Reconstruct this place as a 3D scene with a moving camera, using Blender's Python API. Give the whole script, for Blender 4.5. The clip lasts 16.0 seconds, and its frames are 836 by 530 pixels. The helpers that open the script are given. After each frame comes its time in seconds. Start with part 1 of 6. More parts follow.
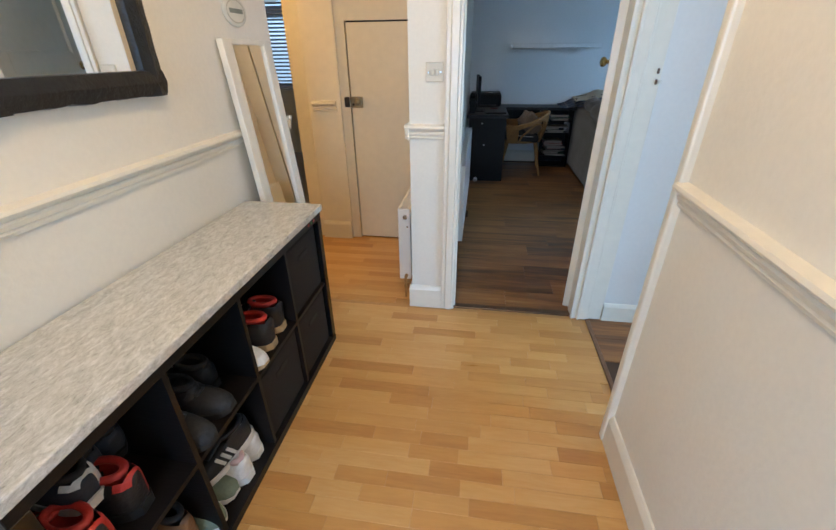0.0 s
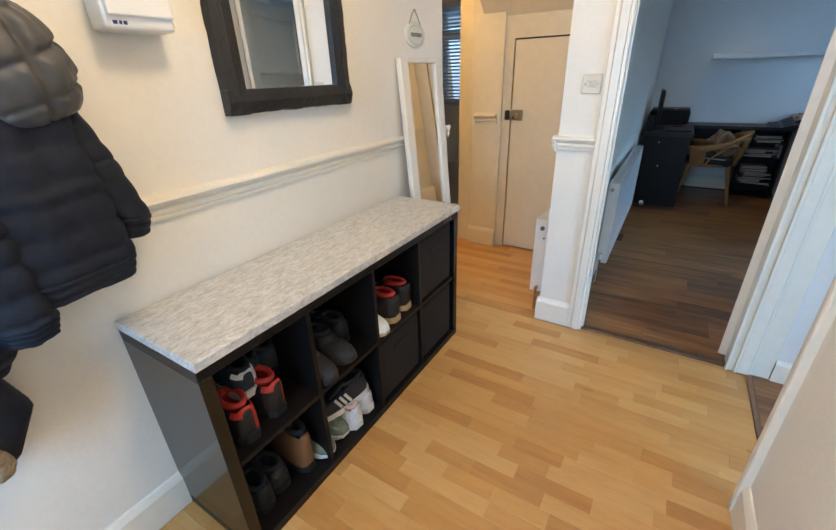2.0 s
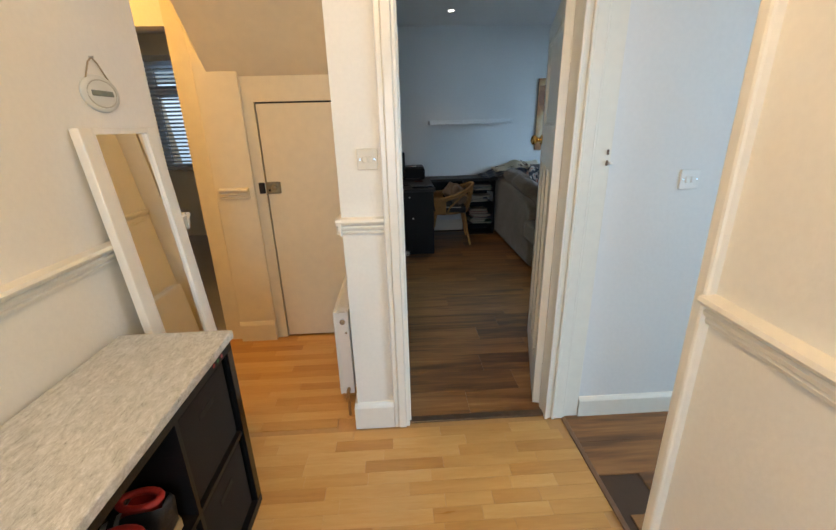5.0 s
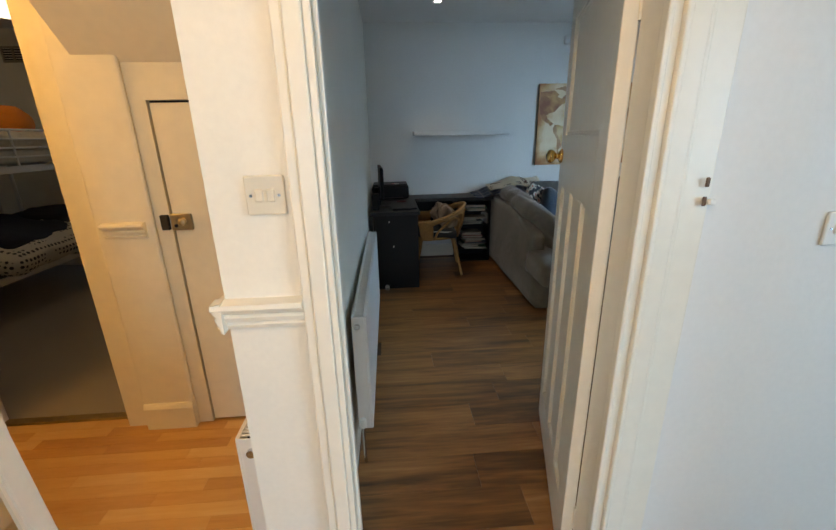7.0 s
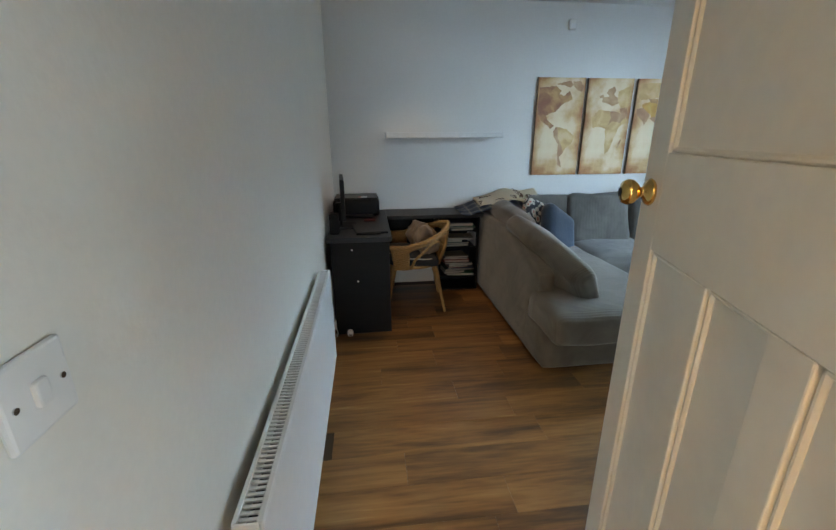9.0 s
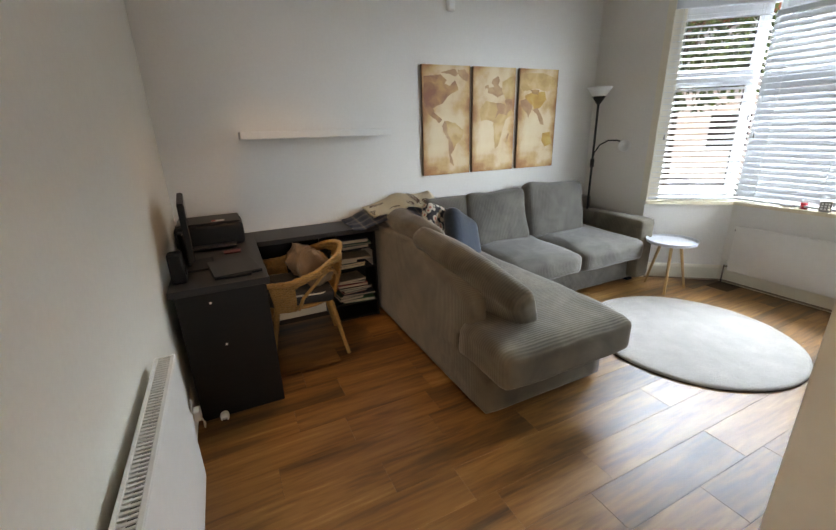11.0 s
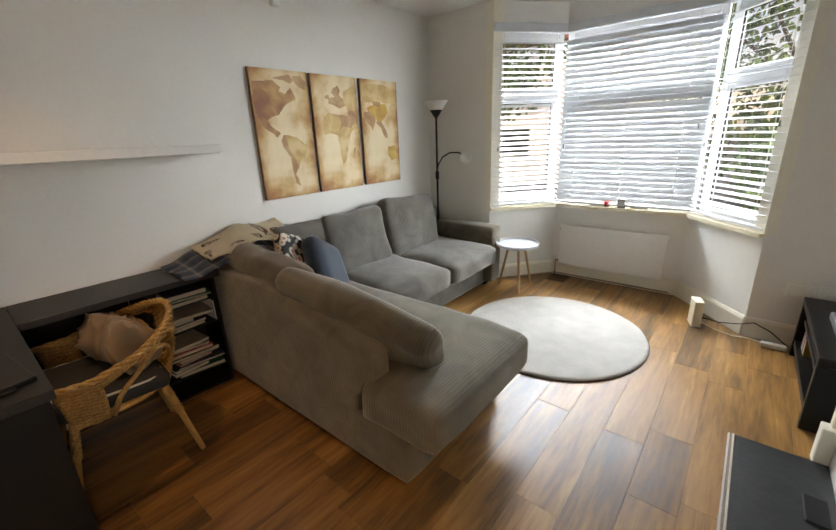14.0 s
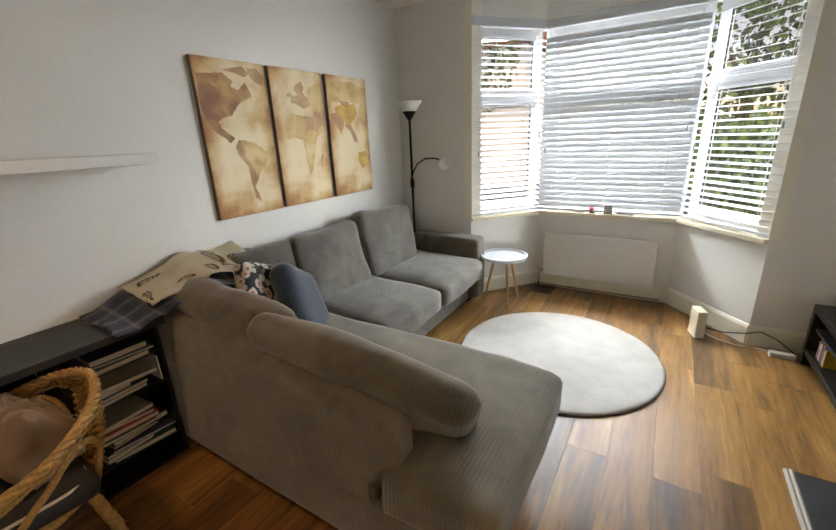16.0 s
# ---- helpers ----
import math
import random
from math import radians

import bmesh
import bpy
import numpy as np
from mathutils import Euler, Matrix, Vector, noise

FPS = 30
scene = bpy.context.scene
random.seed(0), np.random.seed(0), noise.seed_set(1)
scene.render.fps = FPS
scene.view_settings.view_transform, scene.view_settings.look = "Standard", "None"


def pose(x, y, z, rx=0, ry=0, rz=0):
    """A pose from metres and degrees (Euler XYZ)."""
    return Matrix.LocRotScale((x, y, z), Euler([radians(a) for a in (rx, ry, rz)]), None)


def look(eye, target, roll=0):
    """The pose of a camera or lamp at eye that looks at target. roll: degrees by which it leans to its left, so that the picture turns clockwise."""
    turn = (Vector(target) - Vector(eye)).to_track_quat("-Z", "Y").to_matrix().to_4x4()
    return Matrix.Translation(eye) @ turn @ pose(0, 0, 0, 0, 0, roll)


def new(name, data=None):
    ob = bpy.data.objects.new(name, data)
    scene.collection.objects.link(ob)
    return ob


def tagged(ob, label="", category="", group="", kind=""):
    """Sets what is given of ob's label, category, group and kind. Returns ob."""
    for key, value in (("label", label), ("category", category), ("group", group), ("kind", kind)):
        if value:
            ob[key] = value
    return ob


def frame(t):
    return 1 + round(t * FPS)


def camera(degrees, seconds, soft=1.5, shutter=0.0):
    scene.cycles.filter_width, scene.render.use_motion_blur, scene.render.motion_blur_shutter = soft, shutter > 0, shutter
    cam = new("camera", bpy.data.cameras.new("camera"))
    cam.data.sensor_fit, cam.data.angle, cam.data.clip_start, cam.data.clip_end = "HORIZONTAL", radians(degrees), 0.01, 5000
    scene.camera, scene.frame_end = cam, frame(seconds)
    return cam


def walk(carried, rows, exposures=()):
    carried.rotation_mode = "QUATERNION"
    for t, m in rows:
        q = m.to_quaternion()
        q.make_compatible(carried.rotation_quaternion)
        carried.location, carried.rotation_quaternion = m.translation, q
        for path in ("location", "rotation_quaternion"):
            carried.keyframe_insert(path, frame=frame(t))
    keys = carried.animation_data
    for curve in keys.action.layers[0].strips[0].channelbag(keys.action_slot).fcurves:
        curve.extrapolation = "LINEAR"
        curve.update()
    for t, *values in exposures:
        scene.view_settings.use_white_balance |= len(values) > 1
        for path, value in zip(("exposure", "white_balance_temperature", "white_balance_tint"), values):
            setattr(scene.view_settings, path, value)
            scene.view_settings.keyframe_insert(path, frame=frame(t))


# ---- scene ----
cam = camera(92.8, 16.0)
PATH = [
    (0, (0.422, 0.263, 1.432), (0.154, 2.008, 0.492), -0.6),
    (0.5, (0.513, 0.248, 1.429), (-0.015, 1.932, 0.488), -0.4),
    (1, (0.568, 0.206, 1.43), (-0.192, 1.808, 0.506), -0.7),
    (1.5, (0.575, 0.179, 1.418), (-0.349, 1.713, 0.528), -1.3),
    (2, (0.573, 0.177, 1.412), (-0.396, 1.701, 0.553), -2.0),
    (2.5, (0.579, 0.181, 1.429), (-0.291, 1.77, 0.581), -1.7),
    (3, (0.577, 0.206, 1.444), (-0.084, 1.897, 0.605), -1.6),
    (3.5, (0.508, 0.275, 1.459), (0.12, 2.066, 0.659), -1.6),
    (4, (0.376, 0.409, 1.475), (0.237, 2.256, 0.72), -1.4),
    (4.2, (0.282, 0.43, 1.488), (0.285, 2.289, 0.752), -0.8),
    (6.3, (0.39, 1.217, 1.459), (0.517, 3.118, 0.85), -1.4),
    (6.5, (0.401, 1.257, 1.468), (0.536, 3.154, 0.848), -1.2),
    (7, (0.458, 1.481, 1.465), (0.584, 3.381, 0.851), -1.2),
    (7.5, (0.539, 1.672, 1.484), (0.647, 3.57, 0.863), -0.9),
    (8, (0.557, 1.931, 1.479), (0.693, 3.824, 0.849), -0.8),
    (8.2, (0.55, 2.028, 1.489), (0.708, 3.921, 0.864), -0.7),
    (10.3, (0.638, 2.905, 1.504), (1.162, 4.73, 0.875), -0.8),
    (10.5, (0.619, 2.968, 1.509), (1.228, 4.765, 0.875), -1.2),
    (11, (0.604, 3.104, 1.5), (1.413, 4.817, 0.858), -1.8),
    (11.5, (0.636, 3.27, 1.528), (1.617, 4.885, 0.874), -2.3),
    (12, (0.662, 3.38, 1.534), (1.799, 4.897, 0.896), -2.4),
    (12.5, (0.666, 3.454, 1.537), (1.943, 4.86, 0.912), -2.4),
    (13, (0.644, 3.557, 1.542), (2.012, 4.879, 0.924), -2.5),
    (13.5, (0.639, 3.585, 1.543), (2.057, 4.851, 0.922), -2.4),
    (14, (0.649, 3.595, 1.534), (2.106, 4.815, 0.912), -2.2),
    (14.5, (0.652, 3.69, 1.537), (2.154, 4.855, 0.913), -2.3),
    (15, (0.686, 3.811, 1.532), (2.218, 4.939, 0.914), -2.5),
    (15.5, (0.771, 3.946, 1.528), (2.329, 5.036, 0.91), -2.6),
    (16, (0.834, 4.09, 1.544), (2.444, 5.104, 0.93), -2.5),
]
walk(cam, [(t, look(eye, target, roll)) for t, eye, target, roll in PATH],
     exposures=((0, -0.35, 5700, 12), (1.2, -0.2, 5500, 12), (2.4, -0.2, 5700, 12), (4, -0.35, 6100, 13), (6.3, -0.27, 6900, 13), (8.2, -0.1, 6700, 13), (10.3, 0.62, 9700, 27), (11.2, 0.42, 10300, 28), (12, 0.43, 11000, 29), (16, 0.42, 11500, 29)))

# ---- light ----
world = bpy.data.worlds.new("world")
scene.world = world
world.use_nodes = True
sky = world.node_tree.nodes.new("ShaderNodeTexSky")
sky.sky_type, sky.sun_disc, sky.sun_elevation, sky.sun_rotation = "NISHITA", False, radians(54), radians(239)
world.node_tree.links.new(sky.outputs[0], world.node_tree.nodes["Background"].inputs[0])
world.node_tree.nodes["Background"].inputs[1].default_value = 0.15


def lamp(name, kind, energy, colour, m, size=0.2, size_y=None):
    data = bpy.data.lights.new(name, kind)
    data.energy, data.color = energy, colour
    if kind == "AREA":
        data.shape, data.size, data.size_y = "RECTANGLE", size, size_y or size
    elif kind == "SUN":
        data.angle = radians(size)
    else:
        data.shadow_soft_size = size
    ob = new(name, data)
    ob.matrix_world = m
    return ob


lamp("sun", "SUN", 2.2, (1.0, 0.95, 0.88), look((0, 0, 0), (0.5, 0.3, -0.8)), 3)
DAY, WARM = (0.43, 0.705, 1.0), (1.0, 0.70, 0.37)
# daylight from the sky above the bay, and in the further rooms' windows and the front door's glass
lamp("bay_daylight", "AREA", 1550, DAY, look((7.3, 4.57, 3.75), (4.0, 4.57, 0.9)), 4.2, 1.9)
lamp("bay_side_daylight", "AREA", 760, DAY, look((6.3, 6.5, 3.05), (0.5, 3.2, 1.25)), 2.2, 0.7)
lamp("bay_far_side_daylight", "AREA", 700, DAY, look((7.2, 0.2, 2.6), (3.0, 6.2, 1.3)), 2.4, 1.6)
lamp("dining_daylight", "AREA", 45, DAY, look((3.55, 0.2, 1.5), (1.4, 2.3, 1.1)), 1.2, 1.4)
lamp("front_door_daylight", "AREA", 36, DAY, look((0.15, -1.12, 1.25), (0.0, 1.0, 0.4)), 0.7, 1.3)
lamp("bedroom_daylight", "AREA", 6, DAY, look((-2.3, 6.80, 1.65), (-2.2, 4.0, 1.0)), 1.1, 1.3)
# warm ceiling lamps of hall and landing
lamp("hall_ceiling_lamp", "POINT", 43, WARM, pose(0.15, 0.85, 2.42), 0.12)
lamp("passage_ceiling_lamp", "POINT", 27, (1.0, 0.57, 0.15), pose(-1.75, 2.95, 2.30), 0.10)

# the one lit downlight of the living room ceiling
SPOT = (0.97, 5.70)
sl = lamp("downlight", "SPOT", 26, (1.0, 0.82, 0.60), pose(*SPOT, 2.635), 0.06)
sl.data.spot_size, sl.data.spot_blend = radians(84), 1.0


# ---- materials ----
def nodes_of(name):
    m = bpy.data.materials.new(name)
    m.use_nodes = True
    t = m.node_tree
    return m, t.nodes, t.links, t.nodes["Principled BSDF"]


def mat(name, colour, rough=0.5, metal=0.0, vary=0.12, grain=30.0, bump=0.08, stretch=(1, 1, 1), fine=6.0, island=0.0, obj=0.0, spec=0.5, sheen=0.0, depth=0.02):
    """A surface with broad stains, fine grain and relief. island, obj: how much pieces differ."""
    m, n, l, b = nodes_of(name)
    co = n.new("ShaderNodeTexCoord")
    mp = n.new("ShaderNodeMapping")
    mp.inputs["Scale"].default_value = stretch
    l.new(co.outputs["Object"], mp.inputs[0])
    big = n.new("ShaderNodeTexNoise")
    big.inputs["Scale"].default_value, big.inputs["Detail"].default_value = fine / 3, 3
    sm = n.new("ShaderNodeTexNoise")
    sm.inputs["Scale"].default_value, sm.inputs["Detail"].default_value = grain, 4
    for k in (big, sm):
        l.new(mp.outputs[0], k.inputs[0])
    mix = n.new("ShaderNodeMath")
    mix.operation = "ADD"
    l.new(big.outputs[0], mix.inputs[0]), l.new(sm.outputs[0], mix.inputs[1])
    last = mix.outputs[0]
    for w, kind, out in ((island, "ShaderNodeNewGeometry", "Random Per Island"), (obj, "ShaderNodeObjectInfo", "Random")):
        if w:
            g = n.new(kind)
            k = n.new("ShaderNodeMath")
            k.operation, k.inputs[1].default_value = "MULTIPLY_ADD", w
            l.new(g.outputs[out], k.inputs[0]), l.new(last, k.inputs[2])
            last = k.outputs[0]
    rng = n.new("ShaderNodeMapRange")
    top = 1.35 + island + obj
    rng.inputs[1].default_value, rng.inputs[2].default_value = 0.65, top
    rng.inputs[3].default_value, rng.inputs[4].default_value = 1 - vary, 1 + vary
    l.new(last, rng.inputs[0])
    hue = n.new("ShaderNodeHueSaturation")
    hue.inputs["Color"].default_value = (*colour, 1)
    l.new(rng.outputs[0], hue.inputs["Value"])
    l.new(hue.outputs[0], b.inputs["Base Color"])
    b.inputs["Roughness"].default_value, b.inputs["Metallic"].default_value = rough, metal
    b.inputs["Specular IOR Level"].default_value = spec
    if sheen:
        b.inputs["Sheen Weight"].default_value = sheen
    if bump:
        bp = n.new("ShaderNodeBump")
        bp.inputs["Strength"].default_value, bp.inputs["Distance"].default_value = bump, depth
        l.new(sm.outputs[0], bp.inputs["Height"]), l.new(bp.outputs[0], b.inputs["Normal"])
    return m


def ramp(n, stops):
    r = n.new("ShaderNodeValToRGB")
    e = r.color_ramp.elements
    while len(e) < len(stops):
        e.new(0.5)
    for k, (p, c) in zip(e, stops):
        k.position, k.color = p, (*c, 1)
    return r


def wood_planks(name, stops, rough, stretch, bump=0.1, spread=1.0, gloss_var=0.1, low=0.45, high=0.9):
    """Wood whose tone is set piece by piece, with grain along x."""
    m, n, l, b = nodes_of(name)
    co = n.new("ShaderNodeTexCoord")
    info = n.new("ShaderNodeObjectInfo")
    off = n.new("ShaderNodeVectorMath")
    off.operation = "MULTIPLY_ADD"
    l.new(info.outputs["Random"], off.inputs[0])
    off.inputs[1].default_value = (37.0, 19.0, 11.0)
    l.new(co.outputs["Object"], off.inputs[2])
    mp = n.new("ShaderNodeMapping")
    mp.inputs["Scale"].default_value = stretch
    l.new(off.outputs[0], mp.inputs[0])
    a = n.new("ShaderNodeTexNoise")
    a.inputs["Scale"].default_value, a.inputs["Detail"].default_value, a.inputs["Roughness"].default_value, a.inputs["Distortion"].default_value = 1.3, 6, 0.62, 0.5
    l.new(mp.outputs[0], a.inputs[0])
    f = n.new("ShaderNodeTexNoise")
    f.inputs["Scale"].default_value, f.inputs["Detail"].default_value = 9, 5
    l.new(mp.outputs[0], f.inputs[0])
    s = n.new("ShaderNodeMath")
    s.operation, s.inputs[1].default_value = "MULTIPLY_ADD", 0.35
    l.new(f.outputs[0], s.inputs[0]), l.new(a.outputs[0], s.inputs[2])
    t = n.new("ShaderNodeMath")
    t.operation, t.inputs[1].default_value = "MULTIPLY_ADD", spread
    l.new(info.outputs["Random"], t.inputs[0]), l.new(s.outputs[0], t.inputs[2])
    rng = n.new("ShaderNodeMapRange")
    rng.inputs[1].default_value, rng.inputs[2].default_value = low, high + spread
    l.new(t.outputs[0], rng.inputs[0])
    r = ramp(n, stops)
    l.new(rng.outputs[0], r.inputs[0]), l.new(r.outputs[0], b.inputs["Base Color"])
    rr = n.new("ShaderNodeMapRange")
    rr.inputs[3].default_value, rr.inputs[4].default_value = rough - gloss_var, rough + gloss_var
    l.new(a.outputs[0], rr.inputs[0]), l.new(rr.outputs[0], b.inputs["Roughness"])
    bp = n.new("ShaderNodeBump")
    bp.inputs["Strength"].default_value, bp.inputs["Distance"].default_value = bump, 0.004
    l.new(f.outputs[0], bp.inputs["Height"]), l.new(bp.outputs[0], b.inputs["Normal"])
    return m


def corduroy(name, colour, ribs=40.0, direction="X"):
    """Ribbed pile cloth with crushed lighter and darker patches."""
    m, n, l, b = nodes_of(name)
    co = n.new("ShaderNodeTexCoord")
    w = n.new("ShaderNodeTexWave")
    w.bands_direction = direction
    w.inputs["Scale"].default_value, w.inputs["Distortion"].default_value, w.inputs["Detail"].default_value, w.inputs["Detail Scale"].default_value = ribs / 2, 0.5, 2, 0.6
    l.new(co.outputs["Object"], w.inputs[0])
    p = n.new("ShaderNodeTexNoise")
    p.inputs["Scale"].default_value, p.inputs["Detail"].default_value, p.inputs["Distortion"].default_value = 5.0, 4, 0.8
    l.new(co.outputs["Object"], p.inputs[0])
    add = n.new("ShaderNodeMath")
    add.operation, add.inputs[1].default_value = "MULTIPLY_ADD", 0.08
    l.new(w.outputs[1], add.inputs[0]), l.new(p.outputs[0], add.inputs[2])
    r = ramp(n, ((0.30, tuple(c * 0.62 for c in colour)), (0.56, colour), (0.92, tuple(min(1, c * 1.5) for c in colour))))
    l.new(add.outputs[0], r.inputs[0]), l.new(r.outputs[0], b.inputs["Base Color"])
    b.inputs["Roughness"].default_value, b.inputs["Sheen Weight"].default_value = 0.9, 0.35
    b.inputs["Specular IOR Level"].default_value = 0.15
    bp = n.new("ShaderNodeBump")
    bp.inputs["Strength"].default_value, bp.inputs["Distance"].default_value = 0.28, 0.005
    l.new(w.outputs[1], bp.inputs["Height"]), l.new(bp.outputs[0], b.inputs["Normal"])
    return m


def granite_mat():
    m, n, l, b = nodes_of("pale granite-look laminate")
    co = n.new("ShaderNodeTexCoord")
    mp = n.new("ShaderNodeMapping")
    mp.inputs["Rotation"].default_value, mp.inputs["Scale"].default_value = (0, 0, radians(24)), (1.5, 0.55, 1)
    l.new(co.outputs["Object"], mp.inputs[0])
    a = n.new("ShaderNodeTexNoise")
    a.inputs["Scale"].default_value, a.inputs["Detail"].default_value, a.inputs["Roughness"].default_value, a.inputs["Distortion"].default_value = 44, 9, 0.78, 0.6
    l.new(mp.outputs[0], a.inputs[0])
    v = n.new("ShaderNodeTexNoise")
    v.inputs["Scale"].default_value, v.inputs["Detail"].default_value, v.inputs["Roughness"].default_value = 150, 5, 0.8
    l.new(mp.outputs[0], v.inputs[0])
    s = n.new("ShaderNodeMath")
    s.operation, s.inputs[1].default_value = "MULTIPLY_ADD", 0.55
    l.new(v.outputs[0], s.inputs[0]), l.new(a.outputs[0], s.inputs[2])
    r = ramp(n, ((0.56, (0.25, 0.24, 0.21)), (0.66, (0.45, 0.44, 0.40)), (0.78, (0.56, 0.55, 0.51)), (0.95, (0.74, 0.73, 0.70))))
    l.new(s.outputs[0], r.inputs[0]), l.new(r.outputs[0], b.inputs["Base Color"])
    b.inputs["Roughness"].default_value = 0.20
    bp = n.new("ShaderNodeBump")
    bp.inputs["Strength"].default_value, bp.inputs["Distance"].default_value = 0.06, 0.003
    l.new(v.outputs[0], bp.inputs["Height"]), l.new(bp.outputs[0], b.inputs["Normal"])
    return m


def glass_mat():
    m, n, l, b = nodes_of("window glass")
    b.inputs["Transmission Weight"].default_value, b.inputs["Roughness"].default_value, b.inputs["IOR"].default_value = 1.0, 0.0, 1.45
    return m


def glow_mat(name, colour, strength):
    m, n, l, b = nodes_of(name)
    b.inputs["Base Color"].default_value = (*colour, 1)
    b.inputs["Emission Color"].default_value, b.inputs["Emission Strength"].default_value = (*colour, 1), strength
    return m


def parchment_mat():
    """Old paper print: pale in the middle, burnt red-brown towards the sheet's edges."""
    m, n, l, b = nodes_of("aged parchment print")
    co = n.new("ShaderNodeTexCoord")
    a = n.new("ShaderNodeTexNoise")
    a.inputs["Scale"].default_value, a.inputs["Detail"].default_value, a.inputs["Roughness"].default_value = 2.8, 6, 0.55
    l.new(co.outputs["Object"], a.inputs[0])
    sep = n.new("ShaderNodeSeparateXYZ")
    l.new(co.outputs["Generated"], sep.inputs[0])
    edge = None
    for out in ("X", "Z"):
        c = n.new("ShaderNodeMath")
        c.operation, c.inputs[1].default_value = "SUBTRACT", 0.5
        l.new(sep.outputs[out], c.inputs[0])
        p = n.new("ShaderNodeMath")
        p.operation, p.inputs[1].default_value = "POWER", 4.0
        l.new(c.outputs[0], p.inputs[0])
        if edge:
            k = n.new("ShaderNodeMath")
            l.new(edge, k.inputs[0]), l.new(p.outputs[0], k.inputs[1])
            edge = k.outputs[0]
        else:
            edge = p.outputs[0]
    f = n.new("ShaderNodeMath")
    f.operation, f.inputs[1].default_value = "MULTIPLY_ADD", -2.6
    l.new(edge, f.inputs[0]), l.new(a.outputs[0], f.inputs[2])
    r = ramp(n, ((0.10, (0.20, 0.060, 0.026)), (0.28, (0.46, 0.19, 0.065)), (0.38, (0.66, 0.41, 0.19)), (0.48, (0.79, 0.61, 0.39)), (0.68, (0.86, 0.72, 0.52))))
    l.new(f.outputs[0], r.inputs[0]), l.new(r.outputs[0], b.inputs["Base Color"])
    b.inputs["Roughness"].default_value = 0.65
    return m


WALL = mat("cream wall paint", (0.80, 0.76, 0.67), 0.55, vary=0.03, grain=60, bump=0.05)
WALL_LIVING = mat("off-white wall paint", (0.76, 0.74, 0.70), 0.6, vary=0.03, grain=50, bump=0.05)
GLOSS = mat("cream gloss paint", (0.80, 0.75, 0.64), 0.28, vary=0.04, grain=25, bump=0.05)
CEIL = mat("white ceiling paint", (0.78, 0.77, 0.75), 0.8, vary=0.03, grain=40, bump=0.04)
DOOR_CREAM = mat("cream door paint", (0.75, 0.67, 0.50), 0.38, vary=0.05, grain=18, bump=0.06)
BLACK_WOOD = mat("black-brown foil", (0.0085, 0.0072, 0.0068), 0.36, spec=0.2, vary=0.2, grain=20, stretch=(1, 8, 8), bump=0.05)
BLACK_MATT = mat("black plastic", (0.006, 0.006, 0.007), 0.5, spec=0.25, vary=0.15, grain=80, bump=0.05)
BLACK_SHINE = mat("polished black foil", (0.005, 0.005, 0.005), 0.16, spec=0.5, vary=0.15, grain=12, bump=0.02)
DESK_GREY = mat("dark grey laminate", (0.022, 0.021, 0.021), 0.45, spec=0.3, vary=0.15, grain=40, bump=0.03)
CHROME = mat("dull chrome", (0.6, 0.6, 0.6), 0.25, metal=1.0, vary=0.08, bump=0.0)
BRASS = mat("polished brass", (0.75, 0.48, 0.16), 0.14, metal=1.0, vary=0.12, grain=12, bump=0.02)
RAD_WHITE = mat("radiator enamel", (0.78, 0.76, 0.72), 0.3, vary=0.03, grain=20, bump=0.02)
PLASTIC = mat("white plastic", (0.78, 0.76, 0.71), 0.35, vary=0.03, grain=20, bump=0.0)
UPVC = mat("white window plastic", (0.80, 0.81, 0.82), 0.3, vary=0.03, bump=0.0)
SLAT = mat("white blind slat", (0.58, 0.60, 0.62), 0.4, vary=0.03, grain=15, bump=0.02)
TASSEL = mat("grey wooden tassel", (0.30, 0.30, 0.29), 0.5, vary=0.1, bump=0.0)
CORD = mat("white cord", (0.7, 0.7, 0.68), 0.8, vary=0.05, bump=0.0)
GRANITE = granite_mat()
GLASS = glass_mat()
MIRROR = mat("mirror glass", (0.86, 0.87, 0.86), 0.02, metal=1.0, vary=0.01, bump=0.0)
FRAME_BLACK = mat("black ash wood", (0.012, 0.011, 0.010), 0.35, vary=0.5, grain=14, stretch=(1, 6, 6), bump=0.25)
SOFA = corduroy("grey corduroy", (0.130, 0.119, 0.105))
# same cloth, ribs turned; the chaise's warm lamplight is mixed into the colour
SOFA_WARM_LIT = corduroy("grey corduroy on end, warm light in its colour", (0.150, 0.125, 0.091), direction="Y")
RUG = mat("pale grey wool pile", (0.40, 0.375, 0.35), 0.95, vary=0.17, grain=150, bump=0.6, fine=22, sheen=0.2, depth=0.012)
CARPET = mat("beige-grey carpet", (0.36, 0.31, 0.25), 0.95, vary=0.08, grain=300, bump=0.6, sheen=0.2)
LAMINATE = wood_planks("beech laminate", ((0.0, (0.42, 0.190, 0.050)), (0.35, (0.54, 0.275, 0.074)), (0.7, (0.62, 0.345, 0.110)), (1.0, (0.68, 0.42, 0.165))), 0.30, (2.0, 16, 1), 0.04, spread=0.75, gloss_var=0.06)
OAK = wood_planks("smoked oak planks", ((0.0, (0.055, 0.027, 0.013)), (0.28, (0.145, 0.064, 0.022)), (0.52, (0.270, 0.118, 0.036)), (0.75, (0.36, 0.170, 0.054)), (1.0, (0.52, 0.30, 0.12))), 0.33, (0.6, 6.0, 1), 0.06, spread=0.16, gloss_var=0.05, low=0.50, high=0.88)
JOINT = mat("dark floor joint", (0.07, 0.036, 0.017), 0.7, vary=0.1, bump=0.0)
BEECH_JOINT = mat("beech floor joint", (0.50, 0.27, 0.095), 0.6, vary=0.1, bump=0.0)
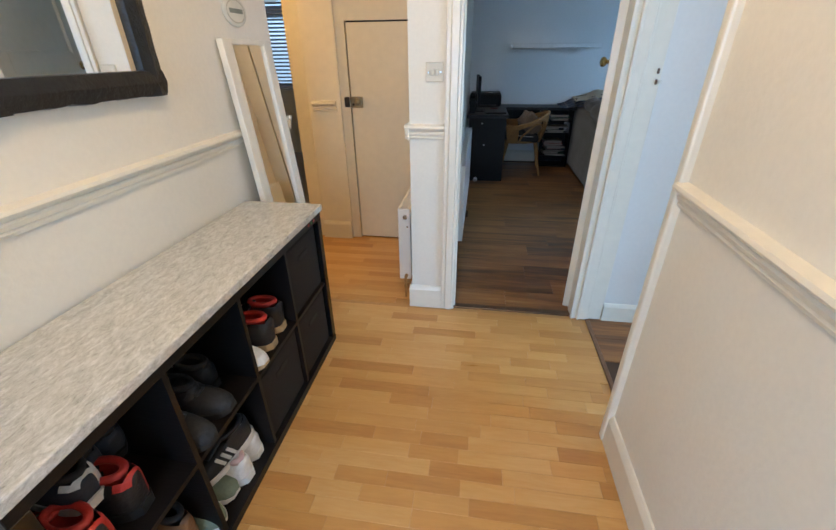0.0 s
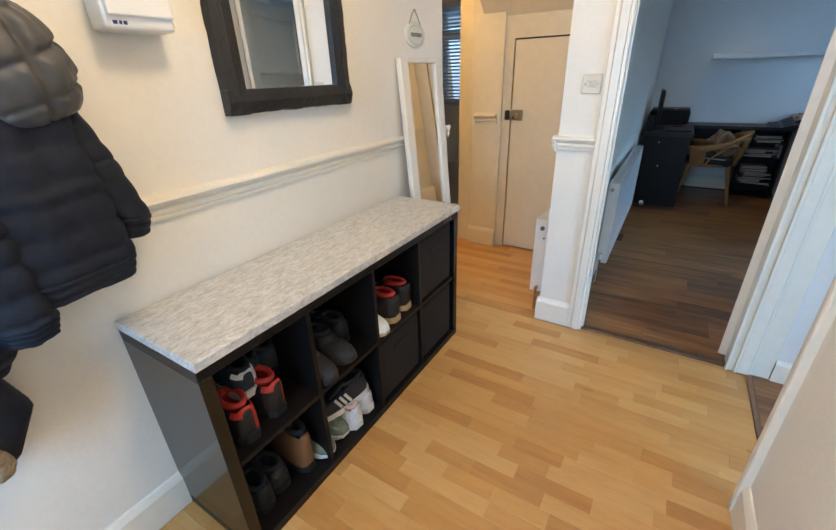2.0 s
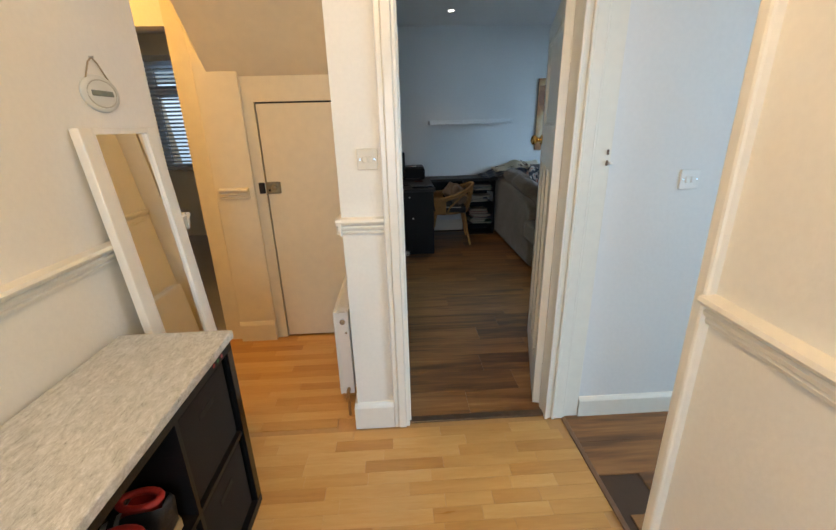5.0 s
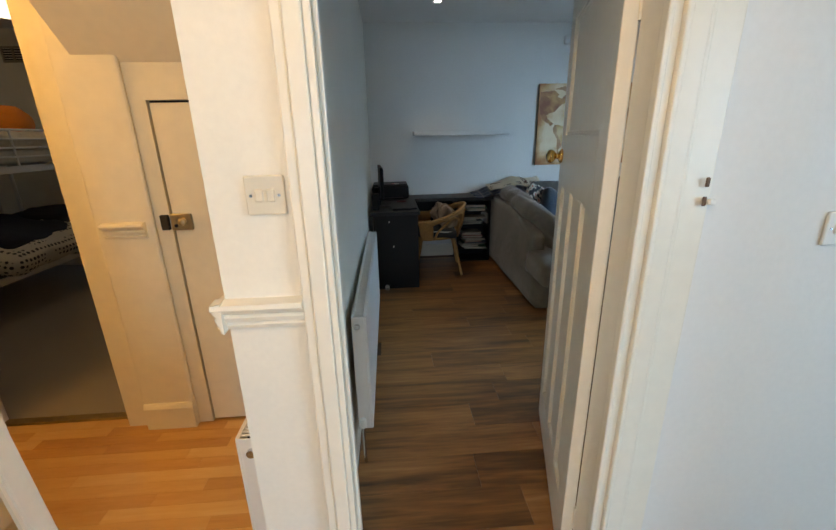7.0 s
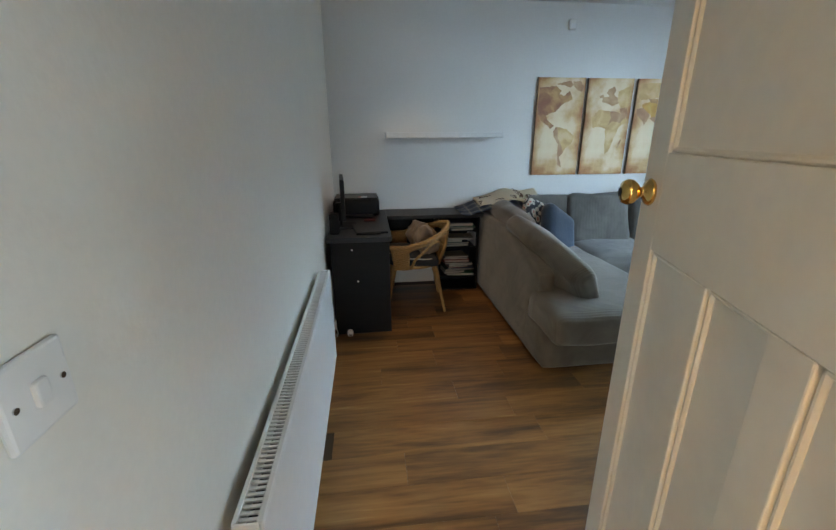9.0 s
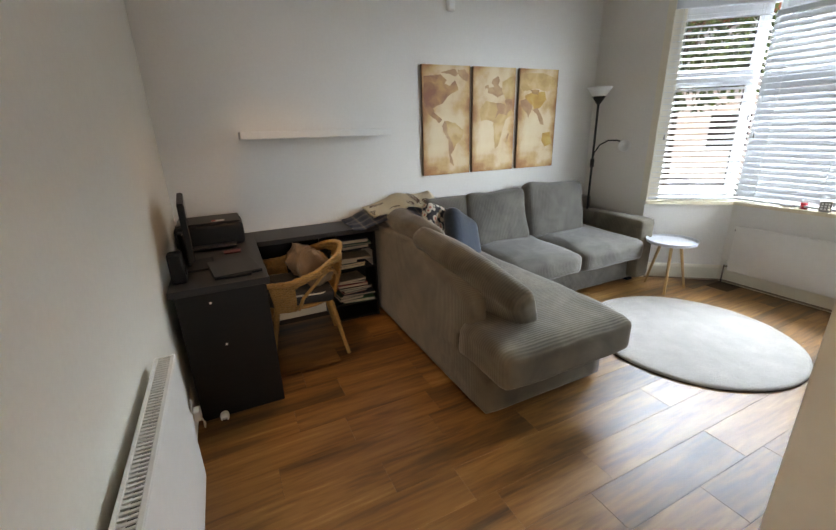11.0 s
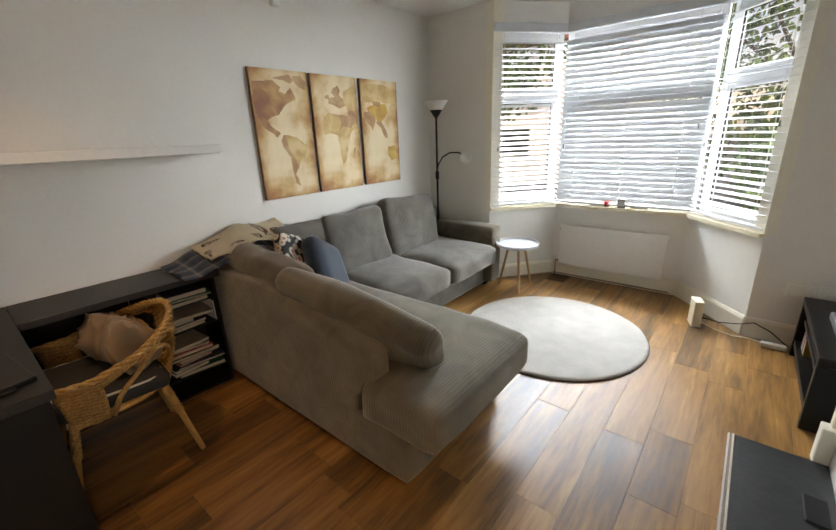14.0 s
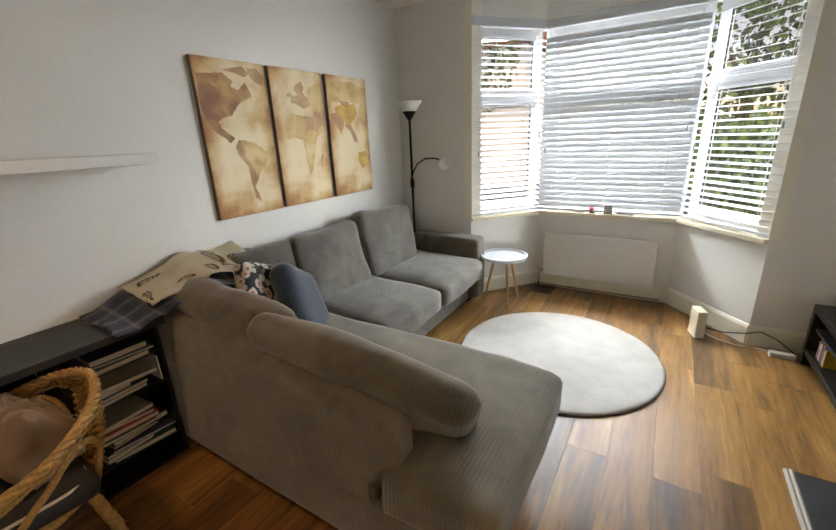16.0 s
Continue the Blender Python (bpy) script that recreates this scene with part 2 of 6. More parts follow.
RATTAN = mat("honey rattan", (0.42, 0.23, 0.075), 0.45, vary=0.35, grain=70, bump=0.5, fine=20)
LEG_WOOD = mat("pale beech", (0.50, 0.30, 0.14), 0.4, vary=0.15, grain=20, stretch=(6, 6, 1), bump=0.05)
TABLE_TOP = mat("pale grey lacquer", (0.58, 0.60, 0.64), 0.3, vary=0.03, bump=0.0)
PARCHMENT = parchment_mat()
SLATE = mat("black slate", (0.022, 0.024, 0.026), 0.35, vary=0.3, grain=25, bump=0.08)
FROST = mat("frosted white shade", (0.80, 0.80, 0.78), 0.35, vary=0.02, bump=0.0)


# ---- mesh helpers ----
def mesh_of(name, bm, material, smooth=False):
    me = bpy.data.meshes.new(name)
    bm.normal_update()
    bm.to_mesh(me)
    bm.free()
    for k in (material if isinstance(material, (list, tuple)) else [material]):
        me.materials.append(k)
    if smooth:
        me.polygons.foreach_set("use_smooth", [True] * len(me.polygons))
    return me


def part(name, bm, material, parent=None, label="", m=None, smooth=False):
    ob = new(name, mesh_of(name, bm, material, smooth))
    if m is not None:
        ob.matrix_world = m
    if parent is not None:
        ob.parent = parent
    if label:
        tagged(ob, label)
    return ob


def thing(name, label, category, m=None, group="", kind=""):
    e = new(name)
    e.empty_display_size = 0.1
    if m is not None:
        e.matrix_world = m
    return tagged(e, label, category, group, kind)


def add_box(bm, lo, hi, bevel=0.0, seg=1):
    c = [(a + b) / 2 for a, b in zip(lo, hi)]
    s = [abs(b - a) for a, b in zip(lo, hi)]
    r = bmesh.ops.create_cube(bm, size=1, matrix=Matrix.LocRotScale(c, None, s))
    if bevel:
        es = {e for v in r["verts"] for e in v.link_edges}
        bmesh.ops.bevel(bm, geom=list(es), offset=min(bevel, min(s) * 0.45), segments=seg, affect="EDGES", profile=0.5)
    return bm


def box(lo, hi, bevel=0.0, seg=1):
    return add_box(bmesh.new(), lo, hi, bevel, seg)


def boxes(*items, bevel=0.0, seg=1):
    bm = bmesh.new()
    for lo, hi in items:
        add_box(bm, lo, hi, bevel, seg)
    return bm


def add_rod(bm, a, b, r, r2=None, seg=10):
    a, b = Vector(a), Vector(b)
    d = b - a
    m = Matrix.Translation((a + b) / 2) @ d.to_track_quat("Z", "Y").to_matrix().to_4x4()
    bmesh.ops.create_cone(bm, cap_ends=True, segments=seg, radius1=r, radius2=r if r2 is None else r2, depth=d.length, matrix=m)
    return bm


def rod(a, b, r, r2=None, seg=10):
    return add_rod(bmesh.new(), a, b, r, r2, seg)


def add_tube(bm, pts, r, seg=8, closed=False, radius=None):
    pts = [Vector(p) for p in pts]
    rings, n = [], len(pts)
    for i, p in enumerate(pts):
        q, o = pts[(i + 1) % n if closed else min(i + 1, n - 1)], pts[(i - 1) % n if closed else max(i - 1, 0)]
        d = (q - o).normalized()
        u = d.cross(Vector((0, 0, 1)) if abs(d.z) < 0.95 else Vector((1, 0, 0))).normalized()
        v = d.cross(u)
        k = radius(i / max(1, n - 1)) if radius else r
        rings.append([bm.verts.new(p + k * (math.cos(a) * u + math.sin(a) * v)) for a in (2 * math.pi * j / seg for j in range(seg))])
    for i in range(n if closed else n - 1):
        a, b = rings[i], rings[(i + 1) % n]
        for j in range(seg):
            bm.faces.new((a[j], a[(j + 1) % seg], b[(j + 1) % seg], b[j]))
    if not closed:
        bm.faces.new(rings[0][::-1]), bm.faces.new(rings[-1])
    return bm


def tube(pts, r, seg=8, closed=False, radius=None):
    return add_tube(bmesh.new(), pts, r, seg, closed, radius)


def lathe(profile, seg=24):
    """profile: (radius, height) from bottom to top, turned round z."""
    bm = bmesh.new()
    rings = [[bm.verts.new((r * math.cos(2 * math.pi * j / seg), r * math.sin(2 * math.pi * j / seg), z)) for j in range(seg)] for r, z in profile]
    for a, b in zip(rings, rings[1:]):
        for j in range(seg):
            bm.faces.new((a[j], a[(j + 1) % seg], b[(j + 1) % seg], b[j]))
    if profile[0][0] > 1e-4:
        bm.faces.new(rings[0][::-1])
    if profile[-1][0] > 1e-4:
        bm.faces.new(rings[-1])
    return bm


def prism(outline, z0, z1):
    """An upright block on an outline given anticlockwise."""
    bm = bmesh.new()
    a = [bm.verts.new((x, y, z0)) for x, y in outline]
    b = [bm.verts.new((x, y, z1)) for x, y in outline]
    bm.faces.new(a[::-1]), bm.faces.new(b)
    for i in range(len(a)):
        j = (i + 1) % len(a)
        bm.faces.new((a[i], a[j], b[j], b[i]))
    return bm


def moulding(profile, a, b, out):
    """A profile (out, up) run from a to b; out: the horizontal way that it stands out from the wall."""
    bm = bmesh.new()
    a, b, out = Vector(a), Vector(b), Vector(out)
    ends = [[bm.verts.new(p + out * o + Vector((0, 0, u))) for o, u in profile] for p in (a, b)]
    n = len(profile)
    for i in range(n):
        bm.faces.new((ends[0][i], ends[0][(i + 1) % n], ends[1][(i + 1) % n], ends[1][i]))
    bm.faces.new(ends[0][::-1]), bm.faces.new(ends[1])
    bmesh.ops.recalc_face_normals(bm, faces=bm.faces[:])
    return bm


def soft_box(size, r=0.05, puff=0.02, cuts=7, wob=0.004, seed=0.0, side=0.5):
    """A padded block round the origin: rounded edges, bulging faces, a little uneven."""
    bm = bmesh.new()
    bmesh.ops.create_cube(bm, size=2)
    bmesh.ops.subdivide_edges(bm, edges=bm.edges[:], cuts=cuts, use_grid_fill=True)
    h = Vector(size) / 2
    r = min(r, min(h) * 0.98)
    for v in bm.verts:
        u = v.co.copy()
        # crowd rows towards the edges
        p = Vector([math.copysign(abs(c) ** 0.75, c) * k for c, k in zip(u, h)])
        q = Vector([max(-k + r, min(k - r, c)) for c, k in zip(p, h)])
        d = p - q
        p = q + d.normalized() * r if d.length > 1e-6 else p
        p.z += math.copysign(puff, u.z) * (1 - u.x ** 2) * (1 - u.y ** 2) * (abs(u.z) ** 2)
        p.x += math.copysign(puff * side, u.x) * (1 - u.y ** 2) * (1 - u.z ** 2) * (abs(u.x) ** 2)
        p.y += math.copysign(puff * side, u.y) * (1 - u.x ** 2) * (1 - u.z ** 2) * (abs(u.y) ** 2)
        w = noise.noise_vector(p * 5 + Vector((seed, seed * 2, 0)))
        v.co = p + w * wob
    return bm


# ---- setting ----
H = 2.65
FLOOR_LO = -0.05


def structure(name, bm, material, label, category, smooth=False):
    return tagged(part(name, bm, material, smooth=smooth), label, category, kind="structure")


floor_hall = structure("floor_hall", boxes(((-3.2, -1.3, -0.12), (1.127, 2.41, -0.006)), ((-3.2, 2.41, -0.12), (0.06, 3.50, -0.006))), BEECH_JOINT, "beech strip laminate floor of the hall", "floor")
floor_living = structure("floor_living", boxes(((0.06, 2.41, -0.12), (5.2, 6.6, -0.006)), ((1.127, -1.3, -0.12), (5.2, 2.41, -0.006))), JOINT, "smoked oak plank floor with worn dark streaks", "floor")
structure("floor_bedroom", box((-4.2, 3.50, -0.12), (0.06, 6.9, 0.004)), CARPET, "beige carpet floor of the bedroom", "floor")
structure("ceiling_hall", boxes(((-4.2, -1.3, H), (5.3, 2.40, H + 0.1)), ((-4.2, 2.40, H), (0.06, 6.9, H + 0.1))), CEIL, "plain white plaster ceiling", "ceiling")
structure("ceiling_living", boxes(((0.06, 2.40, H), (5.3, 6.6, H + 0.1))), CEIL, "plain white plaster ceiling", "ceiling")

# hall walls
structure("wall_hall_left", box((-0.83, -1.3, 0), (-0.71, 2.55, H)), WALL, "cream painted plaster hall wall", "wall")
structure("wall_hall_right", box((1.02, -1.3, 0), (1.13, 1.50, H)), WALL, "cream painted plaster hall wall", "wall")
structure("wall_hall_front", boxes(((-0.83, -1.42, 0), (-0.28, -1.3, H)), ((0.58, -1.42, 0), (1.13, -1.3, H)), ((-0.28, -1.42, 2.05), (0.58, -1.3, H))), WALL, "cream hall wall round the front door", "wall")
# wall between hall passage and living room, and its doorway wall
structure("wall_party", box((0.06, 2.38, 0), (0.24, 6.52, H)), WALL, "painted wall between passage and living room", "wall")
structure("wall_doorway", boxes(((0.24, 2.38, 0), (0.30, 2.475, H)), ((1.053, 2.38, 0), (4.40, 2.475, H)), ((0.30, 2.38, 2.03), (1.053, 2.475, H))), WALL_LIVING, "painted wall with the living room doorway", "wall")
structure("wall_north", box((0.24, 6.40, 0), (4.40, 6.52, H)), WALL_LIVING, "off-white painted living room wall", "wall")
structure("wall_chimney_breast", box((1.62, 2.475, 0), (3.00, 3.09, H)), WALL_LIVING, "white painted chimney breast", "wall")
structure("wall_east", boxes(((4.28, 5.64, 0), (4.42, 6.40, H)), ((4.28, 2.475, 0), (4.42, 3.45, H))), WALL_LIVING, "off-white wall beside the bay window", "wall")
# passage, cupboard and bedroom walls
structure("wall_cupboard", boxes(((-1.00, 3.38, 0), (-0.56, 3.50, H)), ((-0.56, 3.38, 1.635), (0.06, 3.50, H)), ((-0.06, 3.38, 0), (0.06, 3.50, 1.635))), DOOR_CREAM, "cream painted wall of the understairs cupboard", "wall")
structure("wall_cupboard_inside", box((-0.60, 3.9, 0), (0.06, 3.95, 1.7)), DOOR_CREAM, "dark back of the understairs cupboard", "wall")
structure("wall_bedroom_side", boxes(((-4.2, 3.38, 0), (-1.72, 3.50, H)), ((-1.72, 3.38, 2.05), (-1.00, 3.50, H))), WALL, "cream wall beside the bedroom doorway", "wall")
structure("wall_passage_end", box((-3.3, -1.3, 0), (-3.2, 3.38, H)), WALL, "cream wall closing the passage", "wall")
structure("wall_passage_south", box((-3.2, 2.43, 0), (-0.83, 2.55, H)), WALL, "cream wall of the passage", "wall")
structure("wall_bedroom_north", boxes(((-4.2, 6.6, 0), (-2.95, 6.72, H)), ((-1.70, 6.6, 0), (0.06, 6.72, H)), ((-2.95, 6.6, 0), (-1.70, 6.72, 0.95)), ((-2.95, 6.6, 2.35), (-1.70, 6.72, H))), WALL, "cream bedroom wall with a window", "wall")
structure("wall_bedroom_west", box((-4.3, 3.38, 0), (-4.2, 6.72, H)), WALL, "cream bedroom wall", "wall")
# dining room walls, beyond the hall's side opening
structure("wall_dining_east", boxes(((4.1, -1.3, 0), (4.2, -0.6, H)), ((4.1, 0.9, 0), (4.2, 2.38, H)), ((4.1, -0.6, 0), (4.2, 0.9, 0.8)), ((4.1, -0.6, 2.2), (4.2, 0.9, H))), WALL, "pale wall with a window opening", "wall")
structure("wall_dining_south", box((1.13, -1.4, 0), (4.2, -1.3, H)), WALL, "pale wall closing the dining room", "wall")

# stair underside over the cupboard
bm = bmesh.new()
vs = [bm.verts.new(p) for p in ((-0.80, 3.379, 1.78), (0.059, 3.379, 1.78), (0.059, 2.58, H - 0.001), (-0.80, 2.58, H - 0.001), (-0.93, 3.379, 2.10), (-0.93, 2.85, H - 0.001), (0.059, 3.379, H - 0.001), (-0.93, 3.379, H - 0.001))]
for f in ((0, 1, 2, 3), (4, 0, 3, 5)):
    bm.faces.new([vs[i] for i in f])
bm.faces.new((vs[1], vs[6], vs[2])), bm.faces.new((vs[5], vs[3], vs[2], vs[6], vs[7])), bm.faces.new((vs[4], vs[5], vs[7])), bm.faces.new((vs[0], vs[4], vs[7], vs[6], vs[1]))
bmesh.ops.recalc_face_normals(bm, faces=bm.faces[:])
structure("ceiling_stair_soffit", bm, DOOR_CREAM, "sloping cream underside of the stairs", "ceiling")

# bay: corners inside, going round from the north jamb
BAY = [Vector((4.28, 5.64)), Vector((4.87, 5.17)), Vector((4.87, 3.96)), Vector((4.28, 3.45))]


def bay_out(i, d):
    """Corner i moved outwards by d."""
    n = []
    for a, b in zip(BAY, BAY[1:]):
        e = (b - a).normalized()
        n.append(Vector((-e.y, e.x)))
    if i == 0:
        return BAY[0] + Vector((0, 1)) * d * 0 + n[0] * d
    if i == 3:
        return BAY[3] + n[2] * d
    k = (n[i - 1] + n[i]).normalized()
    return BAY[i] + k * d / k.dot(n[i])


def bay_ring(d0, d1, z0, z1):
    bm = bmesh.new()
    rows = [[bm.verts.new((*bay_out(i, d), z)) for i in range(4)] for d, z in ((d0, z0), (d1, z0), (d1, z1), (d0, z1))]
    for a, b in zip(rows, rows[1:] + rows[:1]):
        for i in range(3):
            bm.faces.new((a[i], a[i + 1], b[i + 1], b[i]))
    bm.faces.new([r[0] for r in rows]), bm.faces.new([r[3] for r in rows][::-1])
    bmesh.ops.recalc_face_normals(bm, faces=bm.faces[:])
    return bm


structure("wall_bay_lower", bay_ring(0, 0.16, 0, 0.755), WALL_LIVING, "off-white wall under the bay window", "wall")
structure("wall_bay_upper", bay_ring(0, 0.16, 2.42, H), WALL_LIVING, "off-white wall above the bay window", "wall")
structure("sill", bay_ring(-0.045, 0.10, 0.755, 0.785), mat("cream sill paint", (0.75, 0.66, 0.50), 0.35, vary=0.06, grain=20, bump=0.05), "cream painted board window sill of the bay", "sill")

# ---- trims, doors and windows ----
DADO = ((0, 0), (0.010, 0.002), (0.014, 0.012), (0.010, 0.018), (0.018, 0.022), (0.022, 0.034), (0.016, 0.040), (0.030, 0.050), (0.038, 0.060), (0.034, 0.070), (0, 0.075))
SKIRT = ((0, 0), (0.018, 0), (0.018, 0.125), (0.012, 0.140), (0.006, 0.150), (0, 0.152))


def run(name, profile, a, b, out, label, category, material=GLOSS):
    return structure(name, moulding(profile, a, b, out), material, label, category)


run("trim_dado_left", DADO, (-0.71, -1.29, 1.028), (-0.71, 2.55, 1.048), (1, 0, 0), "moulded cream dado rail", "dado rail")
run("trim_dado_left_return", DADO, (-0.745, 2.55, 1.048), (-0.672, 2.55, 1.048), (0, 1, 0), "moulded cream dado rail end", "dado rail")
run("trim_dado_right", DADO, (1.02, -1.29, 0.985), (1.02, 1.485, 1.025), (-1, 0, 0), "moulded cream dado rail", "dado rail")
run("trim_dado_post", DADO, (0.037, 2.38, 1.035), (0.243, 2.38, 1.035), (0, -1, 0), "moulded cream dado rail end on the post", "dado rail")
run("trim_dado_post_side", tuple((o * 0.6, u) for o, u in DADO), (0.06, 2.345, 1.035), (0.06, 3.37, 1.035), (-1, 0, 0), "moulded cream dado rail", "dado rail")
run("baseboard_left", SKIRT, (-0.71, -1.29, 0), (-0.71, 2.55, 0), (1, 0, 0), "cream painted skirting board", "skirting")
run("baseboard_right", SKIRT, (1.02, -1.29, 0), (1.02, 1.49, 0), (-1, 0, 0), "cream painted skirting board", "skirting")
run("baseboard_post", SKIRT, (0.045, 2.38, 0), (0.243, 2.38, 0), (0, -1, 0), "cream painted skirting board", "skirting")
run("baseboard_post_side", SKIRT, (0.06, 2.366, 0), (0.06, 3.37, 0), (-1, 0, 0), "cream painted skirting board", "skirting")
run("baseboard_dining", tuple((o, u * 0.75) for o, u in SKIRT), (1.21, 2.38, 0), (4.1, 2.38, 0), (0, -1, 0), "white skirting board", "skirting")
run("baseboard_living_left", SKIRT, (0.24, 2.60, 0), (0.24, 6.39, 0), (1, 0, 0), "white skirting board", "skirting")
run("baseboard_north", SKIRT, (0.26, 6.40, 0), (4.27, 6.40, 0), (0, -1, 0), "white skirting board", "skirting")
run("baseboard_east_a", SKIRT, (4.28, 5.64, 0), (4.28, 6.38, 0), (-1, 0, 0), "white skirting board", "skirting")
run("baseboard_east_b", SKIRT, (4.28, 2.55, 0), (4.28, 3.45, 0), (-1, 0, 0), "white skirting board", "skirting")
run("baseboard_chimney_side", SKIRT, (3.00, 2.55, 0), (3.00, 3.10, 0), (1, 0, 0), "white skirting board", "skirting")
for i in range(3):
    a, b = BAY[i], BAY[i + 1]
    e = (b - a).normalized()
    run("baseboard_bay", SKIRT, (*a, 0), (*b, 0), (e.y, -e.x, 0), "white skirting board under the bay", "skirting")
structure("trim_wall_end", box((0.995, 1.478, 0.0), (1.135, 1.515, H), 0.008, 2), GLOSS, "cream beaded wall end", "trim")
structure("trim_threshold", box((0.30, 2.385, -0.006), (1.05, 2.43, 0.006), 0.003), mat("bronze threshold strip", (0.16, 0.10, 0.06), 0.35, metal=0.6, vary=0.2), "brown metal threshold strip", "threshold")
structure("trim_threshold_dining", box((1.118, 1.50, -0.006), (1.14, 2.38, 0.004), 0.002), mat("brown edge strip", (0.20, 0.10, 0.045), 0.4, vary=0.2), "brown floor edge strip", "threshold")
structure("trim_threshold_bedroom", box((-1.72, 3.45, -0.006), (-1.0, 3.50, 0.008), 0.003), mat("dull brass strip", (0.35, 0.24, 0.10), 0.35, metal=0.8, vary=0.2), "dull brass carpet strip", "threshold")


def casing(name, x0, x1, y, out, z1, steps, label):
    """An upright architrave: steps are (from, to, proud) shares across its width."""
    bm = bmesh.new()
    for u, v, p in steps:
        a, b = x0 + (x1 - x0) * u, x0 + (x1 - x0) * v
        add_box(bm, (min(a, b), min(y, y + out * p), 0.0), (max(a, b), max(y, y + out * p), z1), 0.004, 2)
    return structure(name, bm, GLOSS, label, "door frame")


casing("trim_architrave_left", 0.243, 0.322, 2.379, -1, 2.12, ((0, 0.30, 0.020), (0.30, 0.78, 0.025), (0.78, 1, 0.017)), "cream moulded door architrave")
casing("trim_architrave_right", 1.208, 1.029, 2.379, -1, 2.12, ((0, 0.40, 0.010), (0.40, 0.47, 0.020), (0.47, 0.72, 0.024), (0.72, 0.80, 0.030), (0.80, 0.92, 0.018), (0.92, 1, 0.026)), "cream moulded door architrave, chipped at its foot")
structure("trim_architrave_head", boxes(((0.243, 2.35, 2.03), (1.208, 2.379, 2.12)), bevel=0.004), GLOSS, "cream moulded door head", "door frame")
structure("trim_lining", boxes(((0.30, 2.381, 0), (0.318, 2.484, 2.03)), ((1.035, 2.381, 0), (1.053, 2.462, 2.03)), ((0.318, 2.381, 2.012), (1.035, 2.478, 2.03)), ((0.318, 2.40, 0), (0.330, 2.43, 2.012)), bevel=0.002), GLOSS, "cream painted door lining with stop bead", "door frame")
casing("trim_architrave_living", 0.242, 0.300, 2.4755, 1, 2.10, ((0, 0.3, 0.022), (0.3, 1, 0.014)), "cream moulded door architrave")
# bare strike plates: one on the lining, one on the hall's side opening
for nm, lo, hi in (("strike_plate", (0.3165, 2.460, 1.345), (0.3186, 2.472, 1.38)),):
    tagged(part(nm, box(lo, hi, 0.001), mat("chipped brown metal", (0.34, 0.24, 0.15), 0.5, metal=0.3, vary=0.4)), "worn brown strike plate on the door lining", "strike plate")
latch = thing("latch_keep", "two worn brown latch slots in the jamb", "latch keep", pose(1.188, 2.360, 1.33))
for z in (-0.022, 0.022):
    part("slot", box((-0.005, -0.003, z - 0.011), (0.005, 0.002, z + 0.011), 0.002), mat("rusty slot", (0.14, 0.085, 0.055), 0.7, vary=0.4), latch)
part("tongue", box((0.006, -0.010, -0.03), (0.024, 0.002, -0.016), 0.003), PLASTIC, latch)


def knob(parent, m, material=BRASS):
    k = part("knob", lathe(((0.0, 0.0), (0.028, 0.0), (0.031, 0.005), (0.026, 0.012), (0.013, 0.018), (0.011, 0.026), (0.020, 0.032), (0.028, 0.042), (0.029, 0.052), (0.024, 0.062), (0.010, 0.067), (0.0, 0.067)), 28), material, parent, "polished brass round knob", smooth=True)
    k.matrix_local = m
    part("key_slot", lathe(((0, 0.0655), (0.010, 0.0655), (0.010, 0.0682), (0, 0.0682)), 16), BLACK_MATT, k, "dark key slot")
    return k


def panelled_door(m):
    """One panel over three tall ones; hinged at the origin, leaf along +x, faces at y 0 and 0.035."""
    d = thing("door_living", "cream painted panelled living room door standing open", "door", m, kind="structure")
    w, h, t = 0.83, 1.985, 0.038
    rails = [((0, 0, 0.01), (0.10, t, h)), ((w - 0.10, 0, 0.01), (w, t, h)), ((0.10, 0, h - 0.10), (w - 0.10, t, h)), ((0.10, 0, 1.25), (w - 0.10, t, 1.46)), ((0.10, 0, 0.01), (w - 0.10, t, 0.20))]
    pw = (w - 0.20 - 0.16) / 3
    for i in (1, 2):
        x = 0.10 + i * pw + (i - 1) * 0.08
        rails.append(((x, 0, 0.20), (x + 0.08, t, 1.25)))
    for nm, (lo, hi) in zip(("stile", "stile", "top_rail", "lock_rail", "bottom_rail", "muntin", "muntin"), rails):
        part(nm, box(lo, hi, 0.003, 2), GLOSS, d)
    part("top_panel", box((0.10, 0.012, 1.46), (w - 0.10, t - 0.012, h - 0.10)), GLOSS, d)
    for i in range(3):
        x = 0.10 + i * (pw + 0.08)
        part("lower_panel", box((x, 0.012, 0.20), (x + pw, t - 0.012, 1.25)), GLOSS, d)
    bm = bmesh.new()
    for x0, x1, z0, z1 in [(0.10, w - 0.10, 1.46, h - 0.10)] + [(0.10 + i * (pw + 0.08), 0.10 + i * (pw + 0.08) + pw, 0.20, 1.25) for i in range(3)]:
        for y in (0.006, t - 0.016):
            for lo, hi in (((x0, y, z0), (x1, y + 0.010, z0 + 0.012)), ((x0, y, z1 - 0.012), (x1, y + 0.010, z1)), ((x0, y, z0), (x0 + 0.012, y + 0.010, z1)), ((x1 - 0.012, y, z0), (x1, y + 0.010, z1))):
                add_box(bm, lo, hi, 0.004)
    part("panel_bead", bm, GLOSS, d)
    knob(d, pose(w - 0.052, t, 1.372, -90))
    knob(d, pose(w - 0.052, 0, 1.372, 90))
    for z in (0.22, 1.75):
        part("hinge", rod((-0.006, 0.0, z - 0.045), (-0.006, 0.0, z + 0.045), 0.006), GLOSS, d, "painted butt hinge with bare screws")
    return d


panelled_door(pose(1.040, 2.472, 0, 0, 0, 74.2))

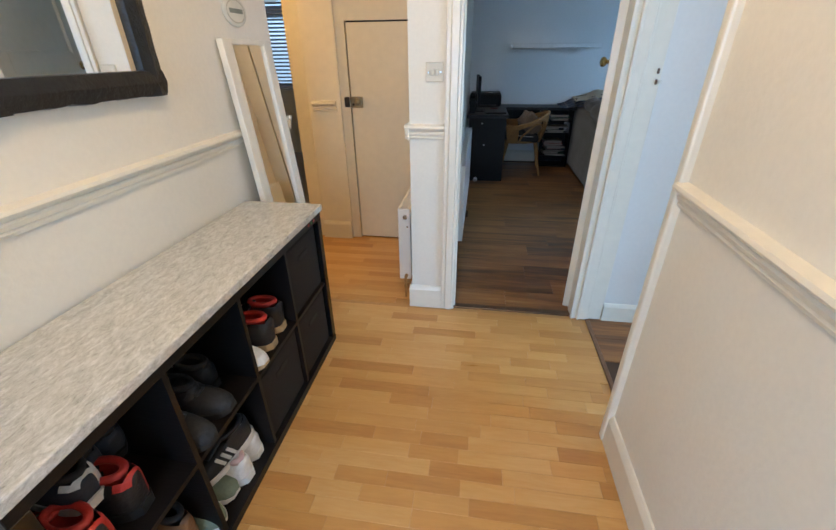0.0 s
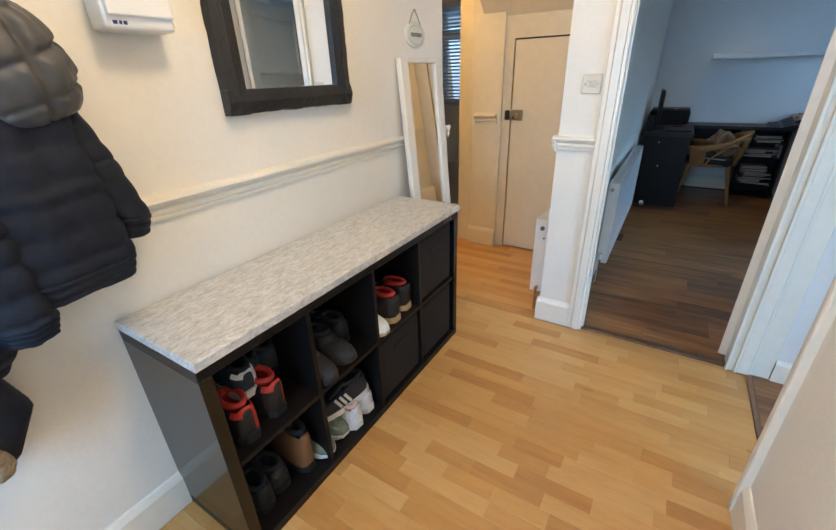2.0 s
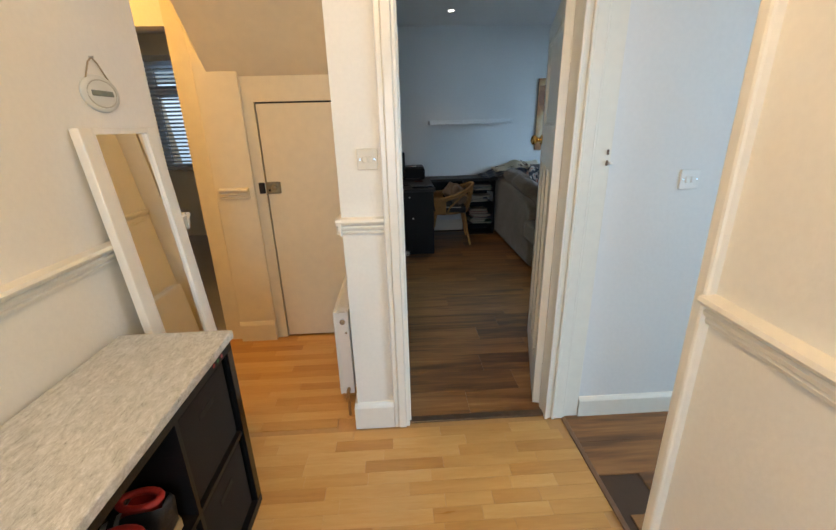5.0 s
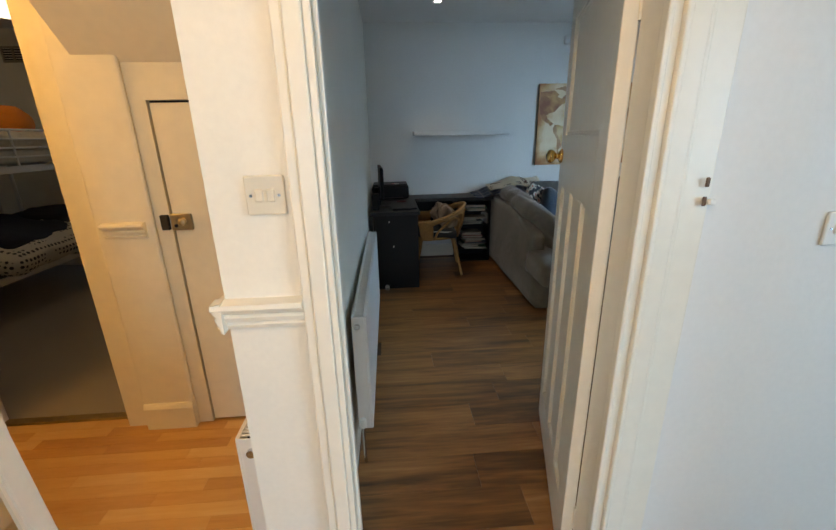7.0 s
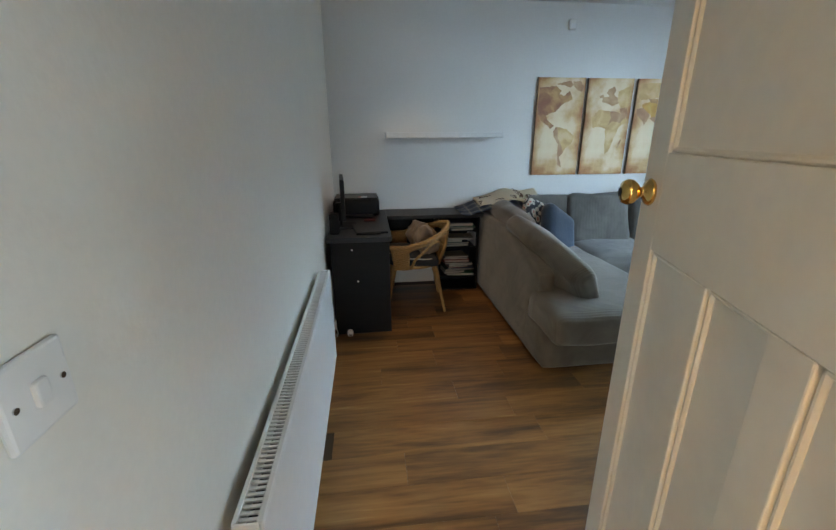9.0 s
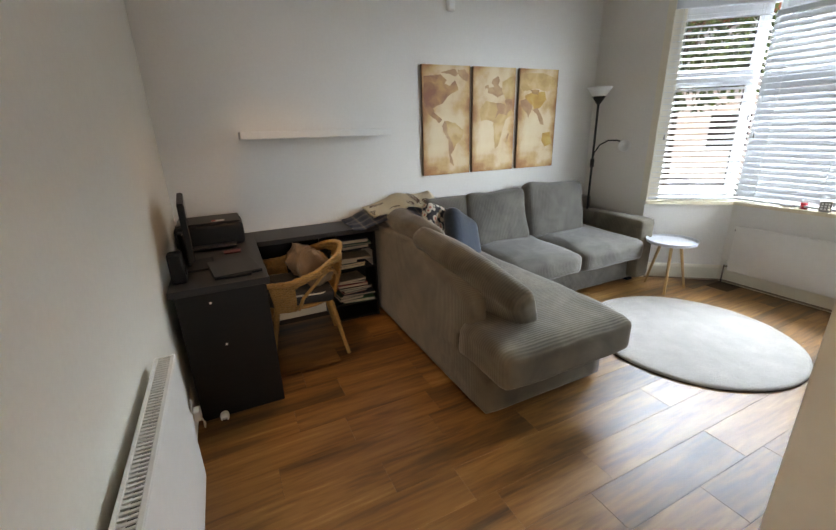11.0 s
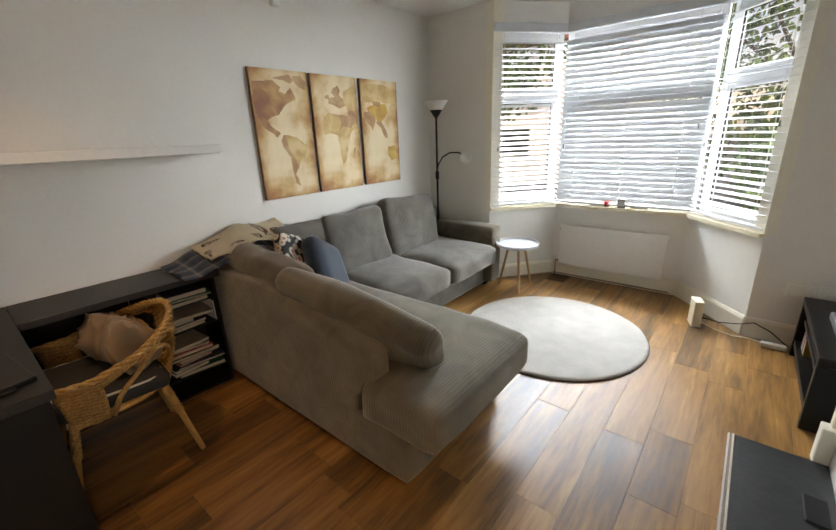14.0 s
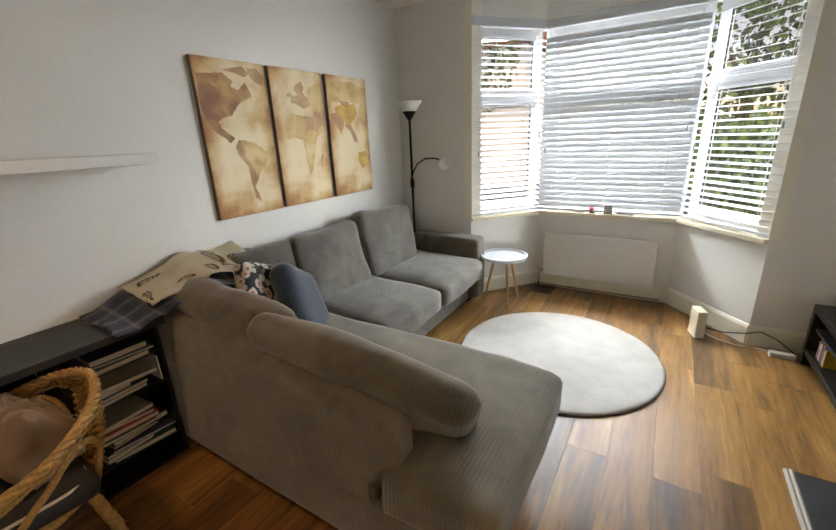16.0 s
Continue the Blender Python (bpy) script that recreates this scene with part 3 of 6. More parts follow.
# understairs cupboard door with its rim lock
cup = thing("door_cupboard", "cream flush cupboard door, shut, with dark gaps round it", "door", kind="structure")
part("leaf", box((-0.552, 3.386, 0.012), (-0.068, 3.41, 1.625), 0.003), DOOR_CREAM, cup)
# added black sheet behind the leaf: the gaps' shade as colour
part("shadow_gap", box((-0.560, 3.41, 0.0), (-0.06, 3.42, 1.635)), BLACK_MATT, cup)
LOCK = mat("aged nickel lock", (0.42, 0.36, 0.24), 0.3, metal=0.9, vary=0.5, grain=10, bump=0.1)
part("rim_lock", box((-0.556, 3.366, 1.072), (-0.462, 3.386, 1.148), 0.004), LOCK, cup, "worn nickel rim lock")
part("lock_edge", boxes(((-0.60, 3.362, 1.075), (-0.564, 3.384, 1.145)), bevel=0.004), mat("blackened iron", (0.03, 0.025, 0.02), 0.5, metal=0.6, vary=0.4), cup, "blackened keep")
k = part("lock_knob", lathe(((0, 0), (0.012, 0), (0.009, 0.008), (0.018, 0.014), (0.020, 0.022), (0.012, 0.030), (0, 0.030)), 18), LOCK, cup, smooth=True)
k.matrix_local = pose(-0.495, 3.366, 1.115, 90)
part("keyhole", rod((-0.532, 3.363, 1.095), (-0.532, 3.367, 1.095), 0.008), BLACK_MATT, cup)
# pilaster beside it
pil = structure("trim_pilaster", boxes(((-0.885, 3.356, 0), (-0.625, 3.379, 2.3)), bevel=0.012, seg=3), DOOR_CREAM, "cream boxed pilaster beside the cupboard", "pilaster")
run("trim_pilaster_dado", DADO, (-0.845, 3.356, 1.045), (-0.66, 3.356, 1.045), (0, -1, 0), "cream dado rail piece", "dado rail", DOOR_CREAM)
run("baseboard_pilaster", SKIRT, (-0.88, 3.356, 0), (-0.63, 3.356, 0), (0, -1, 0), "cream skirting piece", "skirting", DOOR_CREAM)
casing("trim_bedroom_frame", -1.78, -1.68, 3.379, -1, 2.1, ((0, 0.4, 0.016), (0.4, 1, 0.024)), "cream bedroom door frame")
structure("door_front", boxes(((-0.28, -1.40, 0), (0.58, -1.36, 0.55)), ((-0.28, -1.40, 0.55), (-0.16, -1.36, 2.05)), ((0.46, -1.40, 0.55), (0.58, -1.36, 2.05)), ((-0.16, -1.40, 1.93), (0.46, -1.36, 2.05))), GLOSS, "plain white front door with a tall light", "door")


def window_unit(name, a, b, z0, z1, label, slat_tilt, transom=1.86, mullions=()):
    """A framed window between plan points a and b, with its venetian blind on the room side."""
    a, b = Vector((*a, 0)), Vector((*b, 0))
    L = (b - a).length
    ang = math.degrees(math.atan2((b - a).y, (b - a).x))
    m = pose(a.x, a.y, 0, 0, 0, ang)     # local x along the wall, +y outwards
    w = thing(name, label, "window", m, kind="structure")
    f, t = 0.055, 0.06
    part("window_frame", boxes(((0, 0.04, z0), (f, 0.04 + t, z1)), ((L - f, 0.04, z0), (L, 0.04 + t, z1)), ((f, 0.04, z0), (L - f, 0.04 + t, z0 + f)), ((f, 0.04, z1 - f), (L - f, 0.04 + t, z1)), ((f, 0.04, transom - 0.035), (L - f, 0.04 + t, transom + 0.035)), *[((x - 0.03, 0.04, z0 + f), (x + 0.03, 0.04 + t, z1 - f)) for x in mullions], bevel=0.006, seg=2), UPVC, w)
    edges = [f, *[v for x in mullions for v in (x - 0.03, x + 0.03)], L - f]
    for x0, x1 in zip(edges[::2], edges[1::2]):
        for c0, c1 in ((z0 + f, transom - 0.035), (transom + 0.035, z1 - f)):
            s = 0.035
            part("sash", boxes(((x0, 0.03, c0), (x0 + s, 0.085, c1)), ((x1 - s, 0.03, c0), (x1, 0.085, c1)), ((x0 + s, 0.03, c0), (x1 - s, 0.085, c0 + s)), ((x0 + s, 0.03, c1 - s), (x1 - s, 0.085, c1)), bevel=0.005), UPVC, w)
            p = part("pane", box((x0 + s, 0.055, c0 + s), (x1 - s, 0.061, c1 - s)), GLASS, w)
            p.visible_shadow = False
            g = 0.005
            part("seal", boxes(((x0 + s, 0.050, c0 + s), (x0 + s + g, 0.066, c1 - s)), ((x1 - s - g, 0.050, c0 + s), (x1 - s, 0.066, c1 - s)), ((x0 + s, 0.050, c1 - s - g), (x1 - s, 0.066, c1 - s))), BLACK_MATT, w)
    bl = thing("venetian_blind", "white wooden venetian blind lowered over the window", "blind", m, "bay blinds")
    part("pelmet", box((0.01, -0.065, z1 - 0.02), (L - 0.01, -0.008, z1 + 0.055), 0.006, 2), SLAT, bl)
    bmat = SLAT
    sm = mesh_of("slat", box((0.02, -0.026, -0.0016), (L - 0.02, 0.026, 0.0016), 0.001), bmat)
    n = int((z1 - z0 - 0.09) / 0.0500)
    for i in range(n):
        s = new("slat", sm)
        s.parent = bl
        s.matrix_local = pose(0, -0.036, z0 + 0.075 + i * 0.0500, slat_tilt + random.uniform(-1.5, 1.5), random.uniform(-0.15, 0.15))
    part("bottom_rail", box((0.02, -0.060, z0 + 0.012), (L - 0.02, -0.012, z0 + 0.032), 0.004), SLAT, bl)
    k = 3 if L > 1 else 2
    for i in range(k):
        x = L * (0.14 + 0.72 * i / (k - 1))
        part("ladder_cord", boxes(((x - 0.002, -0.062, z0 + 0.03), (x + 0.002, -0.0605, z1)), ((x - 0.002, -0.0115, z0 + 0.03), (x + 0.002, -0.010, z1))), CORD, bl)
    for x, drop in ((L - 0.07, 0.71), (0.07, 0.56)):
        part("pull_cord", rod((x, -0.068, z0 + drop + 0.04), (x, -0.068, z1 - 0.02), 0.0015, seg=6), CORD, bl)
        part("tassel", lathe(((0, 0), (0.008, 0.0), (0.006, 0.035), (0.002, 0.045), (0, 0.045)), 10), TASSEL, bl, "small grey tassel").matrix_local = pose(x, -0.068, z0 + drop)
    return w


WZ0, WZ1 = 0.787, 2.42
pts = [bay_out(i, 0.05) for i in range(4)]
window_unit("window_bay_left", pts[0], pts[1], WZ0, WZ1, "white framed bay side window with a transom", 24)
window_unit("window_bay_middle", pts[1], pts[2], WZ0, WZ1, "wide white framed bay window with a transom", 64)
window_unit("window_bay_right", pts[2], pts[3], WZ0, WZ1, "white framed bay side window with a transom", 11)
window_unit("window_bedroom", (-2.95, 6.63), (-1.70, 6.63), 0.95, 2.35, "white framed bedroom window with a transom", -25, 1.98, (0.625,))
# bay reveals beside the windows
structure("trim_bay_jamb_left", prism([(4.279, 5.632), (4.36, 5.575), (4.42, 5.66), (4.42, 5.70), (4.279, 5.70)], 0.785, H - 0.002), GLOSS, "white painted bay jamb", "window jamb")
structure("trim_bay_jamb_right", prism([(4.279, 3.39), (4.42, 3.39), (4.42, 3.43), (4.36, 3.515), (4.279, 3.458)], 0.785, H - 0.002), GLOSS, "white painted bay jamb", "window jamb")

# ---- hall things ----
def cube_unit(m):
    """A two by four cube storage unit; origin at its front foot, x to the wall, y along it."""
    u = thing("cube_storage_unit", "black-brown cube storage unit full of shoes against the hall wall", "shelf unit", m)
    L, D, Hh, o, i = 1.447, 0.39, 0.77, 0.038, 0.017
    for z in (0, Hh - o):
        part("long_board", box((0, 0, z), (D, L, z + o), 0.0015), BLACK_WOOD, u)
    for y in (0, L - o):
        part("end_panel", box((0, y, o), (D, y + o, Hh - o), 0.0015), BLACK_SHINE, u, "glossy black end panel")
    c = (L - 2 * o - 3 * i) / 4
    for k in range(1, 4):
        y = o + k * c + (k - 1) * i
        part("divider", box((0.008, y, o), (D - 0.005, y + i, Hh - o)), BLACK_WOOD, u)
    for k in range(4):
        y = o + k * (c + i)
        part("shelf", box((0.008, y, Hh / 2 - i / 2), (D - 0.005, y + c, Hh / 2 + i / 2)), BLACK_WOOD, u)
    part("back_panel", box((D - 0.004, 0.004, 0.004), (D, L - 0.004, Hh - 0.004)), BLACK_MATT, u)
    return u


UY, UX = 0.535, -0.318
cube_unit(pose(UX, UY, 0) @ Matrix.Diagonal((-1, 1, 1, 1)))
top = tagged(part("granite_worktop", box((-0.700, UY - 0.004, 0.770), (-0.306, 1.992, 0.800), 0.004, 2), GRANITE), "pale speckled granite slab lying on the cube unit", "worktop")
sticker = thing("sticker", "tiny red and green sticker on the shelf edge", "sticker", pose(-0.3175, 1.86, 0.75))
for k, c in enumerate(((0.35, 0.02, 0.02), (0.03, 0.22, 0.06), (0.5, 0.1, 0.1))):
    part("dot", lathe(((0, 0), (0.007, 0), (0.007, 0.001), (0, 0.001)), 12), mat("sticker colour", c, 0.5, vary=0.1), sticker).matrix_local = pose(0, 0.03 * k - 0.02, 0, 0, 90)

FABRIC_BOX = mat("black fabric", (0.011, 0.010, 0.010), 0.85, vary=0.2, grain=200, bump=0.3)
for col, row in ((2, 0), (3, 0), (3, 1)):
    y = UY + 0.038 + col * (0.330 + 0.017) + 0.004
    z = 0.040 + row * 0.356
    b = thing("storage_box", "black fabric storage box pushed into the unit", "storage box", pose(UX - 0.02, y, z), "storage boxes")
    part("box_body", box((-0.33, 0, 0), (0, 0.322, 0.318), 0.01, 2), FABRIC_BOX, b)
    part("hand_slot", box((-0.001, 0.11, 0.225), (0.002, 0.21, 0.25), 0.001), BLACK_MATT, b)

SOLE_W = mat("white rubber sole", (0.72, 0.70, 0.66), 0.6, vary=0.1, grain=60, bump=0.1)
SOLE_K = mat("black rubber sole", (0.015, 0.015, 0.015), 0.6, vary=0.2, bump=0.1)
SOLE_T = mat("tan rubber sole", (0.45, 0.33, 0.18), 0.6, vary=0.15, bump=0.1)
COL = {n: mat(n + " shoe cloth", c, r, vary=0.12, grain=90, bump=0.2) for n, c, r in (("red", (0.50, 0.035, 0.025), 0.5), ("black", (0.014, 0.014, 0.016), 0.5), ("navy", (0.022, 0.028, 0.042), 0.7), ("grey", (0.020, 0.020, 0.022), 0.75), ("white", (0.72, 0.71, 0.70), 0.5), ("pink", (0.62, 0.42, 0.40), 0.6), ("green", (0.17, 0.21, 0.15), 0.6), ("brown", (0.20, 0.095, 0.04), 0.5))}


def shoe(label, upper, sole, lining, toe=None, stripe=None, high=0.0, L=0.28, W=0.098, boot=False, bars=False, group="shoes in the unit"):
    """A shoe along +x (toe forward), its sole on z 0: sole, lofted upper open at the ankle, lining, tongue, laces."""
    s = thing("ankle_boot" if boot else "shoe", label, "boot" if boot else "shoe", None, group)
    NS, NR = 15, 14

    def half(t):
        w = 0.5 * W * (0.74 + 0.30 * math.sin(math.pi * min(1, t * 0.95 + 0.05)) + 0.10 * math.exp(-((t - 0.68) / 0.2) ** 2))
        end = min(1, math.sqrt(max(0, 1 - ((0.5 - t) / 0.5) ** 8)))
        return w * (0.25 + 0.75 * end) if 0.02 < t < 0.98 else w * 0.5

    def height(t):
        ankle = 0.078 + high
        return ankle if t < 0.38 else ankle + (0.045 - ankle) * min(1, (t - 0.38) / 0.40) ** 0.85 if t < 0.78 else 0.045 * (1 - 0.55 * ((t - 0.78) / 0.22) ** 2)
    sh = 0.030
    bm = bmesh.new()
    low = [bm.verts.new((t * L, y * half(t) * 1.04, 0.012 * max(0, (t - 0.8) / 0.2) ** 2)) for y, ts in ((1, range(NS)), (-1, range(NS - 1, -1, -1))) for t in [k / (NS - 1) for k in ts]]
    up = [bm.verts.new((v.co.x, v.co.y * 1.02, sh - 0.004 * (v.co.x / L))) for v in low]
    n = len(low)
    bm.faces.new(low[::-1]), bm.faces.new(up)
    for i in range(n):
        bm.faces.new((low[i], low[(i + 1) % n], up[(i + 1) % n], up[i]))
    bmesh.ops.recalc_face_normals(bm, faces=bm.faces[:])
    part("sole", bm, sole, s)
    bm = bmesh.new()
    mats = [upper, toe or upper, stripe or upper]
    rings = []
    for i in range(NS):
        t = i / (NS - 1)
        w, h = half(t), height(t)
        open_ = 0.10 < t < 0.46
        row = []
        for j in range(NR + 1):
            a = math.pi * j / NR
            c, q = math.cos(a), math.sin(a)
            k = 0.55 if open_ else 1.0
            y = w * math.copysign(abs(c) ** (0.55 if t < 0.5 else 0.75), c)
            z = sh - 0.006 + h * q ** (0.6 if t < 0.5 else 0.8)
            if open_:
                y = w * (math.copysign(max(abs(c) ** 0.4, 0.62), c) if abs(c) > 1e-3 else 0.0)
            row.append(bm.verts.new((t * L + (0.006 if t < 0.05 else 0) - (0.012 * (1 - t) * q * (high > 0)), y, z)))
        rings.append(row)
    for i in range(NS - 1):
        for j in range(NR):
            t = (i + 0.5) / (NS - 1)
            if 0.10 < t < 0.44 and 5 <= j < NR - 5:
                continue
            f = bm.faces.new((rings[i][j], rings[i + 1][j], rings[i + 1][j + 1], rings[i][j + 1]))
            f.material_index = 1 if (t > 0.80 or (t < 0.12 and toe and j > 2)) else (2 if stripe and (i in (6, 8)) else 0)
    bm.faces.new(rings[0]), bm.faces.new(rings[-1][::-1])
    bmesh.ops.recalc_face_normals(bm, faces=bm.faces[:])
    part("upper", bm, mats, s, smooth=True)
    bm = bmesh.new()
    a = [bm.verts.new((L * (0.27 + 0.19 * math.cos(u)), 0.62 * half(0.25) * math.sin(u), sh + height(0.2) - 0.002)) for u in (2 * math.pi * k / 16 for k in range(16))]
    b = [bm.verts.new((v.co.x * 0.9 + 0.02, v.co.y * 1.15, sh + 0.012)) for v in a]
    for k in range(16):
        bm.faces.new((a[k], a[(k + 1) % 16], b[(k + 1) % 16], b[k]))
    bm.faces.new(b)
    add_tube(bm, [v.co for v in a], 0.010, 8, True)
    part("lining", bm, lining, s, smooth=True)
    tg = soft_box((0.085, 0.05, 0.014), 0.006, 0.004, 3, 0.0)
    bmesh.ops.transform(tg, matrix=pose(L * 0.53, 0, sh + 0.066 + high * 0.45, 0, 24 + high * 300, 0), verts=tg.verts[:])
    part("tongue", tg, upper if not toe else lining, s, smooth=True)
    if bars:
        for y in (-1, 1):
            for k in range(3):
                bar = box((-0.006, -0.002, -0.024), (0.006, 0.002, 0.024), 0.001)
                bmesh.ops.transform(bar, matrix=pose(L * (0.42 + 0.085 * k), y * half(0.5) * 0.97, sh + 0.030, y * 14, 24, 0), verts=bar.verts[:])
                part("side_bar", bar, SOLE_W, s, "white side bar")
    if not boot:
        bm = bmesh.new()
        for k in range(4):
            x = L * (0.47 + 0.06 * k)
            z = sh + height(x / L) * 0.99 + 0.006
            add_tube(bm, [(x, -0.024, z - 0.010), (x + 0.006, 0, z + 0.003), (x, 0.024, z - 0.010)], 0.0028, 5)
        part("laces", bm, SOLE_W if lining is not COL["black"] else COL["grey"], s)
    return s


def pair(label, x, y, z, turn, gap=0.115, **k):
    """Two shoes side by side; toe into the cube, heel to the front unless turned."""
    for d in (0, 1):
        s = shoe(label, **k)
        s.matrix_world = pose(x - 0.015 * d, y + gap * d, z, 0, 0, turn + 4 * (d - 0.5) + random.uniform(-4, 4))


c0 = UY + 0.038
Z1, Z2 = 0.041, 0.396
pitch_y = 0.347
pair("black and red high-top trainer in the cube unit", UX - 0.035, c0 + 0.075, Z2, 180, 0.125, upper=COL["black"], sole=SOLE_K, lining=COL["red"], toe=COL["red"], stripe=COL["red"], high=0.035)
for yy in (0.22, 0.29):
    s = shoe("dark navy canvas trainer behind other shoes", COL["navy"], SOLE_K, COL["black"], group="shoes in the unit")
    s.matrix_world = pose(UX - 0.17, c0 + yy - 0.02, Z2 + 0.07, 0, -14, 172)
s = shoe("navy and white running shoe leaning on trainers", COL["navy"], SOLE_W, COL["grey"], toe=COL["white"])
s.matrix_world = pose(UX - 0.10, c0 + 0.14, Z2 + 0.10, 0, -8, 176)
pair("black leather shoe in the cube unit", UX - 0.06, c0 + 0.07, Z1, 178, 0.09, upper=COL["black"], sole=SOLE_K, lining=COL["grey"])
s = shoe("brown leather ankle boot in the cube unit", COL["brown"], SOLE_K, COL["grey"], high=0.085, W=0.082, L=0.25, boot=True)
s.matrix_world = pose(UX - 0.05, c0 + 0.265, Z1, 0, 0, 174)
y1 = c0 + pitch_y
pair("black trainer in the cube unit", UX - 0.10, y1 + 0.16, Z2 + 0.005, 180, 0.10, upper=COL["black"], sole=SOLE_K, lining=COL["grey"])
pair("grey suede shoe in the cube unit", UX + 0.0 - 0.27, y1 + 0.06, Z2, 2, 0.10, upper=COL["grey"], sole=SOLE_K, lining=COL["black"], toe=COL["grey"])
s = shoe("black trainer with three white side bars lying on others", COL["black"], SOLE_W, COL["black"], bars=True)
s.matrix_world = pose(UX - 0.075, y1 + 0.305, Z1 + 0.105, 0, 6, 252)
pair("white and pink running shoe in the cube unit", UX - 0.02, y1 + 0.175, Z1, 174, 0.10, upper=COL["white"], sole=SOLE_W, lining=COL["pink"], stripe=COL["pink"])
pair("pale green running shoe in the cube unit", UX - 0.30, y1 + 0.045, Z1, -4, 0.07, upper=COL["green"], sole=SOLE_W, lining=COL["grey"])
y2 = c0 + 2 * pitch_y
pair("red, black and white high-top trainer in the cube unit", UX - 0.02, y2 + 0.16, Z2, 183, 0.115, upper=COL["black"], sole=SOLE_T, lining=COL["red"], stripe=COL["white"], high=0.03)
s = shoe("white canvas trainer with a tan toe", COL["white"], SOLE_T, COL["grey"])
s.matrix_world = pose(UX - 0.275, y2 + 0.05, Z2, 0, 0, -2)

# black framed wall mirror with an uneven edge
mir = thing("wall_mirror", "rectangular wall mirror in a rough black wooden frame", "mirror", pose(-0.71, 1.035, 1.310))
MW, MH, FW = 0.607, 0.88, 0.082
part("mirror_glass", box((0.012, FW - 0.005, FW - 0.005), (0.018, MW - FW + 0.005, MH - FW + 0.005)), MIRROR, mir)


def rough_bar(a, b, w, d, along):
    """A frame bar whose outer edge is waney."""
    bm = bmesh.new()
    n = 26
    rows = []
    for i in range(n + 1):
        t = i / n
        wob = 0.006 * noise.noise(Vector((t * 9, a * 7, 3))) + 0.004 * noise.noise(Vector((t * 25, a * 3, 7)))
        lo, hi = (a + wob, a + w) if w > 0 else (a + w, a + wob)
        if w < 0:
            lo, hi = a + w, a + wob
        pr = ((0.002, lo), (d * 0.75, lo + 0.004), (d, (lo + hi) / 2), (d * 0.8, hi - 0.004), (0.004, hi))
        rows.append([bm.verts.new((x, b * t, q) if along == "y" else (x, q, b * t)) for x, q in pr])
    for r, s2 in zip(rows, rows[1:]):
        for j in range(4):
            bm.faces.new((r[j], r[j + 1], s2[j + 1], s2[j]))
        bm.faces.new((r[4], r[0], s2[0], s2[4]))
    bm.faces.new(rows[0]), bm.faces.new(rows[-1][::-1])
    bmesh.ops.recalc_face_normals(bm, faces=bm.faces[:])
    return bm


part("bottom_bar", rough_bar(0.0, MW, FW, 0.045, "y"), FRAME_BLACK, mir)
part("top_bar", rough_bar(MH, MW, -FW, 0.045, "y"), FRAME_BLACK, mir)
part("side_bar", rough_bar(0.0, MH, FW, 0.043, "z"), FRAME_BLACK, mir)
part("side_bar", rough_bar(MW, MH, -FW, 0.043, "z"), FRAME_BLACK, mir)

# white dressing mirror leaning on the wall
lean = thing("leaning_mirror", "tall white framed mirror leaning against the hall wall", "mirror", pose(-0.555, 2.035, 0.0, 0, -4.4, 0))
LW, LH = 0.425, 1.50
part("frame_bar", box((-0.03, 0, 0), (0, 0.062, LH), 0.004, 2), GLOSS, lean)
part("frame_bar", box((-0.03, LW - 0.062, 0), (0, LW, LH), 0.004, 2), GLOSS, lean)
part("frame_bar", box((-0.03, 0.062, LH - 0.022), (0, LW - 0.062, LH), 0.004, 2), GLOSS, lean)
part("frame_bar", box((-0.03, 0.062, 0), (0, LW - 0.062, 0.10), 0.004, 2), GLOSS, lean)
part("mirror_glass", box((-0.022, 0.058, 0.095), (-0.012, LW - 0.058, LH - 0.020)), MIRROR, lean)
part("inner_bead", boxes(((-0.012, LW - 0.070, 0.1), (-0.001, LW - 0.0625, LH - 0.022)), ((-0.012, 0.0625, 0.1), (-0.001, 0.070, LH - 0.022))), GLOSS, lean)

# oval plaque on a cord
pl = thing("oval_plaque", "small cream oval ceramic plaque hung on a cord", "plaque", pose(-0.71, 2.235, 1.605) @ Matrix.Diagonal((1, 1.6, 1.3, 1)))
bm = lathe(((0, 0), (0.055, 0.0), (0.060, 0.004), (0.058, 0.010), (0.045, 0.013), (0, 0.014)), 30)
bmesh.ops.transform(bm, matrix=pose(0, 0, 0, 0, 90, 0) @ Matrix.Diagonal((0.78, 1.0, 1, 1)), verts=bm.verts[:])
part("oval", bm, mat("glazed cream pottery", (0.66, 0.64, 0.55), 0.3, vary=0.12, grain=15), pl, smooth=True)
part("lettering_bar", box((0.0135, -0.034, -0.006), (0.0155, 0.034, 0.008), 0.003), mat("grey-green glaze", (0.20, 0.22, 0.18), 0.4, vary=0.3), pl)
part("rim", tube([(0.012, 0.045 * math.cos(u), 0.034 * math.sin(u)) for u in (2 * math.pi * k / 24 for k in range(24))], 0.0022, 5, True), mat("beige glaze", (0.45, 0.42, 0.32), 0.4), pl)
part("cord", tube([(0.008, -0.035, 0.035), (0.006, -0.014, 0.075), (0.006, 0, 0.088), (0.006, 0.014, 0.075), (0.008, 0.035, 0.035)], 0.0022, 5), mat("jute cord", (0.35, 0.27, 0.16), 0.9), pl)
part("nail", rod((0, 0, 0.088), (0.012, 0, 0.088), 0.003), CHROME, pl)

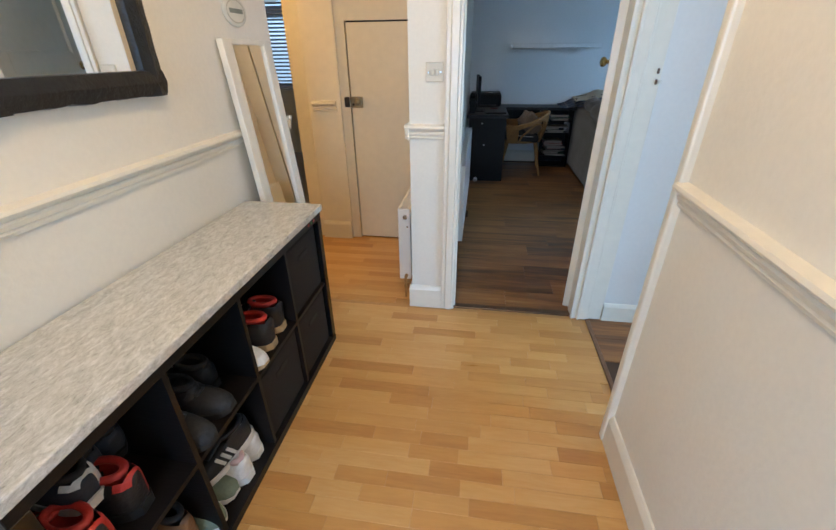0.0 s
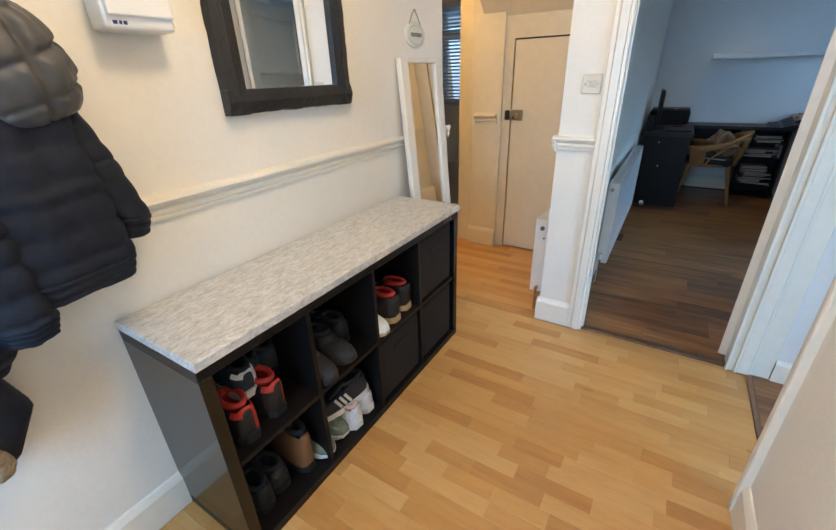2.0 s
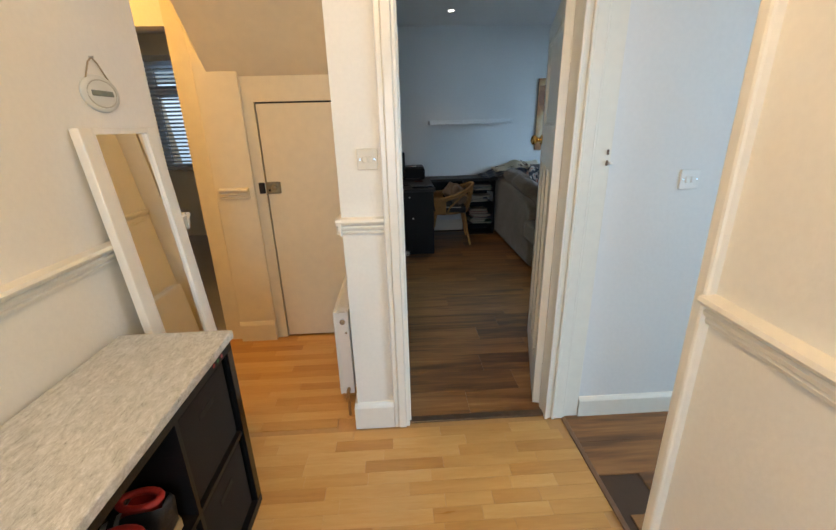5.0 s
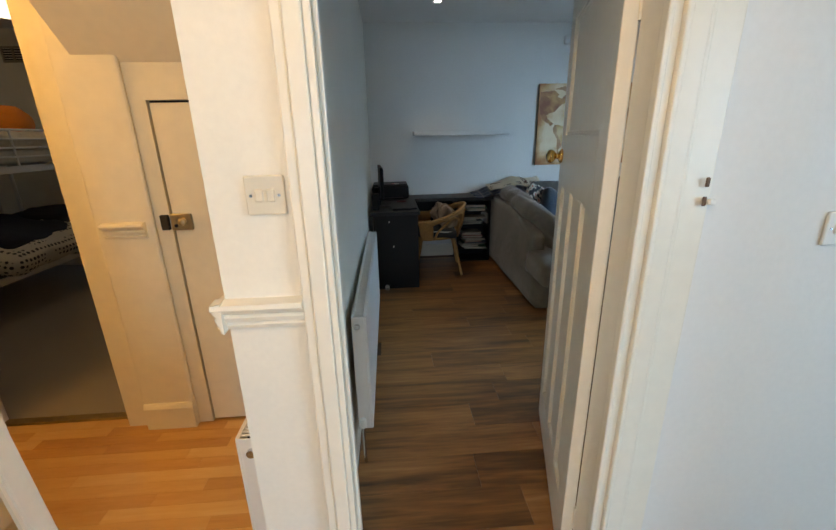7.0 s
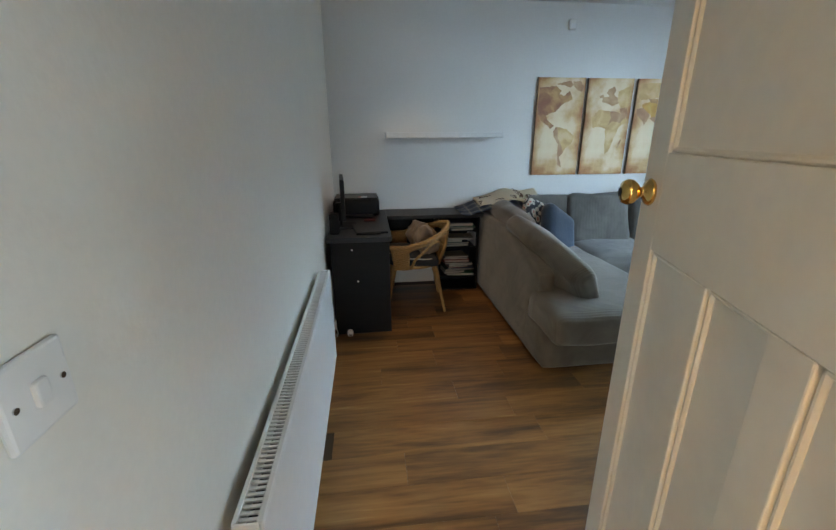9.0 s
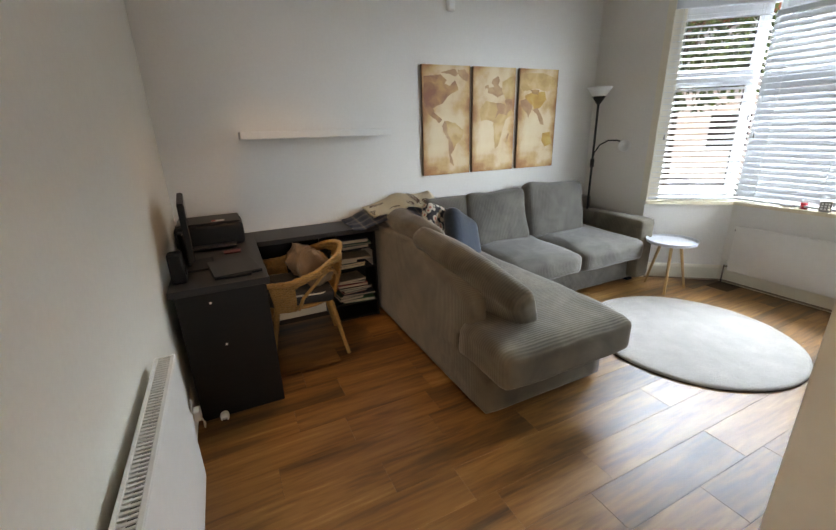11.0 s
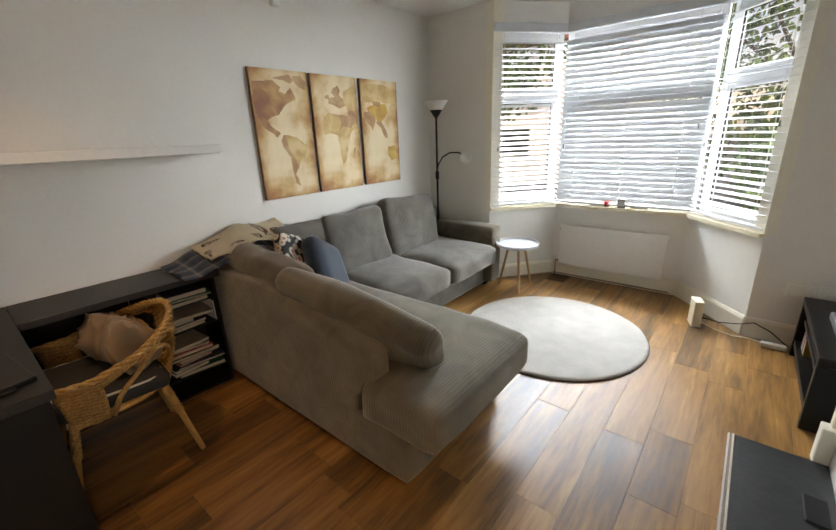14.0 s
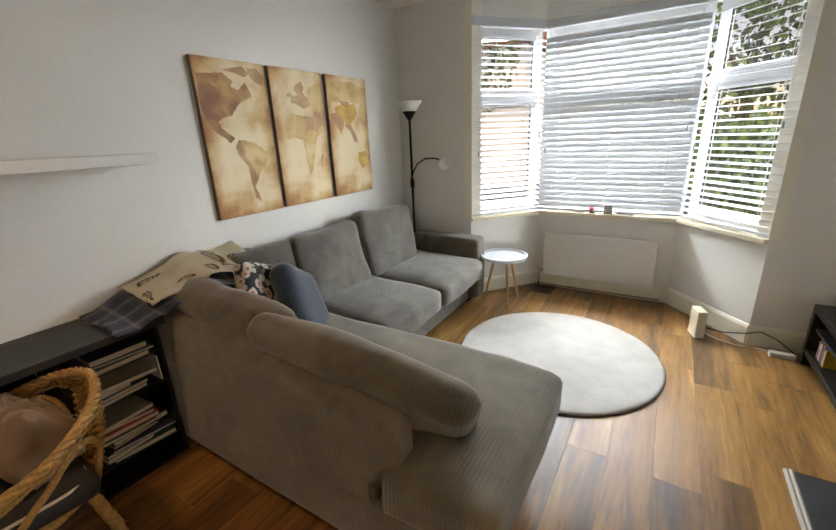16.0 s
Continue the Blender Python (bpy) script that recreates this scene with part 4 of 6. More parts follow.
# consumer unit
cu = thing("consumer_unit", "cream plastic fuse box on the hall wall", "fuse box", pose(-0.71, 0.725, 1.535))
part("case", box((0.001, 0, 0), (0.085, 0.170, 0.25), 0.012, 3), PLASTIC, cu)
part("cover", box((0.086, 0.006, 0.030), (0.096, 0.164, 0.244), 0.006, 2), PLASTIC, cu)
part("maker_mark", boxes(((0.085, 0.016, 0.012), (0.0865, 0.026, 0.020)), ((0.085, 0.030, 0.012), (0.0865, 0.036, 0.020)), ((0.085, 0.040, 0.012), (0.0865, 0.048, 0.020))), mat("dark blue print", (0.02, 0.03, 0.12), 0.5), cu)


AGED = mat("aged cream plastic", (0.66, 0.60, 0.48), 0.4, vary=0.06, grain=20, bump=0.0)


def wall_switch(m, label, gangs=1, name="light_switch", plastic=PLASTIC):
    """A square plate, faces +x of m... local: x out, y across, z up."""
    s = thing(name, label, "switch", m)
    part("plate", box((0, -0.043, -0.043), (0.009, 0.043, 0.043), 0.004, 2), plastic, s)
    for g in range(gangs):
        y = (g - (gangs - 1) / 2) * 0.024
        part("rocker", box((0.006, y - 0.009, -0.014), (0.014, y + 0.009, 0.014), 0.003, 2), plastic, s)
    for y in (-0.030, 0.030):
        part("screw", rod((0.007, y, 0), (0.0105, y, 0), 0.0035), CHROME, s, "small steel screw")
    return s


wall_switch(pose(0.188, 2.379, 1.350, 0, 0, -90), "cream double light switch on the post", 2, plastic=AGED)
wall_switch(pose(1.574, 2.379, 1.227, 0, 0, -90), "white double light switch on the pale wall", 2)
wall_switch(pose(0.241, 2.772, 1.257), "white single light switch beside the door", 1)


def panel_radiator(m, L, Hh, D, label, grille=True, fins=60):
    """Back to the wall at x 0, along +y, foot of the panel at z 0."""
    r = thing("radiator", label, "radiator", m)
    part("front_panel", box((D - 0.014, 0, 0), (D, L, Hh), 0.006, 2), RAD_WHITE, r)
    part("back_panel", box((0.03, 0.005, 0.005), (0.042, L - 0.005, Hh - 0.006), 0.004), RAD_WHITE, r)
    part("side_cover", box((0.028, -0.002, 0.004), (D - 0.012, 0.004, Hh + 0.004), 0.003), RAD_WHITE, r)
    part("side_cover", box((0.028, L - 0.004, 0.004), (D - 0.012, L + 0.002, Hh + 0.004), 0.003), RAD_WHITE, r)
    if grille:
        bm = boxes(((0.028, 0, Hh), (0.040, L, Hh + 0.006)), ((D - 0.016, 0, Hh), (D - 0.002, L, Hh + 0.006)), bevel=0.002)
        part("grille_rail", bm, RAD_WHITE, r)
        bm = bmesh.new()
        n = int(L / 0.016)
        for k in range(n):
            add_box(bm, (0.040, 0.008 + k * (L - 0.016) / n, Hh - 0.002), (D - 0.016, 0.015 + k * (L - 0.016) / n, Hh + 0.003))
        part("grille", bm, RAD_WHITE, r)
        # black block in place of fins: paints the dark between the panels
        part("fins", box((0.046, 0.01, 0.02), (D - 0.02, L - 0.01, Hh - 0.03)), BLACK_MATT, r)
    else:
        part("top_roll", tube([(D - 0.008, 0.0, Hh), (D - 0.008, L, Hh)], 0.009, 8), RAD_WHITE, r)
    part("bleed_plug", rod((D * 0.55, -0.012, Hh - 0.04), (D * 0.55, 0.0, Hh - 0.04), 0.013, seg=14), CHROME, r, "dull chrome bleed plug")
    bm = add_rod(rod((D * 0.55, -0.04, 0.035), (D * 0.55, 0.0, 0.035), 0.010), (D * 0.55, -0.04, -m.translation.z), (D * 0.55, -0.04, 0.045), 0.0075)
    part("tail_pipe", bm, CHROME, r, "bare valve and pipe")
    part("valve_cap", lathe(((0, 0), (0.014, 0), (0.016, 0.03), (0.012, 0.045), (0, 0.045)), 14), PLASTIC, r).matrix_local = pose(D * 0.55, -0.04, 0.045)
    for y in (L * 0.2, L * 0.8):
        part("bracket", box((0.0, y - 0.012, Hh * 0.2), (0.03, y + 0.012, Hh * 0.85)), RAD_WHITE, r)
    return r


panel_radiator(pose(0.241, 3.05, 0.155), 1.63, 0.575, 0.095, "long white double panel radiator on the wall")
hr = panel_radiator(pose(0.059, 3.25, 0.11, 0, 0, 180), 0.74, 0.485, 0.105, "white finned hall radiator behind the post")
part("bleed_plug", rod((0.058, 0.739, 0.440), (0.058, 0.754, 0.440), 0.014, seg=16), CHROME, hr, "dull chrome bleed plug")
part("bleed_plug", rod((0.045, 0.739, 0.375), (0.045, 0.747, 0.375), 0.006, seg=10), CHROME, hr, "dull chrome bleed plug")
part("tail_pipe", add_rod(rod((0.058, 0.739, 0.035), (0.058, 0.775, 0.035), 0.010), (0.058, 0.775, -0.11), (0.058, 0.775, 0.05), 0.0075), mat("bare brass pipe", (0.40, 0.26, 0.12), 0.4, metal=0.7, vary=0.2), hr, "bare brass valve and pipe")
panel_radiator(pose(4.869, 5.075, 0.135, 0, 0, 180), 0.99, 0.43, 0.065, "plain white single panel radiator under the bay", grille=False)

# coats on pegs
QUILT = mat("navy quilted nylon", (0.009, 0.011, 0.018), 0.62, spec=0.25, vary=0.25, grain=40, bump=0.15, fine=18)
HOOD = mat("grey quilted nylon", (0.060, 0.058, 0.056), 0.48, vary=0.2, grain=40, bump=0.15, fine=18)
FUR = mat("beige lining fleece", (0.42, 0.32, 0.20), 0.95, vary=0.2, grain=120, bump=0.8)


def sheath(sections, n, quilt=0.0, count=10.0, seed=0.0, folds=0.10):
    """A hanging cloth body: sections of (z, y centre, half width, depth) from the top, back flat to x 0."""
    bm = bmesh.new()
    rings = []
    steps = (len(sections) - 1) * 22
    for i in range(steps + 1):
        u = i / steps * (len(sections) - 1)
        k = min(int(u), len(sections) - 2)
        f = u - k
        f = f * f * (3 - 2 * f) * 0.5 + f * 0.5
        z, yc, hw, d = [a + (b - a) * f for a, b in zip(sections[k], sections[k + 1])]
        row = []
        for j in range(n):
            a = 2 * math.pi * j / n
            b = 1 + folds * noise.noise(Vector((math.cos(a) * 2.2 + seed, math.sin(a) * 2.2, z * 2.5))) + quilt * abs(math.sin(math.pi * count * i / steps)) ** 0.6
            x = d * (0.5 + 0.5 * math.copysign(abs(math.cos(a)) ** 0.8, math.cos(a))) * b
            y = yc + hw * math.sin(a) * b
            row.append(bm.verts.new((x + 0.005, y, z + 0.012 * noise.noise(Vector((a, seed, z * 3))))))
        rings.append(row)
    for r, s2 in zip(rings, rings[1:]):
        for j in range(n):
            bm.faces.new((r[j], r[(j + 1) % n], s2[(j + 1) % n], s2[j]))
    bm.faces.new(rings[0]), bm.faces.new(rings[-1][::-1])
    bmesh.ops.recalc_face_normals(bm, faces=bm.faces[:])
    return bm


def quilted_hood(z0, z1, n=140, steps=90):
    """An egg-shaped hood, fullest low down, of padded panels between upright and staggered level seams."""
    bm = bmesh.new()
    rings = []
    for i in range(1, steps):
        u = i / steps
        z = z1 + (z0 - z1) * (0.5 - 0.5 * math.cos(math.pi * u))
        r = math.sin(math.pi * u) ** 0.72 * (0.74 + 0.30 * u)
        row = []
        for j in range(n):
            a = 2 * math.pi * j / n
            lane = (a / (2 * math.pi) * 7 + 0.32 + 0.25 * math.sin(2.6 * u))
            k = int(math.floor(lane)) % 7
            across = 1 - math.exp(-(math.sin(math.pi * lane) / 0.30) ** 2)
            along = 1 - math.exp(-(math.sin(math.pi * (u * 5.2 + 0.37 * k + 0.35 * (lane % 1))) / 0.36) ** 2)
            b = 1 + 0.17 * (across * (0.42 + 0.58 * along) - 0.7) + 0.05 * noise.noise(Vector((3 * math.cos(a), 3 * math.sin(a), u * 9))) + 0.022 * noise.noise(Vector((9 * math.cos(a), 9 * math.sin(a), u * 14)))
            x = 0.105 + 0.108 * r * math.cos(a) * b
            row.append(bm.verts.new((max(x, 0.004), 0.012 + 0.068 * u ** 0.8 + 0.150 * r * math.sin(a) * b, z + 0.010 * math.sin(a))))
        rings.append(row)
    for r, s2 in zip(rings, rings[1:]):
        for j in range(n):
            bm.faces.new((r[j], r[(j + 1) % n], s2[(j + 1) % n], s2[j]))
    bm.faces.new(rings[0]), bm.faces.new(rings[-1][::-1])
    bmesh.ops.recalc_face_normals(bm, faces=bm.faces[:])
    return bm


rack = thing("coat_rack", "dark wooden coat rack with pegs on the wall", "coat rack", pose(-0.71, 0, 0))
part("rail", box((0.001, -0.75, 1.66), (0.02, 0.55, 1.75), 0.004), BLACK_WOOD, rack)
for y in (-0.55, -0.20, 0.12, 0.40):
    part("peg", rod((0.018, y, 1.70), (0.085, y, 1.735), 0.010, 0.013), BLACK_WOOD, rack)
coat = thing("puffer_jacket", "navy quilted puffer jacket with a grey hood on a peg", "jacket", pose(-0.71, 0.425, 0))
part("jacket_body", sheath(((1.55, 0.0, 0.10, 0.12), (1.42, 0.02, 0.125, 0.16), (1.20, 0.02, 0.150, 0.17), (1.02, 0.02, 0.155, 0.165), (0.96, 0.01, 0.150, 0.15)), 48, 0.048, 13, 1.0, 0.13), QUILT, coat, smooth=True)
part("sleeve", sheath(((1.40, 0.110, 0.055, 0.12), (1.25, 0.158, 0.060, 0.13), (1.10, 0.200, 0.056, 0.13), (1.045, 0.197, 0.046, 0.11)), 28, 0.055, 9, 4.0, 0.12), QUILT, coat, smooth=True)
part("sleeve", sheath(((1.42, -0.12, 0.07, 0.15), (1.15, -0.09, 0.070, 0.18), (0.94, -0.078, 0.064, 0.17), (0.89, -0.078, 0.052, 0.15)), 28, 0.055, 11, 8.0, 0.12), QUILT, coat, smooth=True)
part("hood", quilted_hood(1.332, 1.60), HOOD, coat, "grey quilted hood with stitched panels", smooth=True)
coat = thing("winter_coat", "long black winter coat with beige lining on a peg", "coat", pose(-0.71, 0.02, 0))
part("coat_body", sheath(((1.62, -0.04, 0.09, 0.12), (1.45, -0.03, 0.17, 0.17), (1.05, 0.02, 0.20, 0.17), (0.88, 0.06, 0.235, 0.17), (0.83, 0.05, 0.21, 0.15)), 40, 0.02, 8, 11.0, 0.12), QUILT, coat, smooth=True)
part("cuff", sheath(((0.86, 0.17, 0.07, 0.15), (0.73, 0.20, 0.075, 0.16), (0.65, 0.18, 0.05, 0.15), (0.59, 0.15, 0.02, 0.12)), 18, 0.0, 1, 14.0), QUILT, coat, smooth=True)
part("lining_edge", soft_box((0.05, 0.06, 0.09), 0.025, 0.01, 4, 0.006, 3.0), FUR, coat, "beige fleece lining", smooth=True).matrix_local = pose(0.150, 0.165, 0.665, 12, 8, 0)

# ---- living room ----
def cushion(name, parent, size, m, material=SOFA, seed=0.0, puff=0.03, r=0.06, label="", wob=0.007, cuts=9):
    return_ob = part(name, soft_box(size, r, puff, cuts, wob, seed), material, parent, label, smooth=True)
    return_ob.matrix_local = m
    return return_ob


sofa = thing("corner_sofa", "grey corduroy corner sofa with a chaise end", "sofa", pose(0, 0, 0))
bm = soft_box((0.13, 1.64, 0.745), 0.035, 0.004, 16, 0.004, 1.0)
for v in bm.verts:
    v.co.z -= 0.14 * max(0.0, (-0.10 - v.co.y) / 0.72) ** 1.5 * (v.co.z + 0.37) / 0.74
    if v.co.z < 0.02:
        v.co.y += 0.10 * max(0.0, (-0.55 - v.co.y) / 0.27)
part("chaise_side", bm, SOFA_WARM_LIT, sofa, m=pose(1.725, 5.550, 0.3955), smooth=True)
part("chaise_base", soft_box((0.86, 1.78, 0.29), 0.025, 0.004, 8, 0.003, 2.0), SOFA_WARM_LIT, sofa, m=pose(2.091, 5.445, 0.168), smooth=True)
part("seat_base", soft_box((1.66, 0.80, 0.29), 0.025, 0.004, 8, 0.003, 3.0), SOFA, sofa, m=pose(3.36, 5.975, 0.175), smooth=True)
part("back_frame", soft_box((2.52, 0.16, 0.72), 0.03, 0.004, 8, 0.003, 4.0), SOFA, sofa, m=pose(2.95, 6.295, 0.41), smooth=True)
part("arm", soft_box((0.20, 0.90, 0.58), 0.035, 0.006, 8, 0.004, 5.0), SOFA_WARM_LIT, sofa, m=pose(4.155, 5.930, 0.345), smooth=True)
bm = soft_box((0.90, 1.66, 0.215), 0.055, 0.016, 20, 0.010, 6.0)
for v in bm.verts:
    if v.co.y > -0.40 and v.co.x < -0.25:
        v.co.x += 0.09
    f = max(0.0, (-v.co.y - 0.55) / 0.28)
    v.co.z -= 0.022 * f * f
part("chaise_cushion", bm, SOFA_WARM_LIT, sofa, m=pose(2.088, 5.210, 0.392), smooth=True)
cushion("seat_cushion", sofa, (0.73, 0.80, 0.19), pose(2.900, 5.80, 0.385, 1.5), seed=7.0, puff=0.022, wob=0.012)
cushion("seat_cushion", sofa, (0.78, 0.80, 0.19), pose(3.660, 5.80, 0.385, 1.5), seed=8.0, puff=0.022, wob=0.012)
cushion("back_cushion", sofa, (0.66, 0.19, 0.52), pose(2.860, 6.13, 0.69, -13, -2), seed=9.0, r=0.075, puff=0.0, wob=0.022, cuts=12)
cushion("back_cushion", sofa, (0.72, 0.20, 0.54), pose(3.565, 6.13, 0.70, -13, 4), seed=10.0, r=0.075, puff=0.0, wob=0.024, cuts=12)
cushion("back_cushion", sofa, (0.50, 0.18, 0.46), pose(2.37, 6.18, 0.70, -11), seed=11.0, r=0.07, puff=0.0)
def side_cushion(size, m, seed):
    bm = soft_box(size, 0.075, 0.0, 16, 0.022, seed)
    for v in bm.verts:
        f = min(1.0, abs(v.co.y) / (size[1] / 2))
        v.co.z *= 1 - 0.20 * f ** 4
        v.co.x *= 1 - 0.25 * f ** 4
    part("side_cushion", bm, SOFA_WARM_LIT, sofa, smooth=True).matrix_local = m


side_cushion((0.20, 0.80, 0.36), pose(1.855, 5.78, 0.715, 2, -18, 0), 12.0)
side_cushion((0.19, 0.96, 0.33), pose(1.850, 5.03, 0.665, 15, -28, 4), 13.0)
for x, y in ((1.76, 4.66), (2.42, 4.66), (2.78, 5.70), (4.14, 5.62), (1.72, 6.30), (4.18, 6.30)):
    part("foot", box((x - 0.035, y - 0.035, 0), (x + 0.035, y + 0.035, 0.034), 0.004), BLACK_MATT, sofa)

BLUE = mat("petrol blue velvet", (0.010, 0.031, 0.058), 0.8, vary=0.25, grain=40, bump=0.1, sheen=0.4)
cb = tagged(part("scatter_cushion", soft_box((0.44, 0.15, 0.44), 0.07, 0.0, 8, 0.006, 21.0), BLUE, smooth=True), "petrol blue velvet scatter cushion on the sofa", "cushion")
cb.matrix_world = pose(2.33, 5.86, 0.63, -26, 30, 24)
m_, n_, l_, b_ = nodes_of("floral print cloth")
vor = n_.new("ShaderNodeTexVoronoi")
vor.inputs["Scale"].default_value = 22
co_ = n_.new("ShaderNodeTexCoord")
l_.new(co_.outputs["Object"], vor.inputs[0])
rp = ramp(n_, ((0.0, (0.45, 0.42, 0.35)), (0.18, (0.45, 0.06, 0.04)), (0.30, (0.60, 0.55, 0.46)), (0.52, (0.45, 0.42, 0.36)), (0.60, (0.02, 0.025, 0.035)), (1.0, (0.03, 0.03, 0.04))))
l_.new(vor.outputs[0], rp.inputs[0]), l_.new(rp.outputs[0], b_.inputs["Base Color"])
b_.inputs["Roughness"].default_value = 0.85
FLORAL = m_
cf = tagged(part("patterned_cushion", soft_box((0.34, 0.12, 0.30), 0.055, 0.0, 8, 0.008, 22.0), FLORAL, smooth=True), "dark floral scatter cushion on the sofa", "cushion")
cf.matrix_world = pose(2.17, 5.99, 0.75, -24, 24, 10)


def drape(name, label, category, material, x0, x1, y0, y1, nx, ny, height, thick=0.012, seed=0.0):
    """A folded cloth lying over things; height(x, y) gives its top."""
    bm = bmesh.new()
    g = [[bm.verts.new((x0 + (x1 - x0) * i / nx + 0.012 * noise.noise(Vector((j * 0.5, i * 0.4, seed))), y0 + (y1 - y0) * j / ny + 0.012 * noise.noise(Vector((i * 0.5, j * 0.4, seed + 5))), 0)) for j in range(ny + 1)] for i in range(nx + 1)]
    for r in g:
        for v in r:
            v.co.z = height(v.co.x, v.co.y) + 0.012 * noise.noise(Vector((v.co.x * 9, v.co.y * 9, seed))) + 0.006 * noise.noise(Vector((v.co.x * 25, v.co.y * 25, seed)))
    for i in range(nx):
        for j in range(ny):
            bm.faces.new((g[i][j], g[i + 1][j], g[i + 1][j + 1], g[i][j + 1]))
    r = bmesh.ops.solidify(bm, geom=bm.faces[:], thickness=thick)
    return tagged(part(name, bm, material, smooth=True), label, category)


def check_mat(name, a, b, c, scale):
    m, n, l, bs = nodes_of(name)
    co = n.new("ShaderNodeTexCoord")
    out = None
    for d in ("X", "Y"):
        w = n.new("ShaderNodeTexWave")
        w.bands_direction, w.wave_profile = d, "SAW"
        w.inputs["Scale"].default_value, w.inputs["Distortion"].default_value = scale, 0.4
        l.new(co.outputs["Object"], w.inputs[0])
        r = ramp(n, ((0.0, a), (0.45, b), (0.62, c), (0.70, b), (1.0, a)))
        l.new(w.outputs[1], r.inputs[0])
        if out is None:
            out = r.outputs[0]
        else:
            x = n.new("ShaderNodeMix")
            x.data_type, x.inputs[0].default_value = "RGBA", 0.5
            l.new(out, x.inputs[6]), l.new(r.outputs[0], x.inputs[7])
            out = x.outputs[2]
    l.new(out, bs.inputs["Base Color"])
    bs.inputs["Roughness"].default_value, bs.inputs["Sheen Weight"].default_value = 0.9, 0.2
    return m


TARTAN = check_mat("blue checked wool", (0.03, 0.05, 0.10), (0.10, 0.14, 0.22), (0.50, 0.48, 0.42), 3.2)
CREAM = mat("cream printed fleece", (0.90, 0.79, 0.60), 0.9, vary=0.05, grain=60, bump=0.12, sheen=0.2)
PRINT = mat("brown printed shell", (0.15, 0.075, 0.04), 0.9, vary=0.3, grain=40, bump=0.1)


def along(x, stops):
    for (a, u), (b, v) in zip(stops, stops[1:]):
        if x <= b:
            return u + (v - u) * max(0.0, (x - a) / (b - a))
    return stops[-1][1]


def fold_top(x, y):
    """Height of the folded cloths: high along the wall, sinking to their front edge."""
    back = along(x, ((1.44, 0.795), (1.50, 0.812), (1.68, 0.880), (1.95, 0.930), (2.28, 0.940), (2.42, 0.875)))
    front = along(x, ((1.44, 0.792), (1.56, 0.795), (1.62, 0.815), (1.72, 0.835), (1.92, 0.870), (2.10, 0.800), (2.42, 0.700)))
    f = max(0.0, min(1.15, (6.34 - y) / 0.34))
    return back + (front - back) * f ** 1.3


drape("checked_blanket", "blue and white checked wool blanket folded on the sofa corner", "blanket", TARTAN, 1.44, 2.40, 5.985, 6.37, 34, 16, fold_top, 0.016, 1.0)
throw = thing("printed_throw", "cream fleece throw printed with brown shells, folded", "blanket", pose(0, 0, 0))


def throw_top(x, y):
    return fold_top(x, y) + 0.026 + 0.018 * math.exp(-((x - 1.98) / 0.12) ** 2) + 0.010 * math.sin(17 * x + 6 * y)


bl_ = drape("cloth", "cream fleece with shells", "blanket", CREAM, 1.615, 2.265, 6.03, 6.365, 30, 14, throw_top, 0.03, 3.0)
for key in ("category", "label"):
    del bl_[key]
bl_.parent = throw
for k, (x, y, r) in enumerate(((1.99, 6.26, 0.110), (2.17, 6.19, 0.048), (1.74, 6.26, 0.085), (1.67, 6.12, 0.070), (1.93, 6.10, 0.055), (1.82, 6.11, 0.050), (2.07, 6.10, 0.055))):
    bm = bmesh.new()
    fan = k != 1
    grid = [[None] * 25 for _ in range(5)]
    for q in range(5):
        for s in range(25):
            ang = (0.35 + 2.44 * s / 24 if fan else 6.2832 * s / 24) + 0.9 * (k % 4 - 1.5) * fan
            rad = r * (0.15 + 0.85 * q / 4) * (1 + 0.05 * math.cos(6.2832 * s / 3))
            px, py = x + rad * math.cos(ang), y + 0.9 * rad * (math.sin(ang) - 0.5 * fan)
            px, py = min(2.255, max(1.625, px)), min(6.355, max(6.04, py))
            pz = throw_top(px, py) + 0.012 * noise.noise(Vector((px * 9, py * 9, 3.0))) + 0.006 * noise.noise(Vector((px * 25, py * 25, 3.0)))
            grid[q][s] = bm.verts.new((px, py, pz + 0.012))
    for q in range(4):
        for s in range(24):
            if q == 3 or s % 4 < 2 or (not fan and q == 1):
                bm.faces.new((grid[q][s], grid[q + 1][s], grid[q + 1][s + 1], grid[q][s + 1]))
    part("printed_shell", bm, PRINT, throw, smooth=True)
bm = bmesh.new()
for k in range(26):
    y = 6.02 + 0.34 * k / 25
    add_tube(bm, [(2.385 + d, y + 0.006 * math.sin(9 * k + 40 * d), fold_top(2.39, y) + 0.004 - 3.5 * d * d - 0.25 * d) for d in (0, 0.02, 0.045, 0.07)], 0.0035, 5)
tagged(part("blanket_fringe", bm, CREAM, smooth=True), "cream knotted wool fringe along the checked blanket's end", "fringe")

# floor lamp with a reading arm
fl = thing("floor_lamp", "black floor lamp with white uplight and bent reading arm", "floor lamp", pose(4.10, 6.17, 0))
part("base", lathe(((0, 0), (0.135, 0), (0.137, 0.012), (0.12, 0.022), (0.02, 0.03), (0, 0.03)), 28), BLACK_MATT, fl, smooth=True)
part("pole", rod((0, 0, 0.02), (0, 0, 1.70), 0.011, seg=12), BLACK_MATT, fl)
part("switch_box", rod((0, 0, 1.08), (0, 0, 1.16), 0.020, seg=12), BLACK_MATT, fl)
part("socket", lathe(((0, 0), (0.012, 0), (0.020, 0.01), (0.062, 0.075), (0.060, 0.078), (0.0, 0.03)), 24), BLACK_MATT, fl, smooth=True).matrix_local = pose(0, 0, 1.685)
